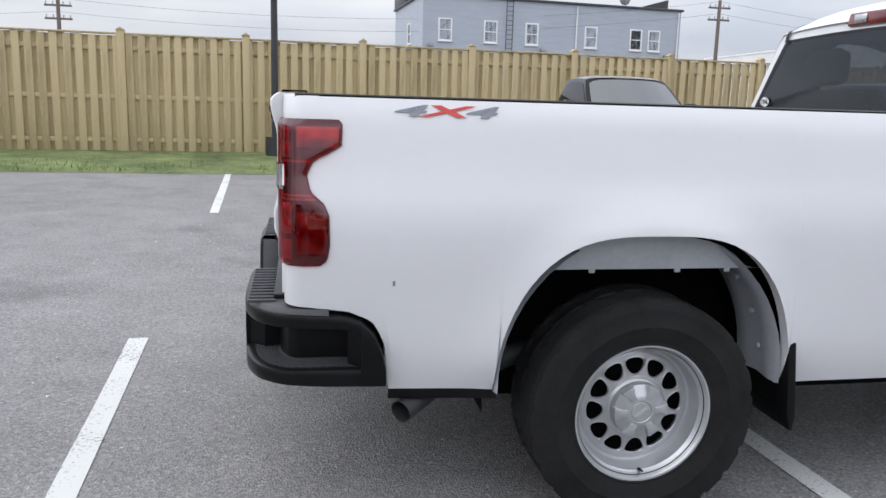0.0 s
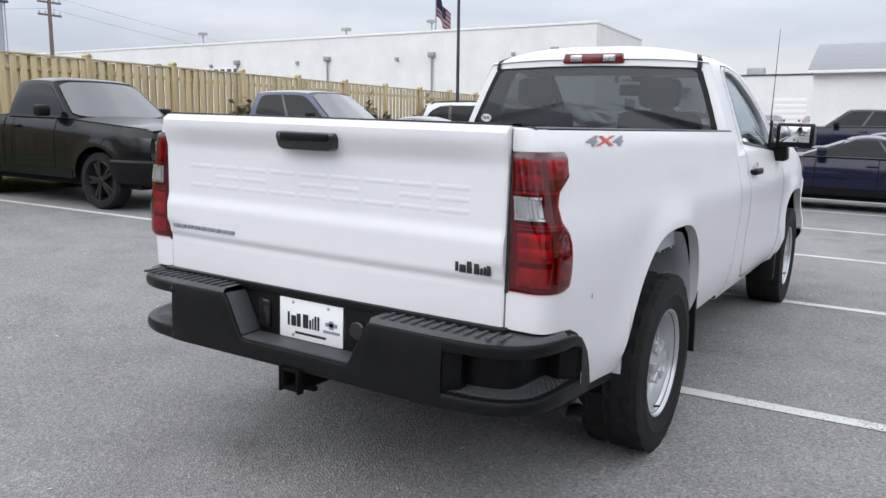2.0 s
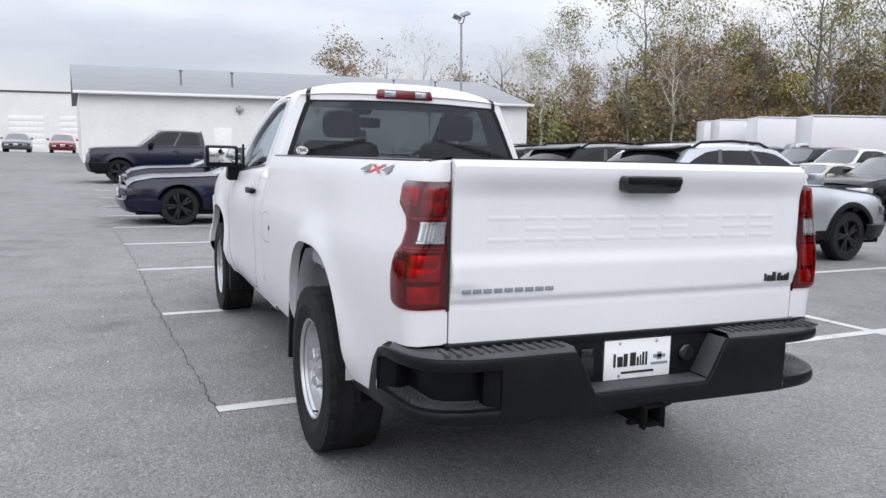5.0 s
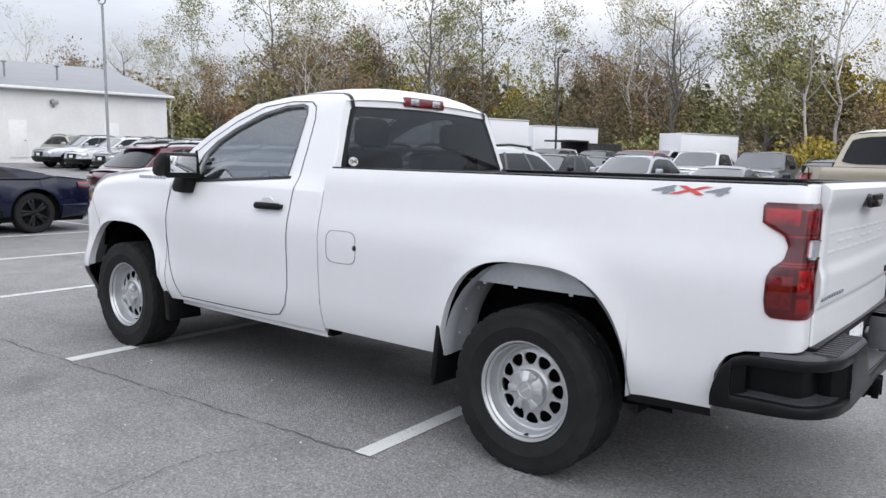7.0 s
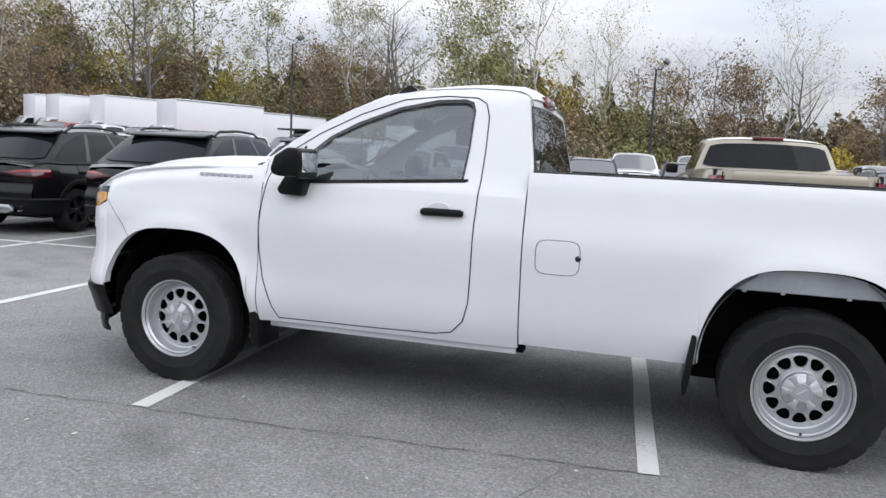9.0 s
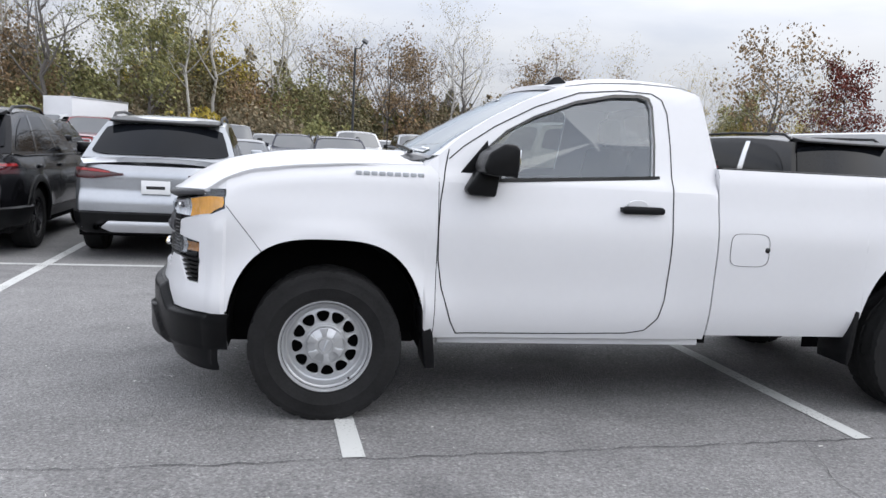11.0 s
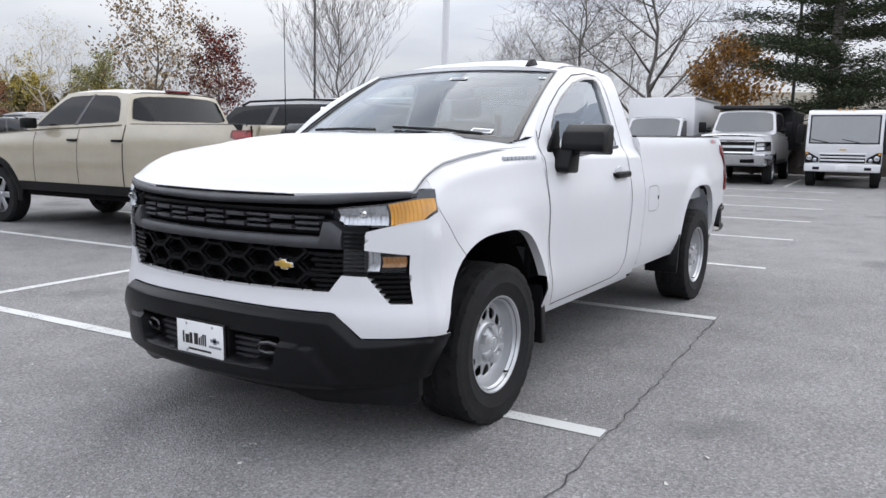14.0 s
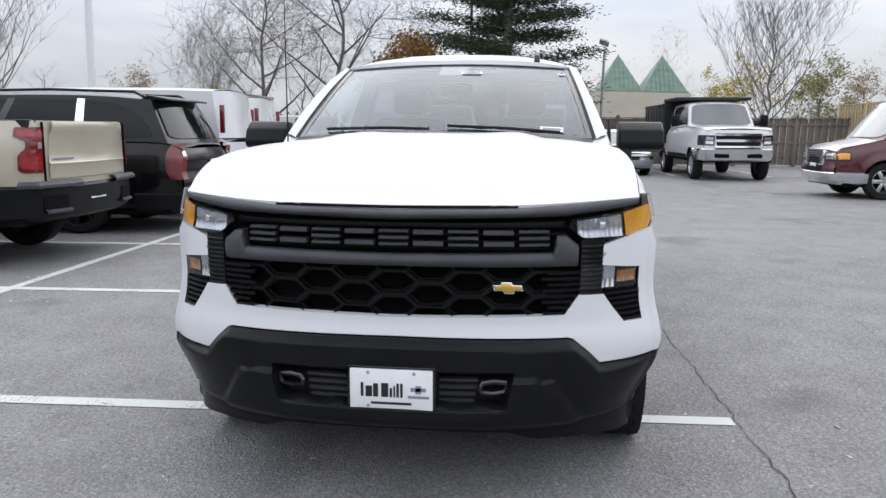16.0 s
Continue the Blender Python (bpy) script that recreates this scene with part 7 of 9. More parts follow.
def build_front_fender(sg):
    b = bmesh.new()
    xs = lin(2.989, 3.05, 4)[:-1] + cosx(3.051, 4.049, 36)
    xs = [x for x in xs if x <= FRONT_0] + [FRONT_0]
    sheet(b, xs, fender_low, hood_edge, 20, lambda x, z: Vector((x, sg * (side_y(x, z) - .040 * smooth((z - hood_edge(x) + .10) / .10) ** 2), z)))
    grid(b, [[Vector((x, sg * (side_y(x, fender_low(x)) - d), fender_low(x) + e)) for d, e in ((0, 0), (.02, .003), (.05, .003))] for x in xs if x > 3.06])
    grid(b, [[Vector((x, sg * (side_y(x, hood_edge(x)) - .040 - d), hood_edge(x) - e)) for d, e in ((0, 0), (.02, .010), (.10, .012))] for x in xs])
    fender = part("front_fender", b, PAINT_WHITE, TRUCK)
    b = bmesh.new()
    a = [(math.cos(t), math.sin(t)) for t in lin(-.2, math.pi + .2, 24)]
    grid(b, [[Vector((FRONT_X + c * .50, sg * y, .455 + s * .49)) for y in (.90, .50)] for c, s in a])
    grid(b, [[Vector((x, sg * .50, z)) for z in (.3, .96)] for x in (FRONT_X - .5, FRONT_X + .5)])
    part("wheelhouse", b, UNDER, TRUCK)
    b = bmesh.new()
    prism(b, [(3.035, .60), (3.06, .60), (3.02, .27), (2.965, .27), (2.985, .45)], 'y', sg * .72, sg * .975, .006)
    part("mud_flap", b, PLASTIC, TRUCK)
    # bar nameplate on the fender
    for k in range(9):
        x = 3.40 - k * .040
        b = bmesh.new()
        y = side_y(x, 1.278) - .012
        box(b, x - .015, x + .015, min(sg * (y - .006), sg * (y + .012)), max(sg * (y - .006), sg * (y + .012)), 1.268, 1.288, .003)
        part("nameplate_bar", b, PRIMER, fender)
    # joint between the fender and the front fascia
    xe = FRONT_X + .33
    ze = arch_top(xe, FRONT_X, .50, .48)
    b = bmesh.new()
    tube(b, [(x, sg * (side_y(x, z) - .0004), z) for x, z in [(FRONT_0 - .004 + (xe - FRONT_0 + .004) * k / 10, 1.088 + (ze - 1.088) * k / 10) for k in range(11)]], .0016, 6)
    part("fascia_joint", b, UNDER, fender)


def build_hood():
    b = bmesh.new()
    fs = [-1, -.97, -.9, -.8, -.7, -.62, -.55, -.48, -.4, -.25, 0, .25, .4, .48, .55, .62, .7, .8, .9, .97, 1]
    ss = [0, .06, .15, .25, .35, .45, .55, .65, .72, .78, .84, .88, .92, .95, .975, 1]
    grid(b, [[hood_point(s, f) for f in fs] for s in ss])
    grid(b, [[hood_point(1, f) + Vector((d, 0, z)) for d, z in ((0, 0), (-.004, -.018), (-.04, -.022))] for f in fs])
    grid(b, [[hood_point(0, f) + Vector((0, 0, z)) for z in (0, -.03)] for f in fs])
    for f in (-1, 1):
        grid(b, [[hood_point(s, f) + Vector((0, 0, z)) for z in (0, -.03)] for s in ss])
    part("hood", b, PAINT_WHITE, TRUCK)
    for sg in (-1, 1):
        b = bmesh.new()
        grid(b, [[hood_point(s, sg) + Vector((0, sg * d, -.010)) for d in (-.004, .005)] for s in ss])
        part("hood_gap", b, UNDER, TRUCK)


def front_sheet(name, fs, lo, hi, nv, dx, material, parent, depth=.03, label=""):
    b = bmesh.new()
    sheet(b, fs, lo, hi, nv, lambda f, z: front(f, z, dx(f, z)))
    for e in (lo, hi):
        grid(b, [[front(f, e(f), dx(f, e(f))), front(f, e(f), dx(f, e(f))) - Vector((depth, 0, 0))] for f in fs])
    for f in (fs[0], fs[-1]):
        grid(b, [[front(f, z, dx(f, z)) - Vector((d, 0, 0)) for d in (0, depth)] for z in lin(lo(f), hi(f), nv)])
    bmesh.ops.remove_doubles(b, verts=b.verts, dist=.0005)
    return part(name, b, material, parent, label)


def both(a, b, n):
    return lin(a, b, n), [-v for v in lin(b, a, n)]


def build_front():
    full = sorted(set(lin(-1, 1, 84) + [e * v for e in (-1, 1) for v in (.985, .97, .64, .66, .70, .795, .862, .937)]))
    hi_w = lambda f: interp([(0, .728), (.64, .737), (.70, .810), (.795, .806), (.862, .694), (.937, .692)], abs(f))
    hi_b0 = [(0, .655), (.655, .651), (.76, .547), (1, .550)]
    lo_w = lambda f: interp([(f_, z_ + .005) for f_, z_ in hi_b0], abs(f))
    skin = lambda f, z: .03 - .02 * smooth((z - .62) / .1) + .01 * math.sin(max(0, min(1, (z - .6) / .4)) * math.pi)
    b = bmesh.new()
    on = lambda f, z: front(f, z, skin(f, z))
    sheet(b, [f for f in full if abs(f) <= .937], lo_w, hi_w, 10, on)
    wedge_lo = lambda f: interp([(.785, .917), (.937, .897)], abs(f))
    wedge_hi = lambda f: interp([(.785, .990), (.80, .996), (.937, 1.034), (.985, 1.044), (1, 1.070)], abs(f))
    for sg in (-1, 1):
        fs = sorted(sg * v for v in lin(.785, .937, 8))
        sheet(b, fs, wedge_lo, wedge_hi, 6, on)
        rows = []
        for v in lin(.937, 1, 7):
            zs = [lo_w(v), .692, .897, wedge_hi(v)]
            zl = lin(zs[0], zs[1], 10)[:-1] + lin(zs[1], zs[2], 6)[:-1] + lin(zs[2], zs[3], 6)
            rows.append([on(sg * v, z) for z in zl])
        rows.append([Vector((4.040, sg * (side_y(4.040, z) + .0006), z)) for z in zl])
        grid(b, rows)
        back_to = lambda p: [p, p - Vector((.02, 0, 0)), p - Vector((.045, 0, 0))]
        grid(b, [back_to(on(f, wedge_lo(f))) for f in fs])
        grid(b, [back_to(on(f, wedge_hi(f))) for f in fs])
        grid(b, [back_to(on(sg * .937, z)) for z in lin(.692, .897, 8)])
        grid(b, [back_to(on(sg * .785, z)) for z in lin(.917, .990, 4)])
    edge_fs = [f for f in full if abs(f) <= .937]
    grid(b, [back_to(on(f, hi_w(f))) for f in edge_fs])
    grid(b, [back_to(on(f, lo_w(f))) for f in full])
    bmesh.ops.remove_doubles(b, verts=b.verts, dist=.0006)
    part("front_fascia", b, PAINT_WHITE, TRUCK)
    # lower bumper
    hi_b = lambda f: interp(hi_b0, abs(f))
    lo_b = lambda f: interp([(0, .322), (.70, .322), (.88, .335), (1, .352)], abs(f))

    def dx_b(f, z):
        a, h = abs(f), hi_b(f)
        d = .085 - .040 * smooth((z - h + .038) / .038) ** 2 - .05 * smooth((.36 - z) / .05)
        edge = interp([(.35, .765), (.51, .600), (.522, .46)], z)
        panel = smooth((edge - a) / .022) * smooth((.522 - z) / .014)
        d += .024 * panel
        d -= .075 * smooth((.455 - a) / .02) * smooth((z - .405) / .02) * smooth((.54 - z) / .014)
        return d
    bumper = front_sheet("front_bumper", full, lo_b, hi_b, 34, dx_b, PLASTIC, TRUCK, .05, "black moulded front bumper")
    for sg in (-1, 1):
        b = bmesh.new()
        grid(b, [[Vector((x, sg * (side_y(x, z) + .006), z)) for z in lin(.355 if x > 4.06 else .40, .550, 5)] for x in lin(4.045, 4.075, 3)])
        part("bumper_end", b, PLASTIC, bumper)
        b = bmesh.new()
        loop = [(.338, .482), (.345, .500), (.385, .506), (.428, .500), (.437, .484), (.428, .466), (.385, .460), (.345, .466), (.338, .482)]
        tube(b, [front(sg * f, z, .062) for f, z in loop], .011, 8)
        part("tow_hook", b, GLOSS_BLACK, bumper)
        for z in (.425, .452, .479, .506):
            b = bmesh.new()
            fs = [v * sg for v in lin(.17, .325, 6)]
            grid(b, [[front(f, z + dz, dx) for f in fs] for dz, dx in ((-.009, .015), (-.007, .045), (.004, .050), (.007, .015))])
            part("bumper_vent", b, PLASTIC_GREY, bumper)
        b = bmesh.new()
        grid(b, [[front(sg * f, z + .006 * math.sin(f * 40), dx) for f in lin(.18, .455, 12)] for z, dx in ((.392, .085), (.402, .105), (.418, .085), (.424, .03))])
        part("hook_tray", b, PLASTIC, bumper)
    front_sheet("air_dam", [f for f in full if abs(f) < .992], lambda f: .285 - .035 * smooth((abs(f) - .45) / .15) - .012 * smooth((abs(f) - .8) / .15), lambda f: lo_b(f) + .012, 6, lambda f, z: .025 - .035 * (1 - abs(f)) - .02 * smooth((.30 - z) / .05), PLASTIC, bumper)
    b = bmesh.new()
    box(b, 4.44, 4.505, -.155, .18, .405, .575, .012)
    part("plate_bracket", b, PLASTIC, bumper)
    plate_with_bars(bumper, Matrix(((0, 0, 1, 4.515), (1, 0, 0, .012), (0, 1, 0, .478), (0, 0, 0, 1))))
    # grille
    back = bmesh.new()
    sheet(back, lin(-.80, .80, 30), lambda f: .69, lambda f: 1.16, 4, lambda f, z: front(f, z, -.09))
    grille = part("grille", back, UNDER, TRUCK, "black grille with stretched hexagon mesh")
    h_lo = lambda f: interp([(0, 1.086), (.65, 1.100), (.92, 1.129), (.962, 1.136)], abs(f))
    h_hi = lambda f: interp([(0, 1.123), (.49, 1.130), (.92, 1.160), (.962, 1.166)], abs(f))
    front_sheet("header_bar", [f for f in full if abs(f) < .962], h_lo, h_hi, 8, lambda f, z: -.012 + .022 * math.sin((z - h_lo(f)) / (h_hi(f) - h_lo(f)) * math.pi) ** .7, PLASTIC_GREY, grille, .05)
    front_sheet("hood_strip", [f for f in full if abs(f) < .50], lambda f: 1.126 + .008 * abs(f), lambda f: 1.137 + .008 * abs(f), 2, lambda f, z: -.020, PLASTIC, grille, .04)
    front_sheet("upper_rail", [f for f in full if abs(f) < .645], lambda f: 1.060 + .012 * f * f, lambda f: 1.074 + .014 * f * f, 3, lambda f, z: -.030, PLASTIC, grille, .03)
    c_hi = lambda f: interp([(0, .958), (.598, .965), (.612, 1.028), (.648, 1.027), (.692, .992)], abs(f))
    front_sheet("centre_bar", sorted(set(lin(-.692, .692, 60) + [e * v for e in (-1, 1) for v in (.598, .612, .648)])), lambda f: .916, c_hi, 8, lambda f, z: -.012 + .028 * math.sin(min(1, max(0, (z - .912) / (c_hi(f) - .906))) * math.pi) ** .6, PLASTIC_GREY, grille, .05)
    for k in range(4):
        z = .976 + k * .027
        b = bmesh.new()
        sheet(b, lin(-.645, .645, 24), lambda f: z - .004, lambda f: z + .004, 1, lambda f, zz: front(f, zz, -.062))
        part("grille_slat", b, PLASTIC, grille)
    # the maker's lettering: nine groups of plain raised bars
    for k in range(9):
        f, w, z0, z1 = -.528 + k * .132, .056, .988, 1.048
        slots = ((.30, .70),) if k % 2 else ((.18, .40), (.60, .82))
        cuts = [0] + [v for a in slots for v in a] + [1]
        for q0, q1 in zip(cuts[::2], cuts[1::2]):
            b = bmesh.new()
            a0, a1 = z0 + (z1 - z0) * q0, z0 + (z1 - z0) * q1
            fs = lin(f - w, f + w, 3)
            grid(b, [[front(q, z, d) for q in fs] for z, d in ((a0, -.06), (a0, -.020), (a0 + .003, -.016), (a1 - .003, -.016), (a1, -.020), (a1, -.06))])
            for q in (f - w, f + w):
                grid(b, [[front(q, z, d) for d in (-.018, -.06)] for z in (a0, a1)])
            part("emboss_bar", b, PLASTIC_GREY, grille)
    # mesh of stretched hexagons, every other row set over by half a cell
    P, hh, c0 = .288, .047, .047
    d0 = P / 2 - c0
    hexa = lambda fc, zc, kx, kz: [(fc + d0 * kx, zc), (fc + c0 * kx, zc + hh * kz), (fc - c0 * kx, zc + hh * kz), (fc - d0 * kx, zc), (fc - c0 * kx, zc - hh * kz), (fc + c0 * kx, zc - hh * kz)]
    clampf = lambda f: max(-.685, min(.685, f))
    for r in range(4):
        zc = .760 + r * hh
        for c in range(-3, 4):
            fc = c * P + (P / 2 if r % 2 else 0)
            if abs(fc) > .66:
                continue
            b = bmesh.new()
            mid = hexa(fc, zc, .93, .86)
            ring(hexa(fc, zc, 1, 1), mid, (fc, zc), 18, lambda f, z: front(clampf(f), z, -.004), b)
            e = ring(mid, hexa(fc, zc, .84, .68), (fc, zc), 18, lambda f, z: front(clampf(f), z, -.004 - .6 * min(.045, .5 * (abs(z - zc) < hh * .78) * .05 + .01)), b)
            grid(b, [[front(clampf(f), z, -.025), front(clampf(f), z, -.075)] for f, z in e + e[:1]])
            part("mesh_cell", b, PLASTIC, grille)
    for sg in (-1, 1):
        for k in range(8):
            z = .742 + k * .0215
            e = .648 + .055 * smooth((z - .735) / .08)
            b = bmesh.new()
            grid(b, [[front(sg * f, z + dz, dx) for f in lin(.560 + .02 * (k % 2), e, 5)] for dz, dx in ((-.008, -.012), (-.006, .004), (.004, .006), (.008, -.012))])
            part("side_slat", b, PLASTIC, grille)
        # black band between the grille and the lamps
        b = bmesh.new()
        zs = lin(.808, 1.014, 48)
        grid(b, [[front(sg * f, z, .010 + (.007 * (math.sin(z * 2 * math.pi / .0175) > 0)) * (z < 1.0) * (f > .715) - (.02 if f in (.697, .792) else 0)) for f in (.697, .702, .716, .74, .765, .786, .792)] for z in zs])
        part("lamp_band", b, PLASTIC, grille)
    b = bmesh.new()
    pts = [(-.052, -.012), (-.018, -.012), (-.014, -.022), (.024, -.022), (.027, -.010), (.058, -.010), (.052, .012), (.018, .012), (.014, .022), (-.024, .022), (-.027, .010), (-.058, .010)]
    p0 = front(.435, .842, .012)
    prism(b, [(p0.y + .85 * a, p0.z + .8 * c) for a, c in pts], 'x', p0.x - .014, p0.x + .008, .003)
    emblem = part("emblem", b, GOLD, grille, "small gold cross-shaped emblem")
    b = bmesh.new()
    prism(b, [(p0.y + .98 * a, p0.z + 1.0 * c) for a, c in pts], 'x', p0.x - .016, p0.x + .003, .002)
    part("emblem_rim", b, CHROME, emblem)
    # lamps
    for sg in (-1, 1):
        def fr(f, z, d):
            return front(sg * f, z, d)

        def flutes(name, f0, f1, lo, hi, d, step, material, parent, label=""):
            """A reflector with upright flutes between two edges."""
            c, n = bmesh.new(), max(6, int((f1 - f0) / step) * 4)
            sheet(c, lin(f0, f1, n), lo, hi, 8, lambda f, z: fr(f, z, d - .010 * abs(math.sin((f - f0) / step * math.pi)) - .012 * math.sin((z - lo(f)) / (hi(f) - lo(f)) * math.pi)))
            return part(name, c, material, parent, label)

        top = lambda f: interp([(.66, 1.068), (.675, 1.089), (.86, 1.108), (.94, 1.124), (.962, 1.132), (.966, 1.164), (1.0, 1.166)], f)
        bot = lambda f: interp([(.66, 1.058), (.715, 1.012), (.85, 1.012), (.92, 1.021), (.97, 1.034), (1.0, 1.075)], f)
        fs = sorted(set(lin(.66, 1.0, 26) + [.675, .715, .962, .966]))
        b = bmesh.new()
        sheet(b, fs, bot, top, 6, lambda f, z: fr(f, z, -.012))
        hl = part("headlight", b, GLOSS_BLACK, TRUCK, "clear headlight with amber corner")
        flutes("reflector", .690, .866, lambda f: max(bot(f) + .004, 1.02), lambda f: top(f) - .008, .010, .017, CLEAR, hl)
        b = bmesh.new()
        q = fr(.785, 1.066, .010)
        lathe(b, [(0, .012), (.012, .010), (.016, 0)], 14, 'x')
        bmesh.ops.translate(b, verts=b.verts, vec=q)
        part("bulb_shield", b, CHROME, hl)
        flutes("indicator", .876, .999, lambda f: bot(f) + .005, lambda f: min(1.128, interp([(.86, 1.103), (.985, 1.130), (1.0, 1.145)], f) + (.012 if f > .97 else 0)), .010, .012, AMBER, hl, "amber indicator")
        b = bmesh.new()
        sheet(b, fs, bot, top, 6, lambda f, z: fr(f, z, .017))
        for e in (bot, top):
            grid(b, [[fr(f, e(f), .017), fr(f, e(f), -.012)] for f in fs])
        lens = part("lens", b, LENS_CLEAR, hl)
        lens.visible_shadow = False
        cap = bmesh.new()

        def cap_point(f, z):
            p = front(sg * f, z, .004)
            he = hood_edge(p.x)
            p.y -= sg * .040 * smooth((z - he + .10) / .10) ** 2
            return p
        cap_lo = lambda f: interp([(.83, 1.150), (.93, 1.163), (1.0, 1.167)], f)
        cap_hi = lambda f: max(cap_lo(f) + .003, hood_edge(front(f, 1.15).x) - .002)
        rim_fs = lin(.83, 1.0, 12)
        sheet(cap, rim_fs, cap_lo, cap_hi, 6, cap_point)
        grid(cap, [[cap_point(f, cap_hi(f)), cap_point(f, cap_hi(f)) + Vector((-.03, -sg * .03, -.004)), cap_point(f, cap_hi(f)) + Vector((-.10, -sg * .12, -.010))] for f in rim_fs])
        part("fender_cap", cap, PAINT_WHITE, TRUCK)
        # lower lamp and the slatted pocket beneath it
        b = bmesh.new()
        p_hi = lambda f: interp([(.70, .924), (.785, .918), (.937, .897)], f)
        p_lo = lambda f: interp([(.70, .810), (.795, .806), (.862, .694), (.937, .692)], f)
        sheet(b, sorted(lin(.70, .937, 18) + [.795, .862]), p_lo, p_hi, 8, lambda f, z: fr(f, z, -.030))
        pk = part("lamp_pocket", b, UNDER, TRUCK)
        lo_l, hi_l = (lambda f: .829), (lambda f: interp([(.71, .921), (.785, .915), (.922, .897)], f))
        flutes("fog_lamp", .714, .836, lo_l, hi_l, .006, .020, CLEAR, pk)
        flutes("marker_lamp", .846, .922, lambda f: .846, lambda f: .890, .006, .016, AMBER_DULL, pk, "dull amber marker lamp")
        b = bmesh.new()
        sheet(b, lin(.708, .926, 14), lambda f: .824, hi_l, 4, lambda f, z: fr(f, z, .016))
        grid(b, [[fr(f, .824, .016), fr(f, .824, -.02)] for f in lin(.708, .926, 14)])
        lens = part("lens", b, LENS_CLEAR, pk)
        lens.visible_shadow = False
        for k in range(6):
            z = .704 + k * .0205
            f0 = .79 + .072 * (.806 - z) / .112 + .004
            b = bmesh.new()
            grid(b, [[fr(f, z + dz, dx) for f in lin(f0, .934, 6)] for dz, dx in ((-.007, -.012), (-.006, .008), (.004, .014), (.007, -.012))])
            part("pocket_slat", b, PLASTIC, pk)


def build_hero_wheel():
    R, segs = .393, 144
    b = bmesh.new()
    rows = []
    side_prof = [(.222, .100), (.236, .116), (.243, .1205), (.248, .1195), (.270, .128), (.300, .1325), (.304, .1345), (.309, .1330), (.335, .1325), (.352, .1290), (.358, .1300), (.366, .1285)]
    tread = [-.1235, -.112, -.092, -.086, -.052, -.046, -.016, -.011, .011, .016, .046, .052, .086, .092, .112, .1235]
    for k in range(segs):
        a = 2 * math.pi * k / segs
        prof = [(r, -t) for r, t in side_prof]
        for j, t in enumerate(tread):
            r = R - 1.9 * max(0, abs(t) - .085) ** 1.9
            if j in (3, 4, 7, 8, 11, 12) and (j + k // 3) % 2 or abs(abs(t) - .049) < .004 and k % 8 < 6:
                r -= .007
            elif abs(t) > .1 and (k + (2 if t > 0 else 0)) % 6 == 0:
                r -= .009
            elif .05 < abs(t) < .1 and (k + 3) % 6 == 0:
                r -= .006
            elif abs(t) < .05 and (k + j) % 8 == 0:
                r -= .006
            prof.append((r, t))
        prof += [(r - (.004 if r > .36 and (k + 2) % 6 == 0 else 0), t) for r, t in side_prof[::-1]]
        rows.append([Vector((r * math.cos(a), t, r * math.sin(a))) for r, t in prof])
    grid(b, rows + [rows[0]])
    bmesh.ops.remove_doubles(b, verts=b.verts, dist=.0002)
    tyre = mesh_ob("tyre", b, RUBBER, angle=32)
    # wheel disc with twelve slots
    b = bmesh.new()
    lathe(b, [(.228, -.11), (.222, -.02), (.205, .018), (.206, .050), (.2125, .066), (.2135, .086), (.222, .094), (.226, .108), (.232, .1165), (.239, .1175), (.2435, .110), (.240, .100)], 72)
    lathe(b, [(.2065, .048), (.202, .036), (.194, .033), (.183, .038)], 72)

    def dish(r):
        return interp([(.06, .066), (.098, .060), (.108, .050), (.142, .046), (.184, .038)], r)
    for k in range(12):
        a0 = 2 * math.pi * k / 12
        m = 24
        ins, outs = [], []
        for i in range(m):
            t = 2 * math.pi * i / m
            c, s = math.cos(t), math.sin(t)
            sc, ss = math.copysign(abs(c) ** .8, c), math.copysign(abs(s) ** .8, s)
            rr = .1435 + .0275 * ss
            ins.append((rr, a0 + .0295 * sc / .1435 * (1 + .24 * ss)))
            q = max(abs(c), abs(s))
            outs.append((.145 + .039 * s / q, a0 + math.pi / 12 * c / q))
        P = lambda r, a, d=0: Vector((r * math.cos(a), dish(r) - d, r * math.sin(a)))
        mixed = lambda p, q, h: (p[0] + (q[0] - p[0]) * h, p[1] + (q[1] - p[1]) * h)
        grid(b, [[P(*ins[i % m], .007), P(*ins[i % m], .002), P(*mixed(ins[i % m], outs[i % m], .18), -.0012), P(*mixed(ins[i % m], outs[i % m], .45)), P(*outs[i % m])] for i in range(m + 1)])
    lathe(b, [(.107, .050), (.100, .060), (.090, .064), (.080, .066)], 72)
    bmesh.ops.remove_doubles(b, verts=b.verts, dist=.0006)
    rim = mesh_ob("steel_rim", b, STEEL)
    b = bmesh.new()
    lathe(b, [(0, .099), (.032, .099), (.035, .096), (.038, .100), (.048, .100), (.058, .095), (.078, .086), (.090, .080), (.096, .066), (.097, .056)], 48)
    cap = mesh_ob("hub_cap", b, STEEL)
    b = bmesh.new()
    prism(b, [(.046, -.013), (.066, -.013), (.090, -.024), (.0945, -.018), (.0945, .018), (.090, .024), (.066, .013), (.046, .013)], 'y', .070, .1015, .004)
    lug = mesh_ob("cap_lug", b, STEEL)
    b = bmesh.new()
    box(b, -.028, .028, .099, .1015, -.006, .006, .001, pose(0, 0, 0, 0, 35, 0))
    badge = mesh_ob("cap_badge", b, PRIMER)
    b = bmesh.new()
    tube(b, [(0, .085, -.213), (0, .112, -.207)], [.006, .004], 8)
    valve = mesh_ob("valve", b, RUBBER)
    b = bmesh.new()
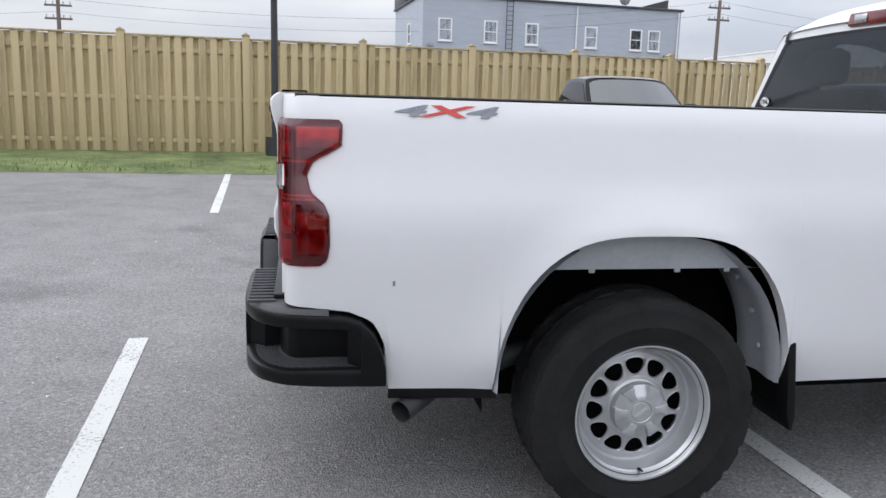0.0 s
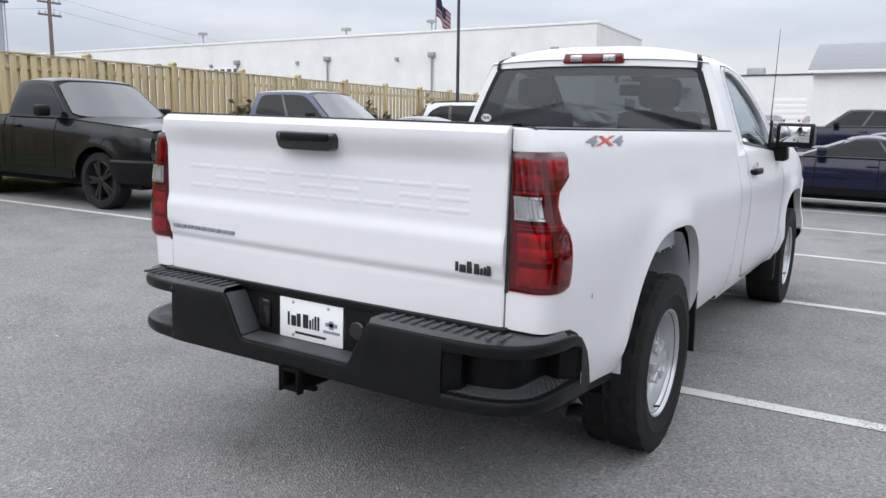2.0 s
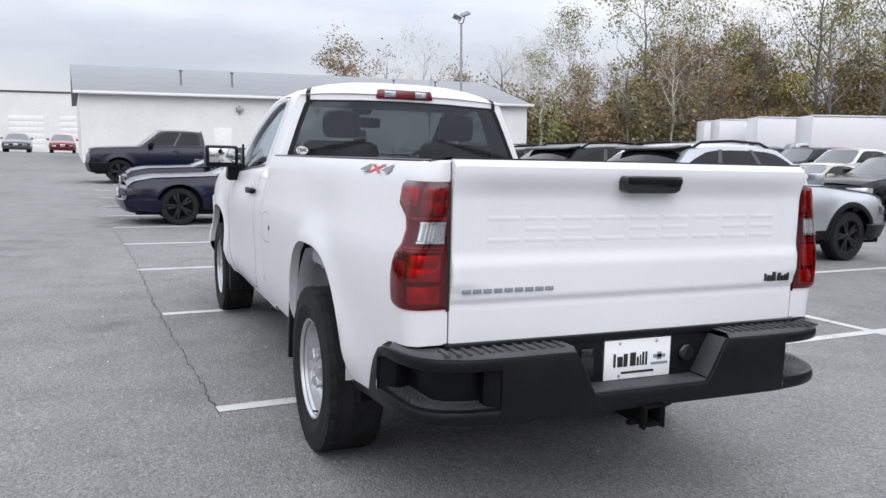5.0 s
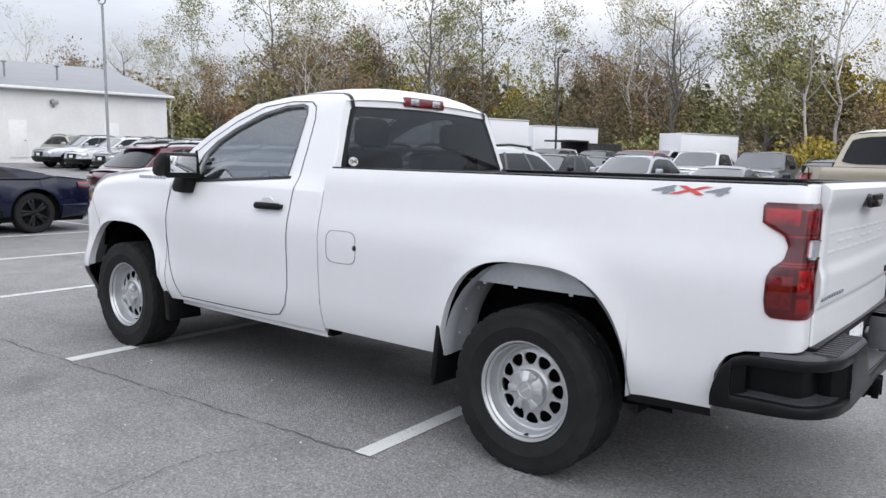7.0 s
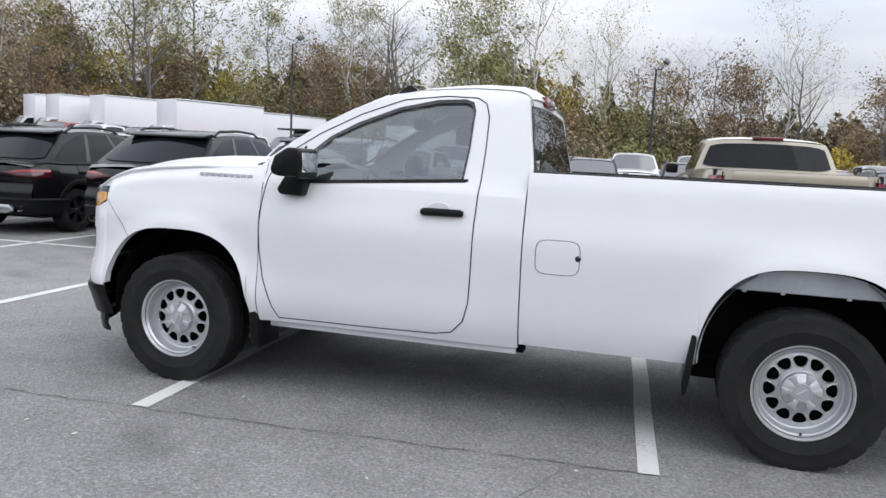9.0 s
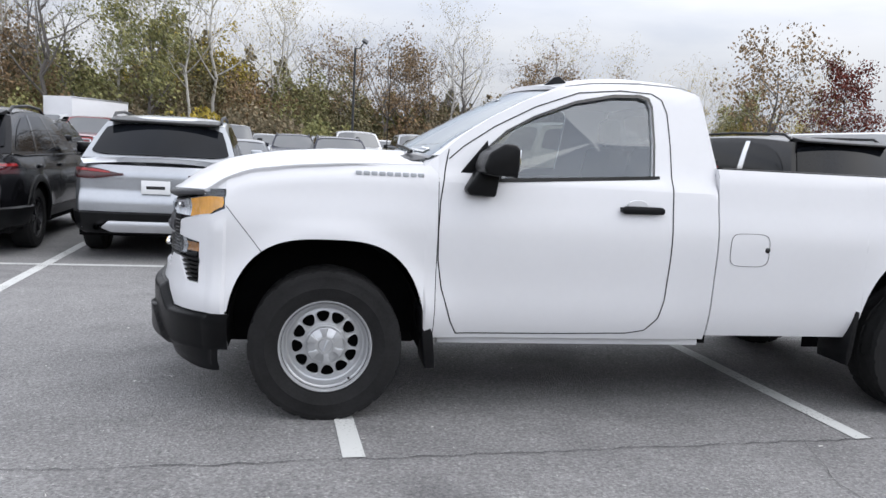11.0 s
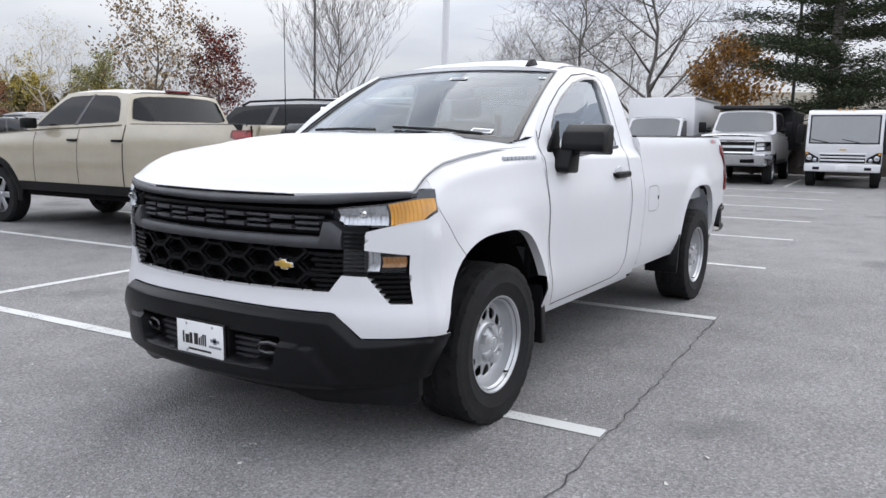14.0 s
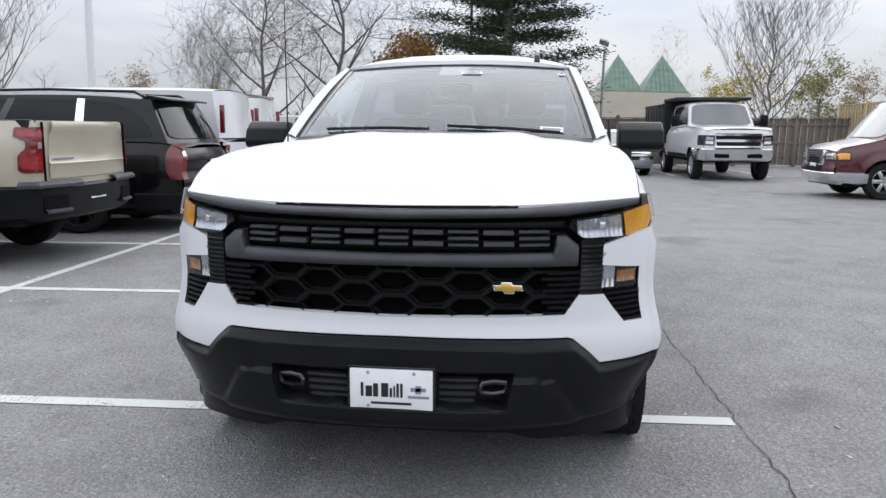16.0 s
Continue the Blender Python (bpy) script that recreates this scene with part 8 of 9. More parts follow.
    lathe(b, [(0, -.02), (.20, -.02), (.20, -.06), (.10, -.08), (0, -.08)], 36)
    drum = mesh_ob("brake_drum", b, UNDER)
    for x in (REAR_X, FRONT_X):
        for sg in (-1, 1):
            t = new("tyre", tyre.data)
            t.parent = TRUCK
            t.matrix_basis = pose(x, sg * .870, HUB_Z, 0, 4 + 9 * x, 0 if sg > 0 else 180)
            for src in (rim, cap, badge, valve, drum):
                o = new(src.name.split(".")[0], src.data)
                o.parent = t
            for k in range(6):
                o = new("cap_lug", lug.data)
                o.parent = t
                o.matrix_basis = pose(0, 0, 0, 0, 60 * k, 0)
    for o in (tyre, rim, cap, lug, badge, valve, drum):
        bpy.data.objects.remove(o)


def build_chassis():
    b = bmesh.new()
    for sg in (-1, 1):
        box(b, -1.15, 4.1, sg * .48 - .04, sg * .48 + .04, .45, .60, .01)
    for x in (-1.0, -.55, .6, 1.6, 2.6):
        box(b, x - .05, x + .05, -.5, .5, .47, .57, .01)
    box(b, 1.5, 3.0, -.84, .84, .42, .60)
    part("frame", b, UNDER, TRUCK)
    b = bmesh.new()
    box(b, 3.0, 4.2, -.55, .55, .30, .9, .04)
    part("engine_tray", b, UNDER, TRUCK)
    # unseen tank, gearbox and silencer, added to block light under the truck
    b = bmesh.new()
    box(b, .62, 2.2, .16, .60, .385, .70, .05)
    part("fuel_tank_blocker", b, UNDER, TRUCK)
    b = bmesh.new()
    box(b, 1.7, 3.0, -.16, .14, .27, .50, .06)
    part("gearbox_blocker", b, UNDER, TRUCK)
    b = bmesh.new()
    tube(b, [(.75, -.42, .36), (1.6, -.42, .36)], .12, 14)
    part("silencer_blocker", b, UNDER, TRUCK)
    for sg in (-1, 1):
        b = bmesh.new()
        tube(b, [(-.72, sg * .56, .50), (-.35, sg * .56, .40), (0, sg * .56, .36), (.45, sg * .56, .42), (.72, sg * .56, .50)], .035, 6)
        part("leaf_spring", b, UNDER, TRUCK)
    b = bmesh.new()
    tube(b, [(0, -.8, .378), (0, .8, .378)], .05, 10)
    tube(b, [(FRONT_X, -.8, .378), (FRONT_X, .8, .378)], .04, 10)
    lathe(b, [(0, -.14), (.10, -.12), (.15, -.04), (.15, .04), (.10, .12), (0, .14)], 16, 'x')
    bmesh.ops.translate(b, verts=b.verts[-96:], vec=(0, 0, .378))
    part("axle", b, UNDER, TRUCK)
    b = bmesh.new()
    tube(b, [(1.6, -.45, .42), (.3, -.62, .50), (-.35, -.66, .50), (-.66, -.76, .43), (-.80, -.90, .395)], .038, 12, cap=False)
    part("exhaust_pipe", b, POLE_DARK, TRUCK, "steel exhaust tip behind the rear wheel")
    b = bmesh.new()
    lathe(b, [(.10, -.1), (.36, -.1), (.36, .1), (.10, .1)], 24, 'z')
    bmesh.ops.translate(b, verts=b.verts, vec=(-.72, 0, .56))
    part("spare_tyre", b, RUBBER, TRUCK)


def surface_frame(x, z, sg, out):
    """On the bedside: local x along the reading direction, y up, z off the skin."""
    p = Vector((x, sg * side_y(x, z), z))
    along = (Vector((x + .05, sg * side_y(x + .05, z), z)) - Vector((x - .05, sg * side_y(x - .05, z), z))).normalized() * -sg
    up = (Vector((x, sg * side_y(x, z + .02), z + .02)) - Vector((x, sg * side_y(x, z - .02), z - .02))).normalized()
    n = along.cross(up).normalized()
    up = n.cross(along)
    return Matrix((( along.x, up.x, n.x, 0), (along.y, up.y, n.y, 0), (along.z, up.z, n.z, 0), (0, 0, 0, 1))), p + n * out


def build_decals(sg):
    for text, dx, m in (("4", -.108, DECAL_GREY), ("X", 0, DECAL_RED), ("4", .108, DECAL_GREY)):
        c = bpy.data.curves.new("decal", 'FONT')
        c.body, c.size, c.align_x, c.align_y, c.extrude = text, .080, 'CENTER', 'CENTER', .0004
        c.shear, c.offset = .25, .002
        c.materials.append(m)
        o = new("decal", c)
        o.parent = TRUCK
        x = -.69 - sg * dx
        rot, p = surface_frame(x, 1.352, sg, .003)
        o.matrix_basis = Matrix.Translation(p) @ rot @ Matrix.Diagonal((2.3, .62, 1, 1))
    # fuel door on the left
    if sg > 0:
        b = bmesh.new()
        out = [(1.235 + .118 * math.copysign(abs(math.cos(t)) ** .45, math.cos(t)), .952 + .092 * math.copysign(abs(math.sin(t)) ** .45, math.sin(t))) for t in lin(0, 2 * math.pi, 40)]
        grid(b, [[Vector((1.235 + (x - 1.235) * k, side_y(x, z) + .002, .952 + (z - .952) * k)) for k in (1, .975)] for x, z in out])
        fd = part("fuel_door", b, UNDER, TRUCK, "shut line of the fuel door")
        b = bmesh.new()
        lathe(b, [(0, .004), (.012, .003), (.016, 0)], 14, 'y')
        bmesh.ops.translate(b, verts=b.verts, vec=(1.128, side_y(1.128, .955), .955))
        part("fuel_door_catch", b, GLOSS_BLACK, fd)


for side_sign in (1, -1):
    build_bedside(side_sign)
    build_cab_side(side_sign)
    build_front_fender(side_sign)
    build_decals(side_sign)
build_tailgate()
build_rear_bumper()
build_cab_rest()
build_bed()
build_hood()
build_front()
build_hero_wheel()
build_chassis()
b = bmesh.new()
grid(b, [[Vector((-.835 + dx, -(side_y(-.835, z) + .0015), z)) for dx in (-.004, .004)] for z in (.826, .834, .842)])
part("paint_scratch", b, DECAL_GREY, TRUCK)


# ---- poles and flag ----
lamp_pole(-1.64, 13.1, 8.5)
lamp_pole(24.3, 14.6, 9.0)
lamp_pole(33.1, -14.6, 8.2, material=POLE_GREY, label="grey car park light pole with twin floodlights")
lamp_pole(23.1, -38.5, 8.0, heads=1)
lamp_pole(1.6, -36.4, 6.6, heads=1, label="dark slim light pole at the lot's edge")
lamp_pole(48, -44, 8.0, heads=1, label="dark slim light pole at the lot's edge")
lamp_pole(-25.8, -27.0, 8.7)
lamp_pole(-29.8, -3.1, 11.0, heads=0, label="tall dark pole beside the pine tree")
lamp_pole(-28.5, 3.0, 4.95, heads=1, material=POLE_GREY, label="short grey street light by the weathered fence")
utility_pole(27.2, 47.4, 9.3)
utility_pole(-15.9, 49.7, 7.6)


def build_monopole():
    t = thing("monopole", Matrix.Translation(ground_at(-62, -42)), "tall plain white steel monopole far off", "monopole")
    b = bmesh.new()
    tube(b, [(0, 0, -1), (0, 0, 30)], [0.42, 0.34], 16)
    part("pole", b, PAINT_WHITE, t)


def build_flag():
    t = thing("flagpole", Matrix.Translation(ground_at(75, 48)), "tall flagpole with a striped flag hanging", "flagpole")
    b = bmesh.new()
    tube(b, [(0, 0, 0), (0, 0, 15.6)], [0.12, 0.06], 10)
    part("pole", b, POLE_GREY, t)
    for k in range(9):
        b = bmesh.new()
        z1 = 15.2 - k * .26
        grid(b, [[Vector((0.35 * math.sin(s * 7), -s * 1.9, z1 - d * .26 - s * 2.2 + .1 * math.sin(s * 9))) for s in lin(0, 1, 12)] for d in (0, 1)])
        part("stripe", b, FLAG_RED if k % 2 == 0 else DECAL_GREY, t)
    b = bmesh.new()
    grid(b, [[Vector((0.35 * math.sin(s * 7) - .04, -s * 1.9, 15.22 - d * 1.3 - s * 2.2 + .1 * math.sin(s * 9))) for s in lin(0, .8, 6)] for d in (0, 1)])
    part("canton", b, PAINTS["navy"], t)


def overhead_wires():
    for dz in (0, -.8):
        t = Matrix()
        b = bmesh.new()
        a, c = Vector((-60, 52, 9.0 + dz)), Vector((-15.9, 49.7, 7.9 + dz))
        d = Vector((27.2, 47.4, 9.6 + dz))
        e = Vector((90, 60, 9.5 + dz))
        for p, q in ((a, c), (c, d), (d, e)):
            tube(b, [p.lerp(q, k) - Vector((0, 0, 1.2 * 4 * k * (1 - k))) for k in lin(0, 1, 14)], .009, 4)
        tagged(mesh_ob("overhead_wire", b, POLE_DARK), "thin dark overhead wire between utility poles", "wire", "overhead wires")


build_monopole()
build_flag()
overhead_wires()

# ---- vehicles backed up to the stall row behind the spine ----
BACK_W = -6.95
STALL = 2.72


def stall_u(k):
    return .76 + STALL * (k + .5)


ROW = "cars in the stall row"
vehicle("suv", "silver", parked(stall_u(1) + .29, BACK_W - .05, -90), "suv", "silver suv with black wheels, backed into a stall", "suv", ROW)
vehicle("suv", "black", parked(stall_u(2) + .0, BACK_W, -90), "suv", "glossy black suv with silver skid plate", "suv", ROW)
vehicle("crossover", "black", parked(stall_u(3), BACK_W - .1, -90), "suv", "black compact suv with roof rails", "suv", ROW, style="black")
vehicle("crossover", "maroon", parked(stall_u(4), BACK_W, -90), "suv", "maroon compact suv with roof rails", "suv", ROW, style="black")
vehicle("offroad", "tan", parked(stall_u(-1) - .33, BACK_W - .38, -90), "pickup_truck", "tan crew cab off-road pickup with black arches", "pickup truck", ROW, style="six", clad=True)
vehicle("big_suv", "black", parked(stall_u(-2) - .45, BACK_W + .05, -90), "suv", "long black suv with chrome window post", "suv", ROW)
vehicle("van", "white", parked(stall_u(-3), BACK_W - .2, -90), "cargo_van", "white cargo van with plain sides", "van", ROW)
vehicle("van", "white", parked(stall_u(-4), BACK_W - .6, -90), "cargo_van", "white cargo van with plain sides", "van", ROW)

# ---- cars on the truck's side of the spine ----
vehicle("coupe", "navy", parked(stall_u(4) - .15, -1.35, 90), "coupe", "dark blue coupe with black five-spoke wheels", "car", style="black_big")
vehicle("coupe", "navy", parked(stall_u(6), -1.7, 90), "coupe", "dark blue coupe with dark wheels in a stall", "car", style="black_big")
vehicle("pickup", "navy", parked(stall_u(9), -1.6, 90), "pickup_truck", "dark blue pickup with a ladder rack", "pickup truck")

# ---- cars along the timber fence ----
FENCE_ROW = "cars along the fence"
vehicle("reg_pickup", "black", parked(4.72, 9.45, -90), "pickup_truck", "lowered black regular cab pickup with mesh grille", "pickup truck", FENCE_ROW)
vehicle("pickup", "blue", parked(10.35, 9.35, -90), "pickup_truck", "dark blue crew cab pickup with chrome grille", "pickup truck", FENCE_ROW, style="six", steps=True)
vehicle("sedan", "grey", parked(14.2, 9.0, 90), "sedan", "dark grey sedan parked nose to the fence", "car", FENCE_ROW)
vehicle("old_suv", "white", parked(20.1, 9.2, -90), "suv", "old white suv facing the aisle", "suv", FENCE_ROW)
for sp, col, u, h in (("minivan", "navy", 23.4, -90), ("old_suv", "maroon", 26.2, -90), ("crossover", "grey", 29.0, -90), ("crossover", "beige", 31.8, -90), ("crossover", "silver", 34.6, 90), ("sedan", "white", 37.4, 90), ("sedan", "grey", 40.2, 90), ("pickup", "white", 43.2, -90)):
    vehicle(sp, col, parked(u, 9.1, h), "suv" if SPECS[sp]["kind"] == "suv" else "pickup_truck" if sp == "pickup" else "sedan", col + " " + sp.replace("_", " ") + " parked by the fence", "car", FENCE_ROW)
for sp, col, w in (("crossover", "silver", 15), ("crossover", "white", 11.8), ("big_suv", "black", 9.6), ("sedan", "grey", 5.5), ("sedan", "red", 2.4)):
    vehicle(sp, col, parked(64, w, 180), "sedan" if sp == "sedan" else "suv", col + " car before the garage doors", "car", "cars at the garages")
vehicle("van", "maroon", parked(-10.4, 9.9, -90), "passenger_van", "maroon passenger van with silver lower panels", "van", FENCE_ROW)

# ---- the end row before the weathered fence ----
cabover(parked(-19.75, 1.2, 0))
vehicle("sedan", "silver", parked(-19.9, 4.0, 0), "sedan", "silver sedan facing the aisle by the fence", "car")
dump_truck(parked(-18.2, 6.75, 0))
dump_truck(parked(-20.7, -1.75, 0))
box_truck(parked(-21.0, -4.6, 0), 4.4, 2.75)
vehicle("pickup", "white", parked(-20.6, -7.4, 0), "pickup_truck", "white work pickup with a ladder rack", "pickup truck")
box_truck(parked(-20.5, -10.4, 0), 4.6, 2.7)

# ---- rows of stock cars further down the lot ----
STOCK = "stock cars"
rng_row = random.Random(21)
TEMPLATES = {}


def stock(sp, col, u, w, heading):
    """A car of the far rows: copies of one build for each kind, repainted."""
    key = sp
    m = parked(u, w, heading)
    names = {"suv": "suv", "crossover": "suv", "sedan": "sedan", "pickup": "pickup_truck", "big_suv": "suv", "van": "cargo_van"}
    if key not in TEMPLATES:
        TEMPLATES[key] = t = vehicle(sp, "white", m, names[sp], "white stock car in the far rows", "car", STOCK, far=True)
    else:
        t = copy_thing(TEMPLATES[key], m)
    tagged(t, col + " " + sp.replace("_", " ") + " in the far stock rows")
    for o in t.children:
        base = o.name.split(".")[0]
        if base in ("body", "cabin", "door_mirror", "door_handle", "rear_bumper", "front_bumper") and o.data.materials[0] is PAINTS["white"]:
            o.material_slots[0].link = 'OBJECT'
            o.material_slots[0].material = PAINTS[col]
    return t


COLOURS = ["white", "white", "silver", "black", "grey", "navy", "black", "silver", "white", "red", "beige", "grey"]
KINDS = ["crossover", "suv", "sedan", "pickup", "crossover", "suv", "pickup", "big_suv"]
fixed = {1: ("crossover", "navy", 90), 0: ("crossover", "black", 90), -1: ("sedan", "red", -90), 2: ("sedan", "grey", 90), -2: ("suv", "black", 90), 3: ("suv", "silver", 90),
         14: ("suv", "silver", 90), 13: ("suv", "white", 90), 12: ("suv", "grey", 90), 11: ("suv", "silver", 90), 10: ("crossover", "navy", 90), 9: ("suv", "black", 90), 8: ("suv", "black", 90), 7: ("suv", "silver", 90)}
for k in range(-9, 15):
    sp, col, h = fixed.get(k, (rng_row.choice(KINDS), rng_row.choice(COLOURS), 90))
    stock(sp, col, 1.9 - 2.77 + 2.77 * k, -18.3 + rng_row.uniform(-.3, .3), h)
for k in range(-9, 13):
    sp = rng_row.choice(("pickup", "pickup", "suv", "pickup", "crossover"))
    stock(sp, ("white", "navy", "grey", "white", "red", "black", "silver")[k % 7], .6 + 2.4 * k, -26.6 + rng_row.uniform(-.4, .4), 90)
for k in range(-8, 12):
    if k % 5 == 2:
        continue
    stock(rng_row.choice(("pickup", "pickup", "suv", "crossover")), rng_row.choice(COLOURS), 1.2 + 2.9 * k, -34.5 + rng_row.uniform(-.4, .4), 90)
for u, w, h, L in ((38, -44, 2.7, 5.2), (34.2, -43.5, 2.8, 5.4), (25.6, -38.0, 2.6, 5.6), (26.2, -49.5, 2.5, 5.6), (16.8, -53.4, 2.3, 5.2), (42, -46.5, 2.7, 5)):
    box_truck(parked(u, w + 3.5, 60), L, h + .95, far=True)
for u, w in ((21.5, -41), (31, -44)):
    dump_truck(parked(u, w, 75), far=True)
for k, col in enumerate(("beige", "white", "black", "grey")):
    stock("suv", col, 39 + k * .6, -18.5 - k * 3.1, 180)


# ---- trees ----
def branch(b, rng, p, d, length, r, depth, tips, bend=.25, spread=.75, kids=3, segs=4, sides=6, up=.12):
    pts, rad = [p.copy()], [r]
    q, v = p.copy(), d.normalized()
    for i in range(segs):
        v = (v + Vector((rng.uniform(-1, 1), rng.uniform(-1, 1), rng.uniform(-.6, 1) * .8)) * bend * .4 + Vector((0, 0, up))).normalized()
        q = q + v * length / segs
        pts.append(q.copy())
        rad.append(r * (1 - .72 * (i + 1) / segs))
    tube(b, pts, rad, max(3, sides), cap=False)
    if depth == 0:
        tips += [(pts[-1], v), (pts[-2], v), (pts[len(pts) // 2], v)]
        return
    for k in range(kids):
        i = rng.randint(1, segs)
        a = rng.uniform(0, 6.283)
        side = v.orthogonal().normalized()
        side = (side * math.cos(a) + v.cross(side) * math.sin(a))
        nd = (v * (1 - spread * .5) + side * spread).normalized()
        branch(b, rng, pts[i], nd, length * rng.uniform(.5, .72), max(.007, rad[i] * .50), depth - 1, tips, bend, spread, kids, max(2, segs - 1), max(3, sides - 2), up)


def leaves(b, rng, tips, per, size, scatter):
    for p, d in tips:
        for _ in range(per):
            c = p + Vector((rng.gauss(0, scatter), rng.gauss(0, scatter), rng.gauss(0, scatter * .7)))
            n = Vector((rng.uniform(-1, 1), rng.uniform(-1, 1), rng.uniform(-.3, 1))).normalized()
            s = n.orthogonal().normalized() * size * rng.uniform(.6, 1.3)
            t = n.cross(s).normalized() * s.length * rng.uniform(.5, .9)
            b.faces.new([b.verts.new(q) for q in (c - s, c - t * .8, c + s, c + t * .8)])


def tree(name, label, h, seed, bark, leaf=None, trunk=.16, per=3, size=.12, scatter=.3, limbs=7, depth=2, kids=3, lean=.0, start=.35, up=.1, spread=.75, top=.9, reach=.34):
    rng = random.Random(seed)
    t = thing(name, Matrix(), label, "tree", "trees")
    b = bmesh.new()
    pts = [Vector((0, 0, -.6))]
    for k in range(1, 9):
        pts.append(Vector((lean * h * (k / 8) ** 1.5 + rng.uniform(-.02, .02) * h, rng.uniform(-.02, .02) * h, h * top * k / 8)))
    tube(b, pts, [trunk * (1.25 if k == 0 else 1 - .85 * k / 8) for k in range(9)], 8)
    part("trunk", b, bark, t)
    b = bmesh.new()
    tips = []
    for k in range(limbs):
        f = start + (1 - start) * (k + rng.random()) / limbs
        i = min(7, int(f * 8))
        p = pts[i].lerp(pts[i + 1], f * 8 - i)
        a = k * 2.4 + rng.uniform(-.5, .5)
        d = Vector((math.cos(a), math.sin(a), rng.uniform(.35, .9)))
        branch(b, rng, p, d, h * reach * rng.uniform(.7, 1.15) * (1.15 - .5 * f), trunk * (1 - .8 * f) * .53 + .012, depth, tips, kids=kids, up=up, spread=spread)
    tips.append((pts[-1], Vector((0, 0, 1))))
    part("limb_work", b, bark, t)
    if leaf:
        b = bmesh.new()
        leaves(b, rng, tips, per, size, scatter)
        c = mesh_ob("crown", b, leaf, t, smooth=False)
    return t


def pine(h, seed):
    rng = random.Random(seed)
    t = thing("pine_tree", Matrix(), "dark green spreading pine tree", "tree", "trees")
    b, n = bmesh.new(), bmesh.new()
    tube(b, [(0, 0, -.5), (.1, 0, h * .5), (0, .1, h)], [.26, .18, .03], 8)
    for k in range(64):
        z = h * (.16 + .82 * k / 64)
        a = rng.uniform(0, 6.283)
        L = h * .29 * (1 - (z / h) ** 1.7 * .82) * rng.uniform(.65, 1.1)
        d = Vector((math.cos(a), math.sin(a), .12))
        pts = [Vector((0, 0, z)) + d * L * s + Vector((0, 0, -.05 * L * s * s + rng.uniform(-.05, .05))) for s in lin(0, 1, 4)]
        tube(b, pts, [.05, .035, .025, .015, .008], 4, cap=False)
        for s in lin(.12, 1.0, 9):
            c = Vector((0, 0, z)) + d * L * s
            for _ in range(115):
                q = c + Vector((rng.gauss(0, .42), rng.gauss(0, .42), rng.gauss(0, .13) + .06))
                v = Vector((rng.uniform(-1, 1), rng.uniform(-1, 1), rng.uniform(-.2, .5))).normalized() * rng.uniform(.12, .24)
                w = v.orthogonal().normalized() * .028
                n.faces.new([n.verts.new(x) for x in (q - w, q + w, q + v)])
    part("trunk", b, BARK, t)
    mesh_ob("crown", n, LEAF_PINE, t, smooth=False)
    return t


def thicket(x, y, w, dep, h, leaf, seed, n=2600, size=1.0):
    """A tangle of brush: thin stems and small leaves."""
    rng = random.Random(seed)
    b = bmesh.new()
    g = ground_at(x, y)
    for _ in range(n):
        u, v = rng.uniform(-1, 1), rng.uniform(-1, 1)
        hh = h * (.55 + .45 * noise.noise(Vector((u * 2.2 + seed, v, seed * .7)))) * (1 - .3 * u * u)
        z = hh * rng.random() ** .7
        c = g + Vector((u * w / 2, v * dep / 2, z))
        nrm = Vector((rng.uniform(-1, 1), rng.uniform(-1, 1), rng.uniform(-.2, 1))).normalized()
        s = nrm.orthogonal().normalized() * rng.uniform(.08, .19) * size
        t = nrm.cross(s).normalized() * s.length * .7
        b.faces.new([b.verts.new(q) for q in (c - s, c - t, c + s, c + t)])
    tagged(mesh_ob("brush", b, leaf, smooth=False), "tangled autumn brush along the wood's edge", "brush", kind="stuff")


def plant(t, x, y, turn=0, s=1.0):
    g = ground_at(x, y)
    t.matrix_world = Matrix.Translation(g) @ pose(0, 0, 0, 0, 0, turn) @ Matrix.Scale(s, 4)


def replant(t, x, y, turn, s):
    g = ground_at(x, y)
    c = copy_thing(t, Matrix())
    c.matrix_world = Matrix.Translation(g) @ pose(0, 0, 0, 0, 0, turn) @ Matrix.Scale(s, 4)


kinds = dict(
    tall_green=tree("tall_tree", "tall thin tree with sparse yellow-green leaves", 16, 1, BARK_PALE, LEAF_GREEN, .17, 9, .11, .42, 12, 2, 3, .02, .30, .16, .6, .95, .26),
    tall_green2=tree("tall_tree", "tall thin tree with sparse yellow-green leaves", 17, 2, BARK, LEAF_GREEN, .2, 11, .12, .5, 12, 2, 3, -.02, .25, .14, .65, .95, .27),
    bare=tree("bare_tree", "bare grey tree with fine twigs", 13, 3, BARK, None, .2, limbs=10, depth=3, kids=3, start=.2, up=.12, reach=.36),
    bare_pale=tree("bare_tree", "pale bare tree with slender limbs", 15, 4, BARK_PALE, LEAF_YELLOW, .15, 1, .07, .35, limbs=11, depth=3, kids=3, start=.3, up=.16, spread=.6, reach=.30),
    oak=tree("oak_tree", "broad tree with brown autumn leaves", 10, 5, BARK, LEAF_BROWN, .2, 7, .12, .42, 10, 2, 4, 0, .2, .08, .8, .85, .42),
    yellow=tree("yellow_tree", "small tree with yellow-green leaves", 8.5, 6, BARK, LEAF_YELLOW, .13, 10, .12, .38, 10, 2, 3, 0, .18, .1, .8, .85, .40),
    green=tree("green_tree", "bushy tree with dull green leaves", 9.5, 7, BARK, LEAF_GREEN, .16, 11, .13, .40, 10, 2, 4, 0, .12, .1, .8, .85, .40))
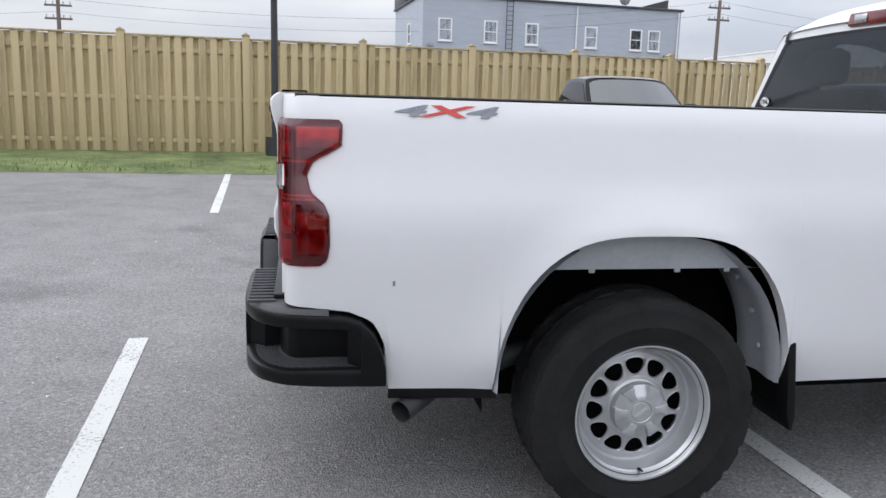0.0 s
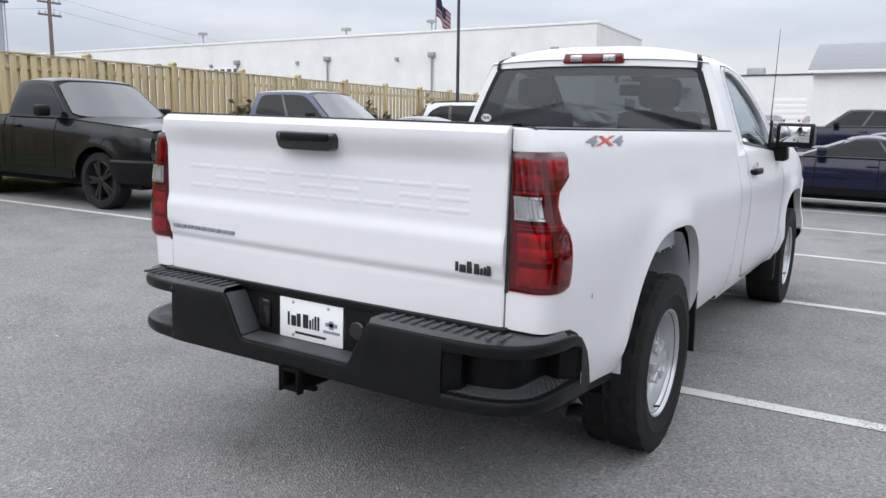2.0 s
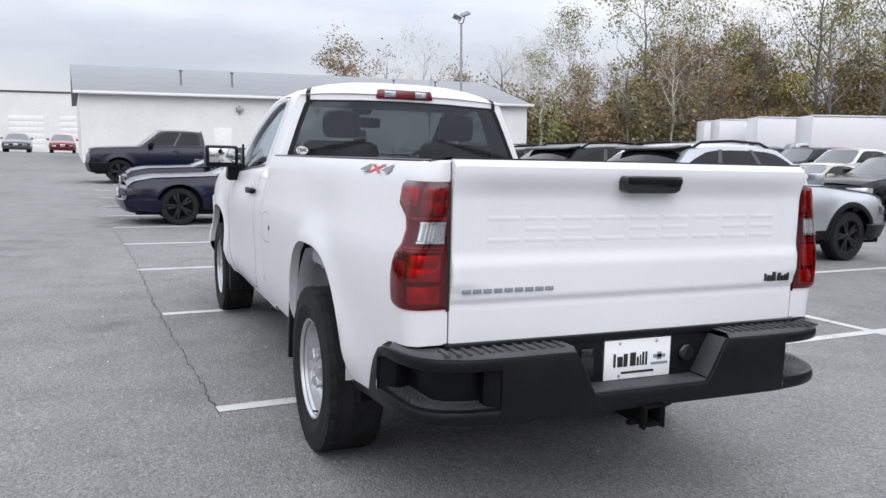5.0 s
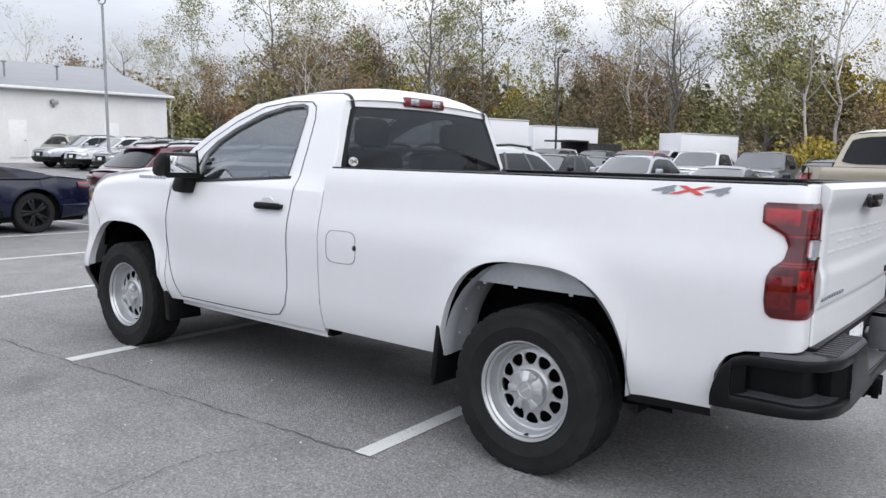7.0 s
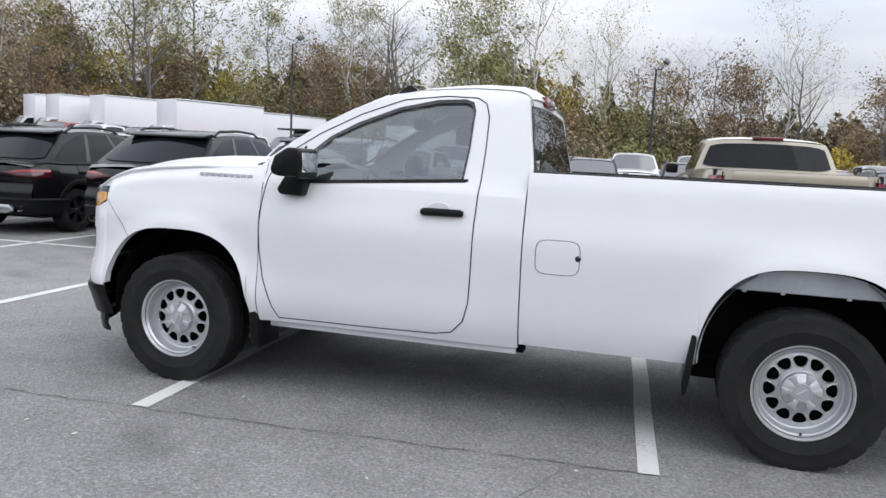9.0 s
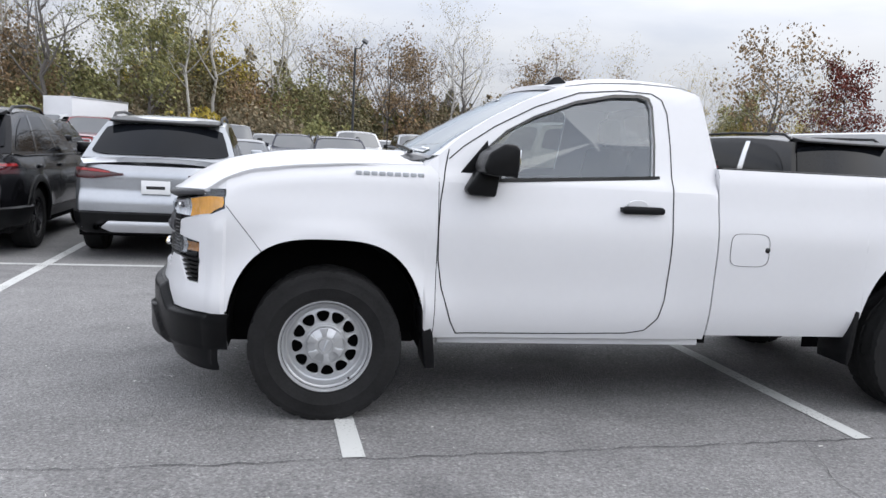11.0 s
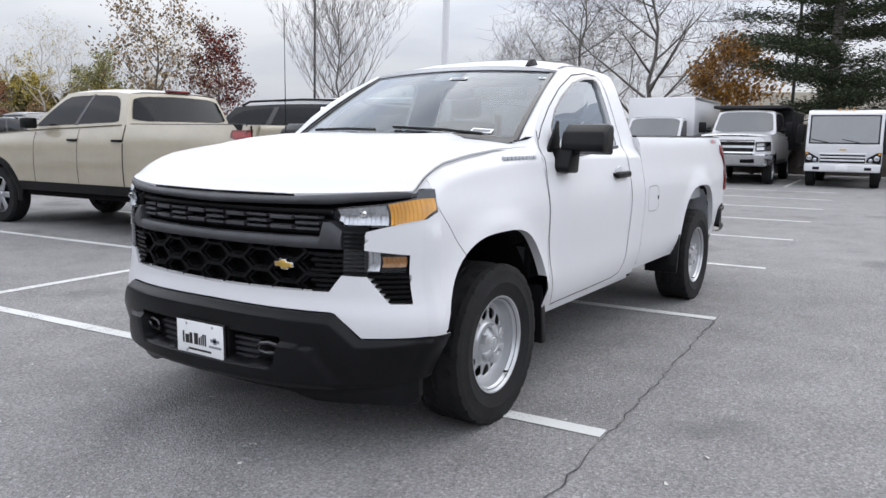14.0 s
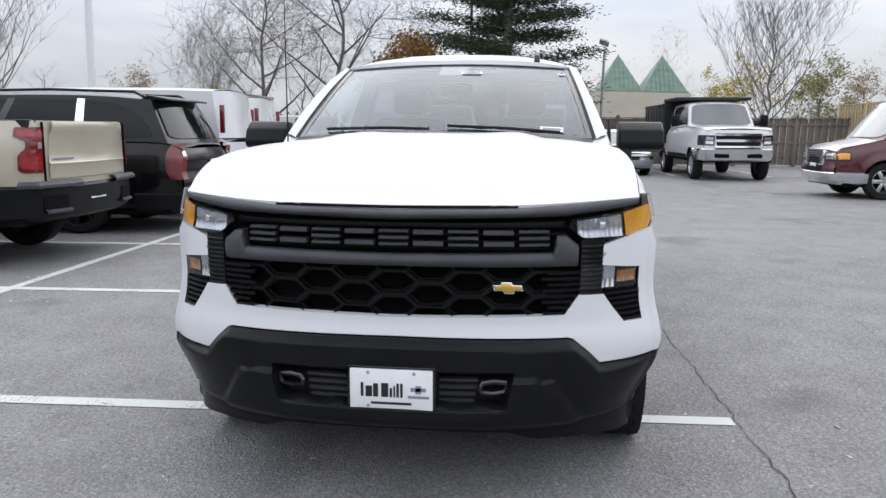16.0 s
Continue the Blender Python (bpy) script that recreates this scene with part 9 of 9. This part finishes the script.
order = ["tall_green", "bare", "oak", "bare_pale", "tall_green2", "yellow", "bare", "green", "tall_green", "oak", "bare_pale", "tall_green2"]
rng_wood = random.Random(8)
used = set()
for i in range(112):
    x = -48 + i * 1.34 + rng_wood.uniform(-1, 1)
    y = -56 - rng_wood.uniform(0, 20) + max(0, x - 45) * .22
    k = order[(i * 5 + rng_wood.randrange(3)) % len(order)]
    s = rng_wood.uniform(.85, 1.15)
    if x < 8:
        k = rng_wood.choice(["bare_pale", "bare", "oak", "bare_pale", "yellow", "bare"])
        s *= .62 + .25 * max(0, (x + 48) / 56)
    if x > 55:
        k = rng_wood.choice(["bare", "oak", "tall_green", "bare_pale"])
        s *= 1.08 if x < 78 else .85
    if x < -22 and k in ("bare_pale", "bare"):
        s *= .85
    if k in used:
        replant(kinds[k], x, y, rng_wood.uniform(0, 360), s)
    else:
        plant(kinds[k], x, y, 0, s)
        used.add(k)
for i in range(34):
    x = -50 + i * 4.4
    thicket(x, -54.5 + max(0, x - 45) * .22, 6.0, 4, rng_wood.uniform(2.8, 5.8) * (.85 if x < 0 else 1), (SHRUB, LEAF_BROWN, LEAF_GREEN, SHRUB, LEAF_YELLOW)[i % 5], i, 2300)
for i in range(36):
    x = -48 + i * 4.0
    thicket(x, -64 + max(0, x - 45) * .22, 7.0, 5, rng_wood.uniform(6.0, 9.5) * (.78 if x < 5 else 1), (SHRUB, LEAF_BROWN, WOODS, WOODS, LEAF_BROWN)[i % 5], 200 + i, 2600, 1.0)
for i in range(26):
    x = 2 + i * 3.4
    thicket(x, -60.5 + max(0, x - 45) * .22, 6.0, 5, rng_wood.uniform(8.5, 13.0), (WOODS, LEAF_GREEN, LEAF_BROWN, WOODS, SHRUB)[i % 5], 300 + i, 3000, .8)
# the deep wood behind, filling the gaps low down
for i in range(26):
    x = -44 + i * 5.0
    thicket(x, -72 + max(0, x - 45) * .22, 7.5, 4, rng_wood.uniform(11.5, 16.0) * (.58 if x < 5 else 1), (WOODS, SHRUB, WOODS, LEAF_GREEN, WOODS)[i % 5], 400 + i, 3000, 2.2)
for i in range(10):
    x = 46 + i * 2.6
    k = ("bare", "tall_green2", "yellow", "bare", "green", "bare_pale", "oak")[i % 7]
    replant(kinds[k], x, -55.5 - (i * 7 % 5) + max(0, x - 45) * .22, i * 77, 1.12)
for i in range(9):
    k = i / 8
    thicket(75 - 23 * k, -26 - 25 * k, 8.0, 6, 9.0 + (i * 5 % 4) * .9, (LEAF_BROWN, WOODS, SHRUB, LEAF_BROWN, LEAF_GREEN)[i % 5], 500 + i, 4200, 1.15)
    replant(kinds[("bare", "bare_pale", "oak")[i % 3]], 73 - 22 * k, -24 - 24 * k, i * 67, .78)
# trees past the lot's other ends
plant(pine(13.5, 3), -26.3, -1.2)
big_bare = tree("bare_tree", "wide bare tree with fine twigs before the sky", 11.5, 31, BARK, None, .15, limbs=16, depth=3, kids=6, start=.14, up=.05, spread=.95, reach=.40)
plant(big_bare, -29.5, -9.3)
replant(big_bare, -33.5, -14.5, 130, .95)
vase = tree("bare_tree", "vase-shaped bare tree with upright limbs", 10.5, 33, BARK, None, .09, limbs=20, depth=3, kids=5, start=.05, up=.30, spread=.52, reach=.40, top=.80)
plant(vase, -32.5, 11.2, 0, .84)
replant(vase, -24.8, -24.5, 60, .92)
replant(vase, -24.0, -13.2, 200, .5)
plant(tree("red_oak", "tree with dark red autumn leaves", 9.2, 41, BARK, LEAF_RED, .17, 11, .11, .36, 11, 2, 4, 0, .14, .1, .75, .9, .36), -25.6, -34.5, 0, .72)
plant(tree("russet_tree", "round tree with thin russet leaves", 7.6, 42, BARK, LEAF_BROWN, .15, 5, .10, .34, 11, 2, 4, 0, .15, .1, .8, .85, .42), -21.6, -35.0)
plant(tree("orange_tree", "small tree with orange leaves by the fence", 6.2, 43, BARK, LEAF_ORANGE, .12, 12, .10, .30, 10, 2, 4, 0, .12, .12, .7, .85, .38), -31.6, -6.3, 0, .95)
replant(bpy.data.objects["red_oak"], -20.2, -52, 40, .62)
replant(kinds["yellow"], -46.7, 13.4, 20, .62)
replant(kinds["green"], -38, 15.5, 20, .5)
replant(kinds["green"], -36, -62, 70, .75)
replant(kinds["oak"], 78, -21, 10, 1.1)
for i in range(16):
    replant(kinds[("bare", "oak", "bare_pale", "yellow")[i % 4]], -58 - (i % 3) * 6, -44 + i * 5.5, i * 40, .5 + .1 * (i % 3))
for i in range(8):
    thicket(-31, -34 + i * 4.2, 4, 3, 2.4, (SHRUB, LEAF_BROWN)[i % 2], 60 + i, 1500)
for i in range(5):
    thicket(12.5 + i * 3.2, 14.3 + .16 * i, 1.6, .4, 2.9, SHRUB, 80 + i, 160)
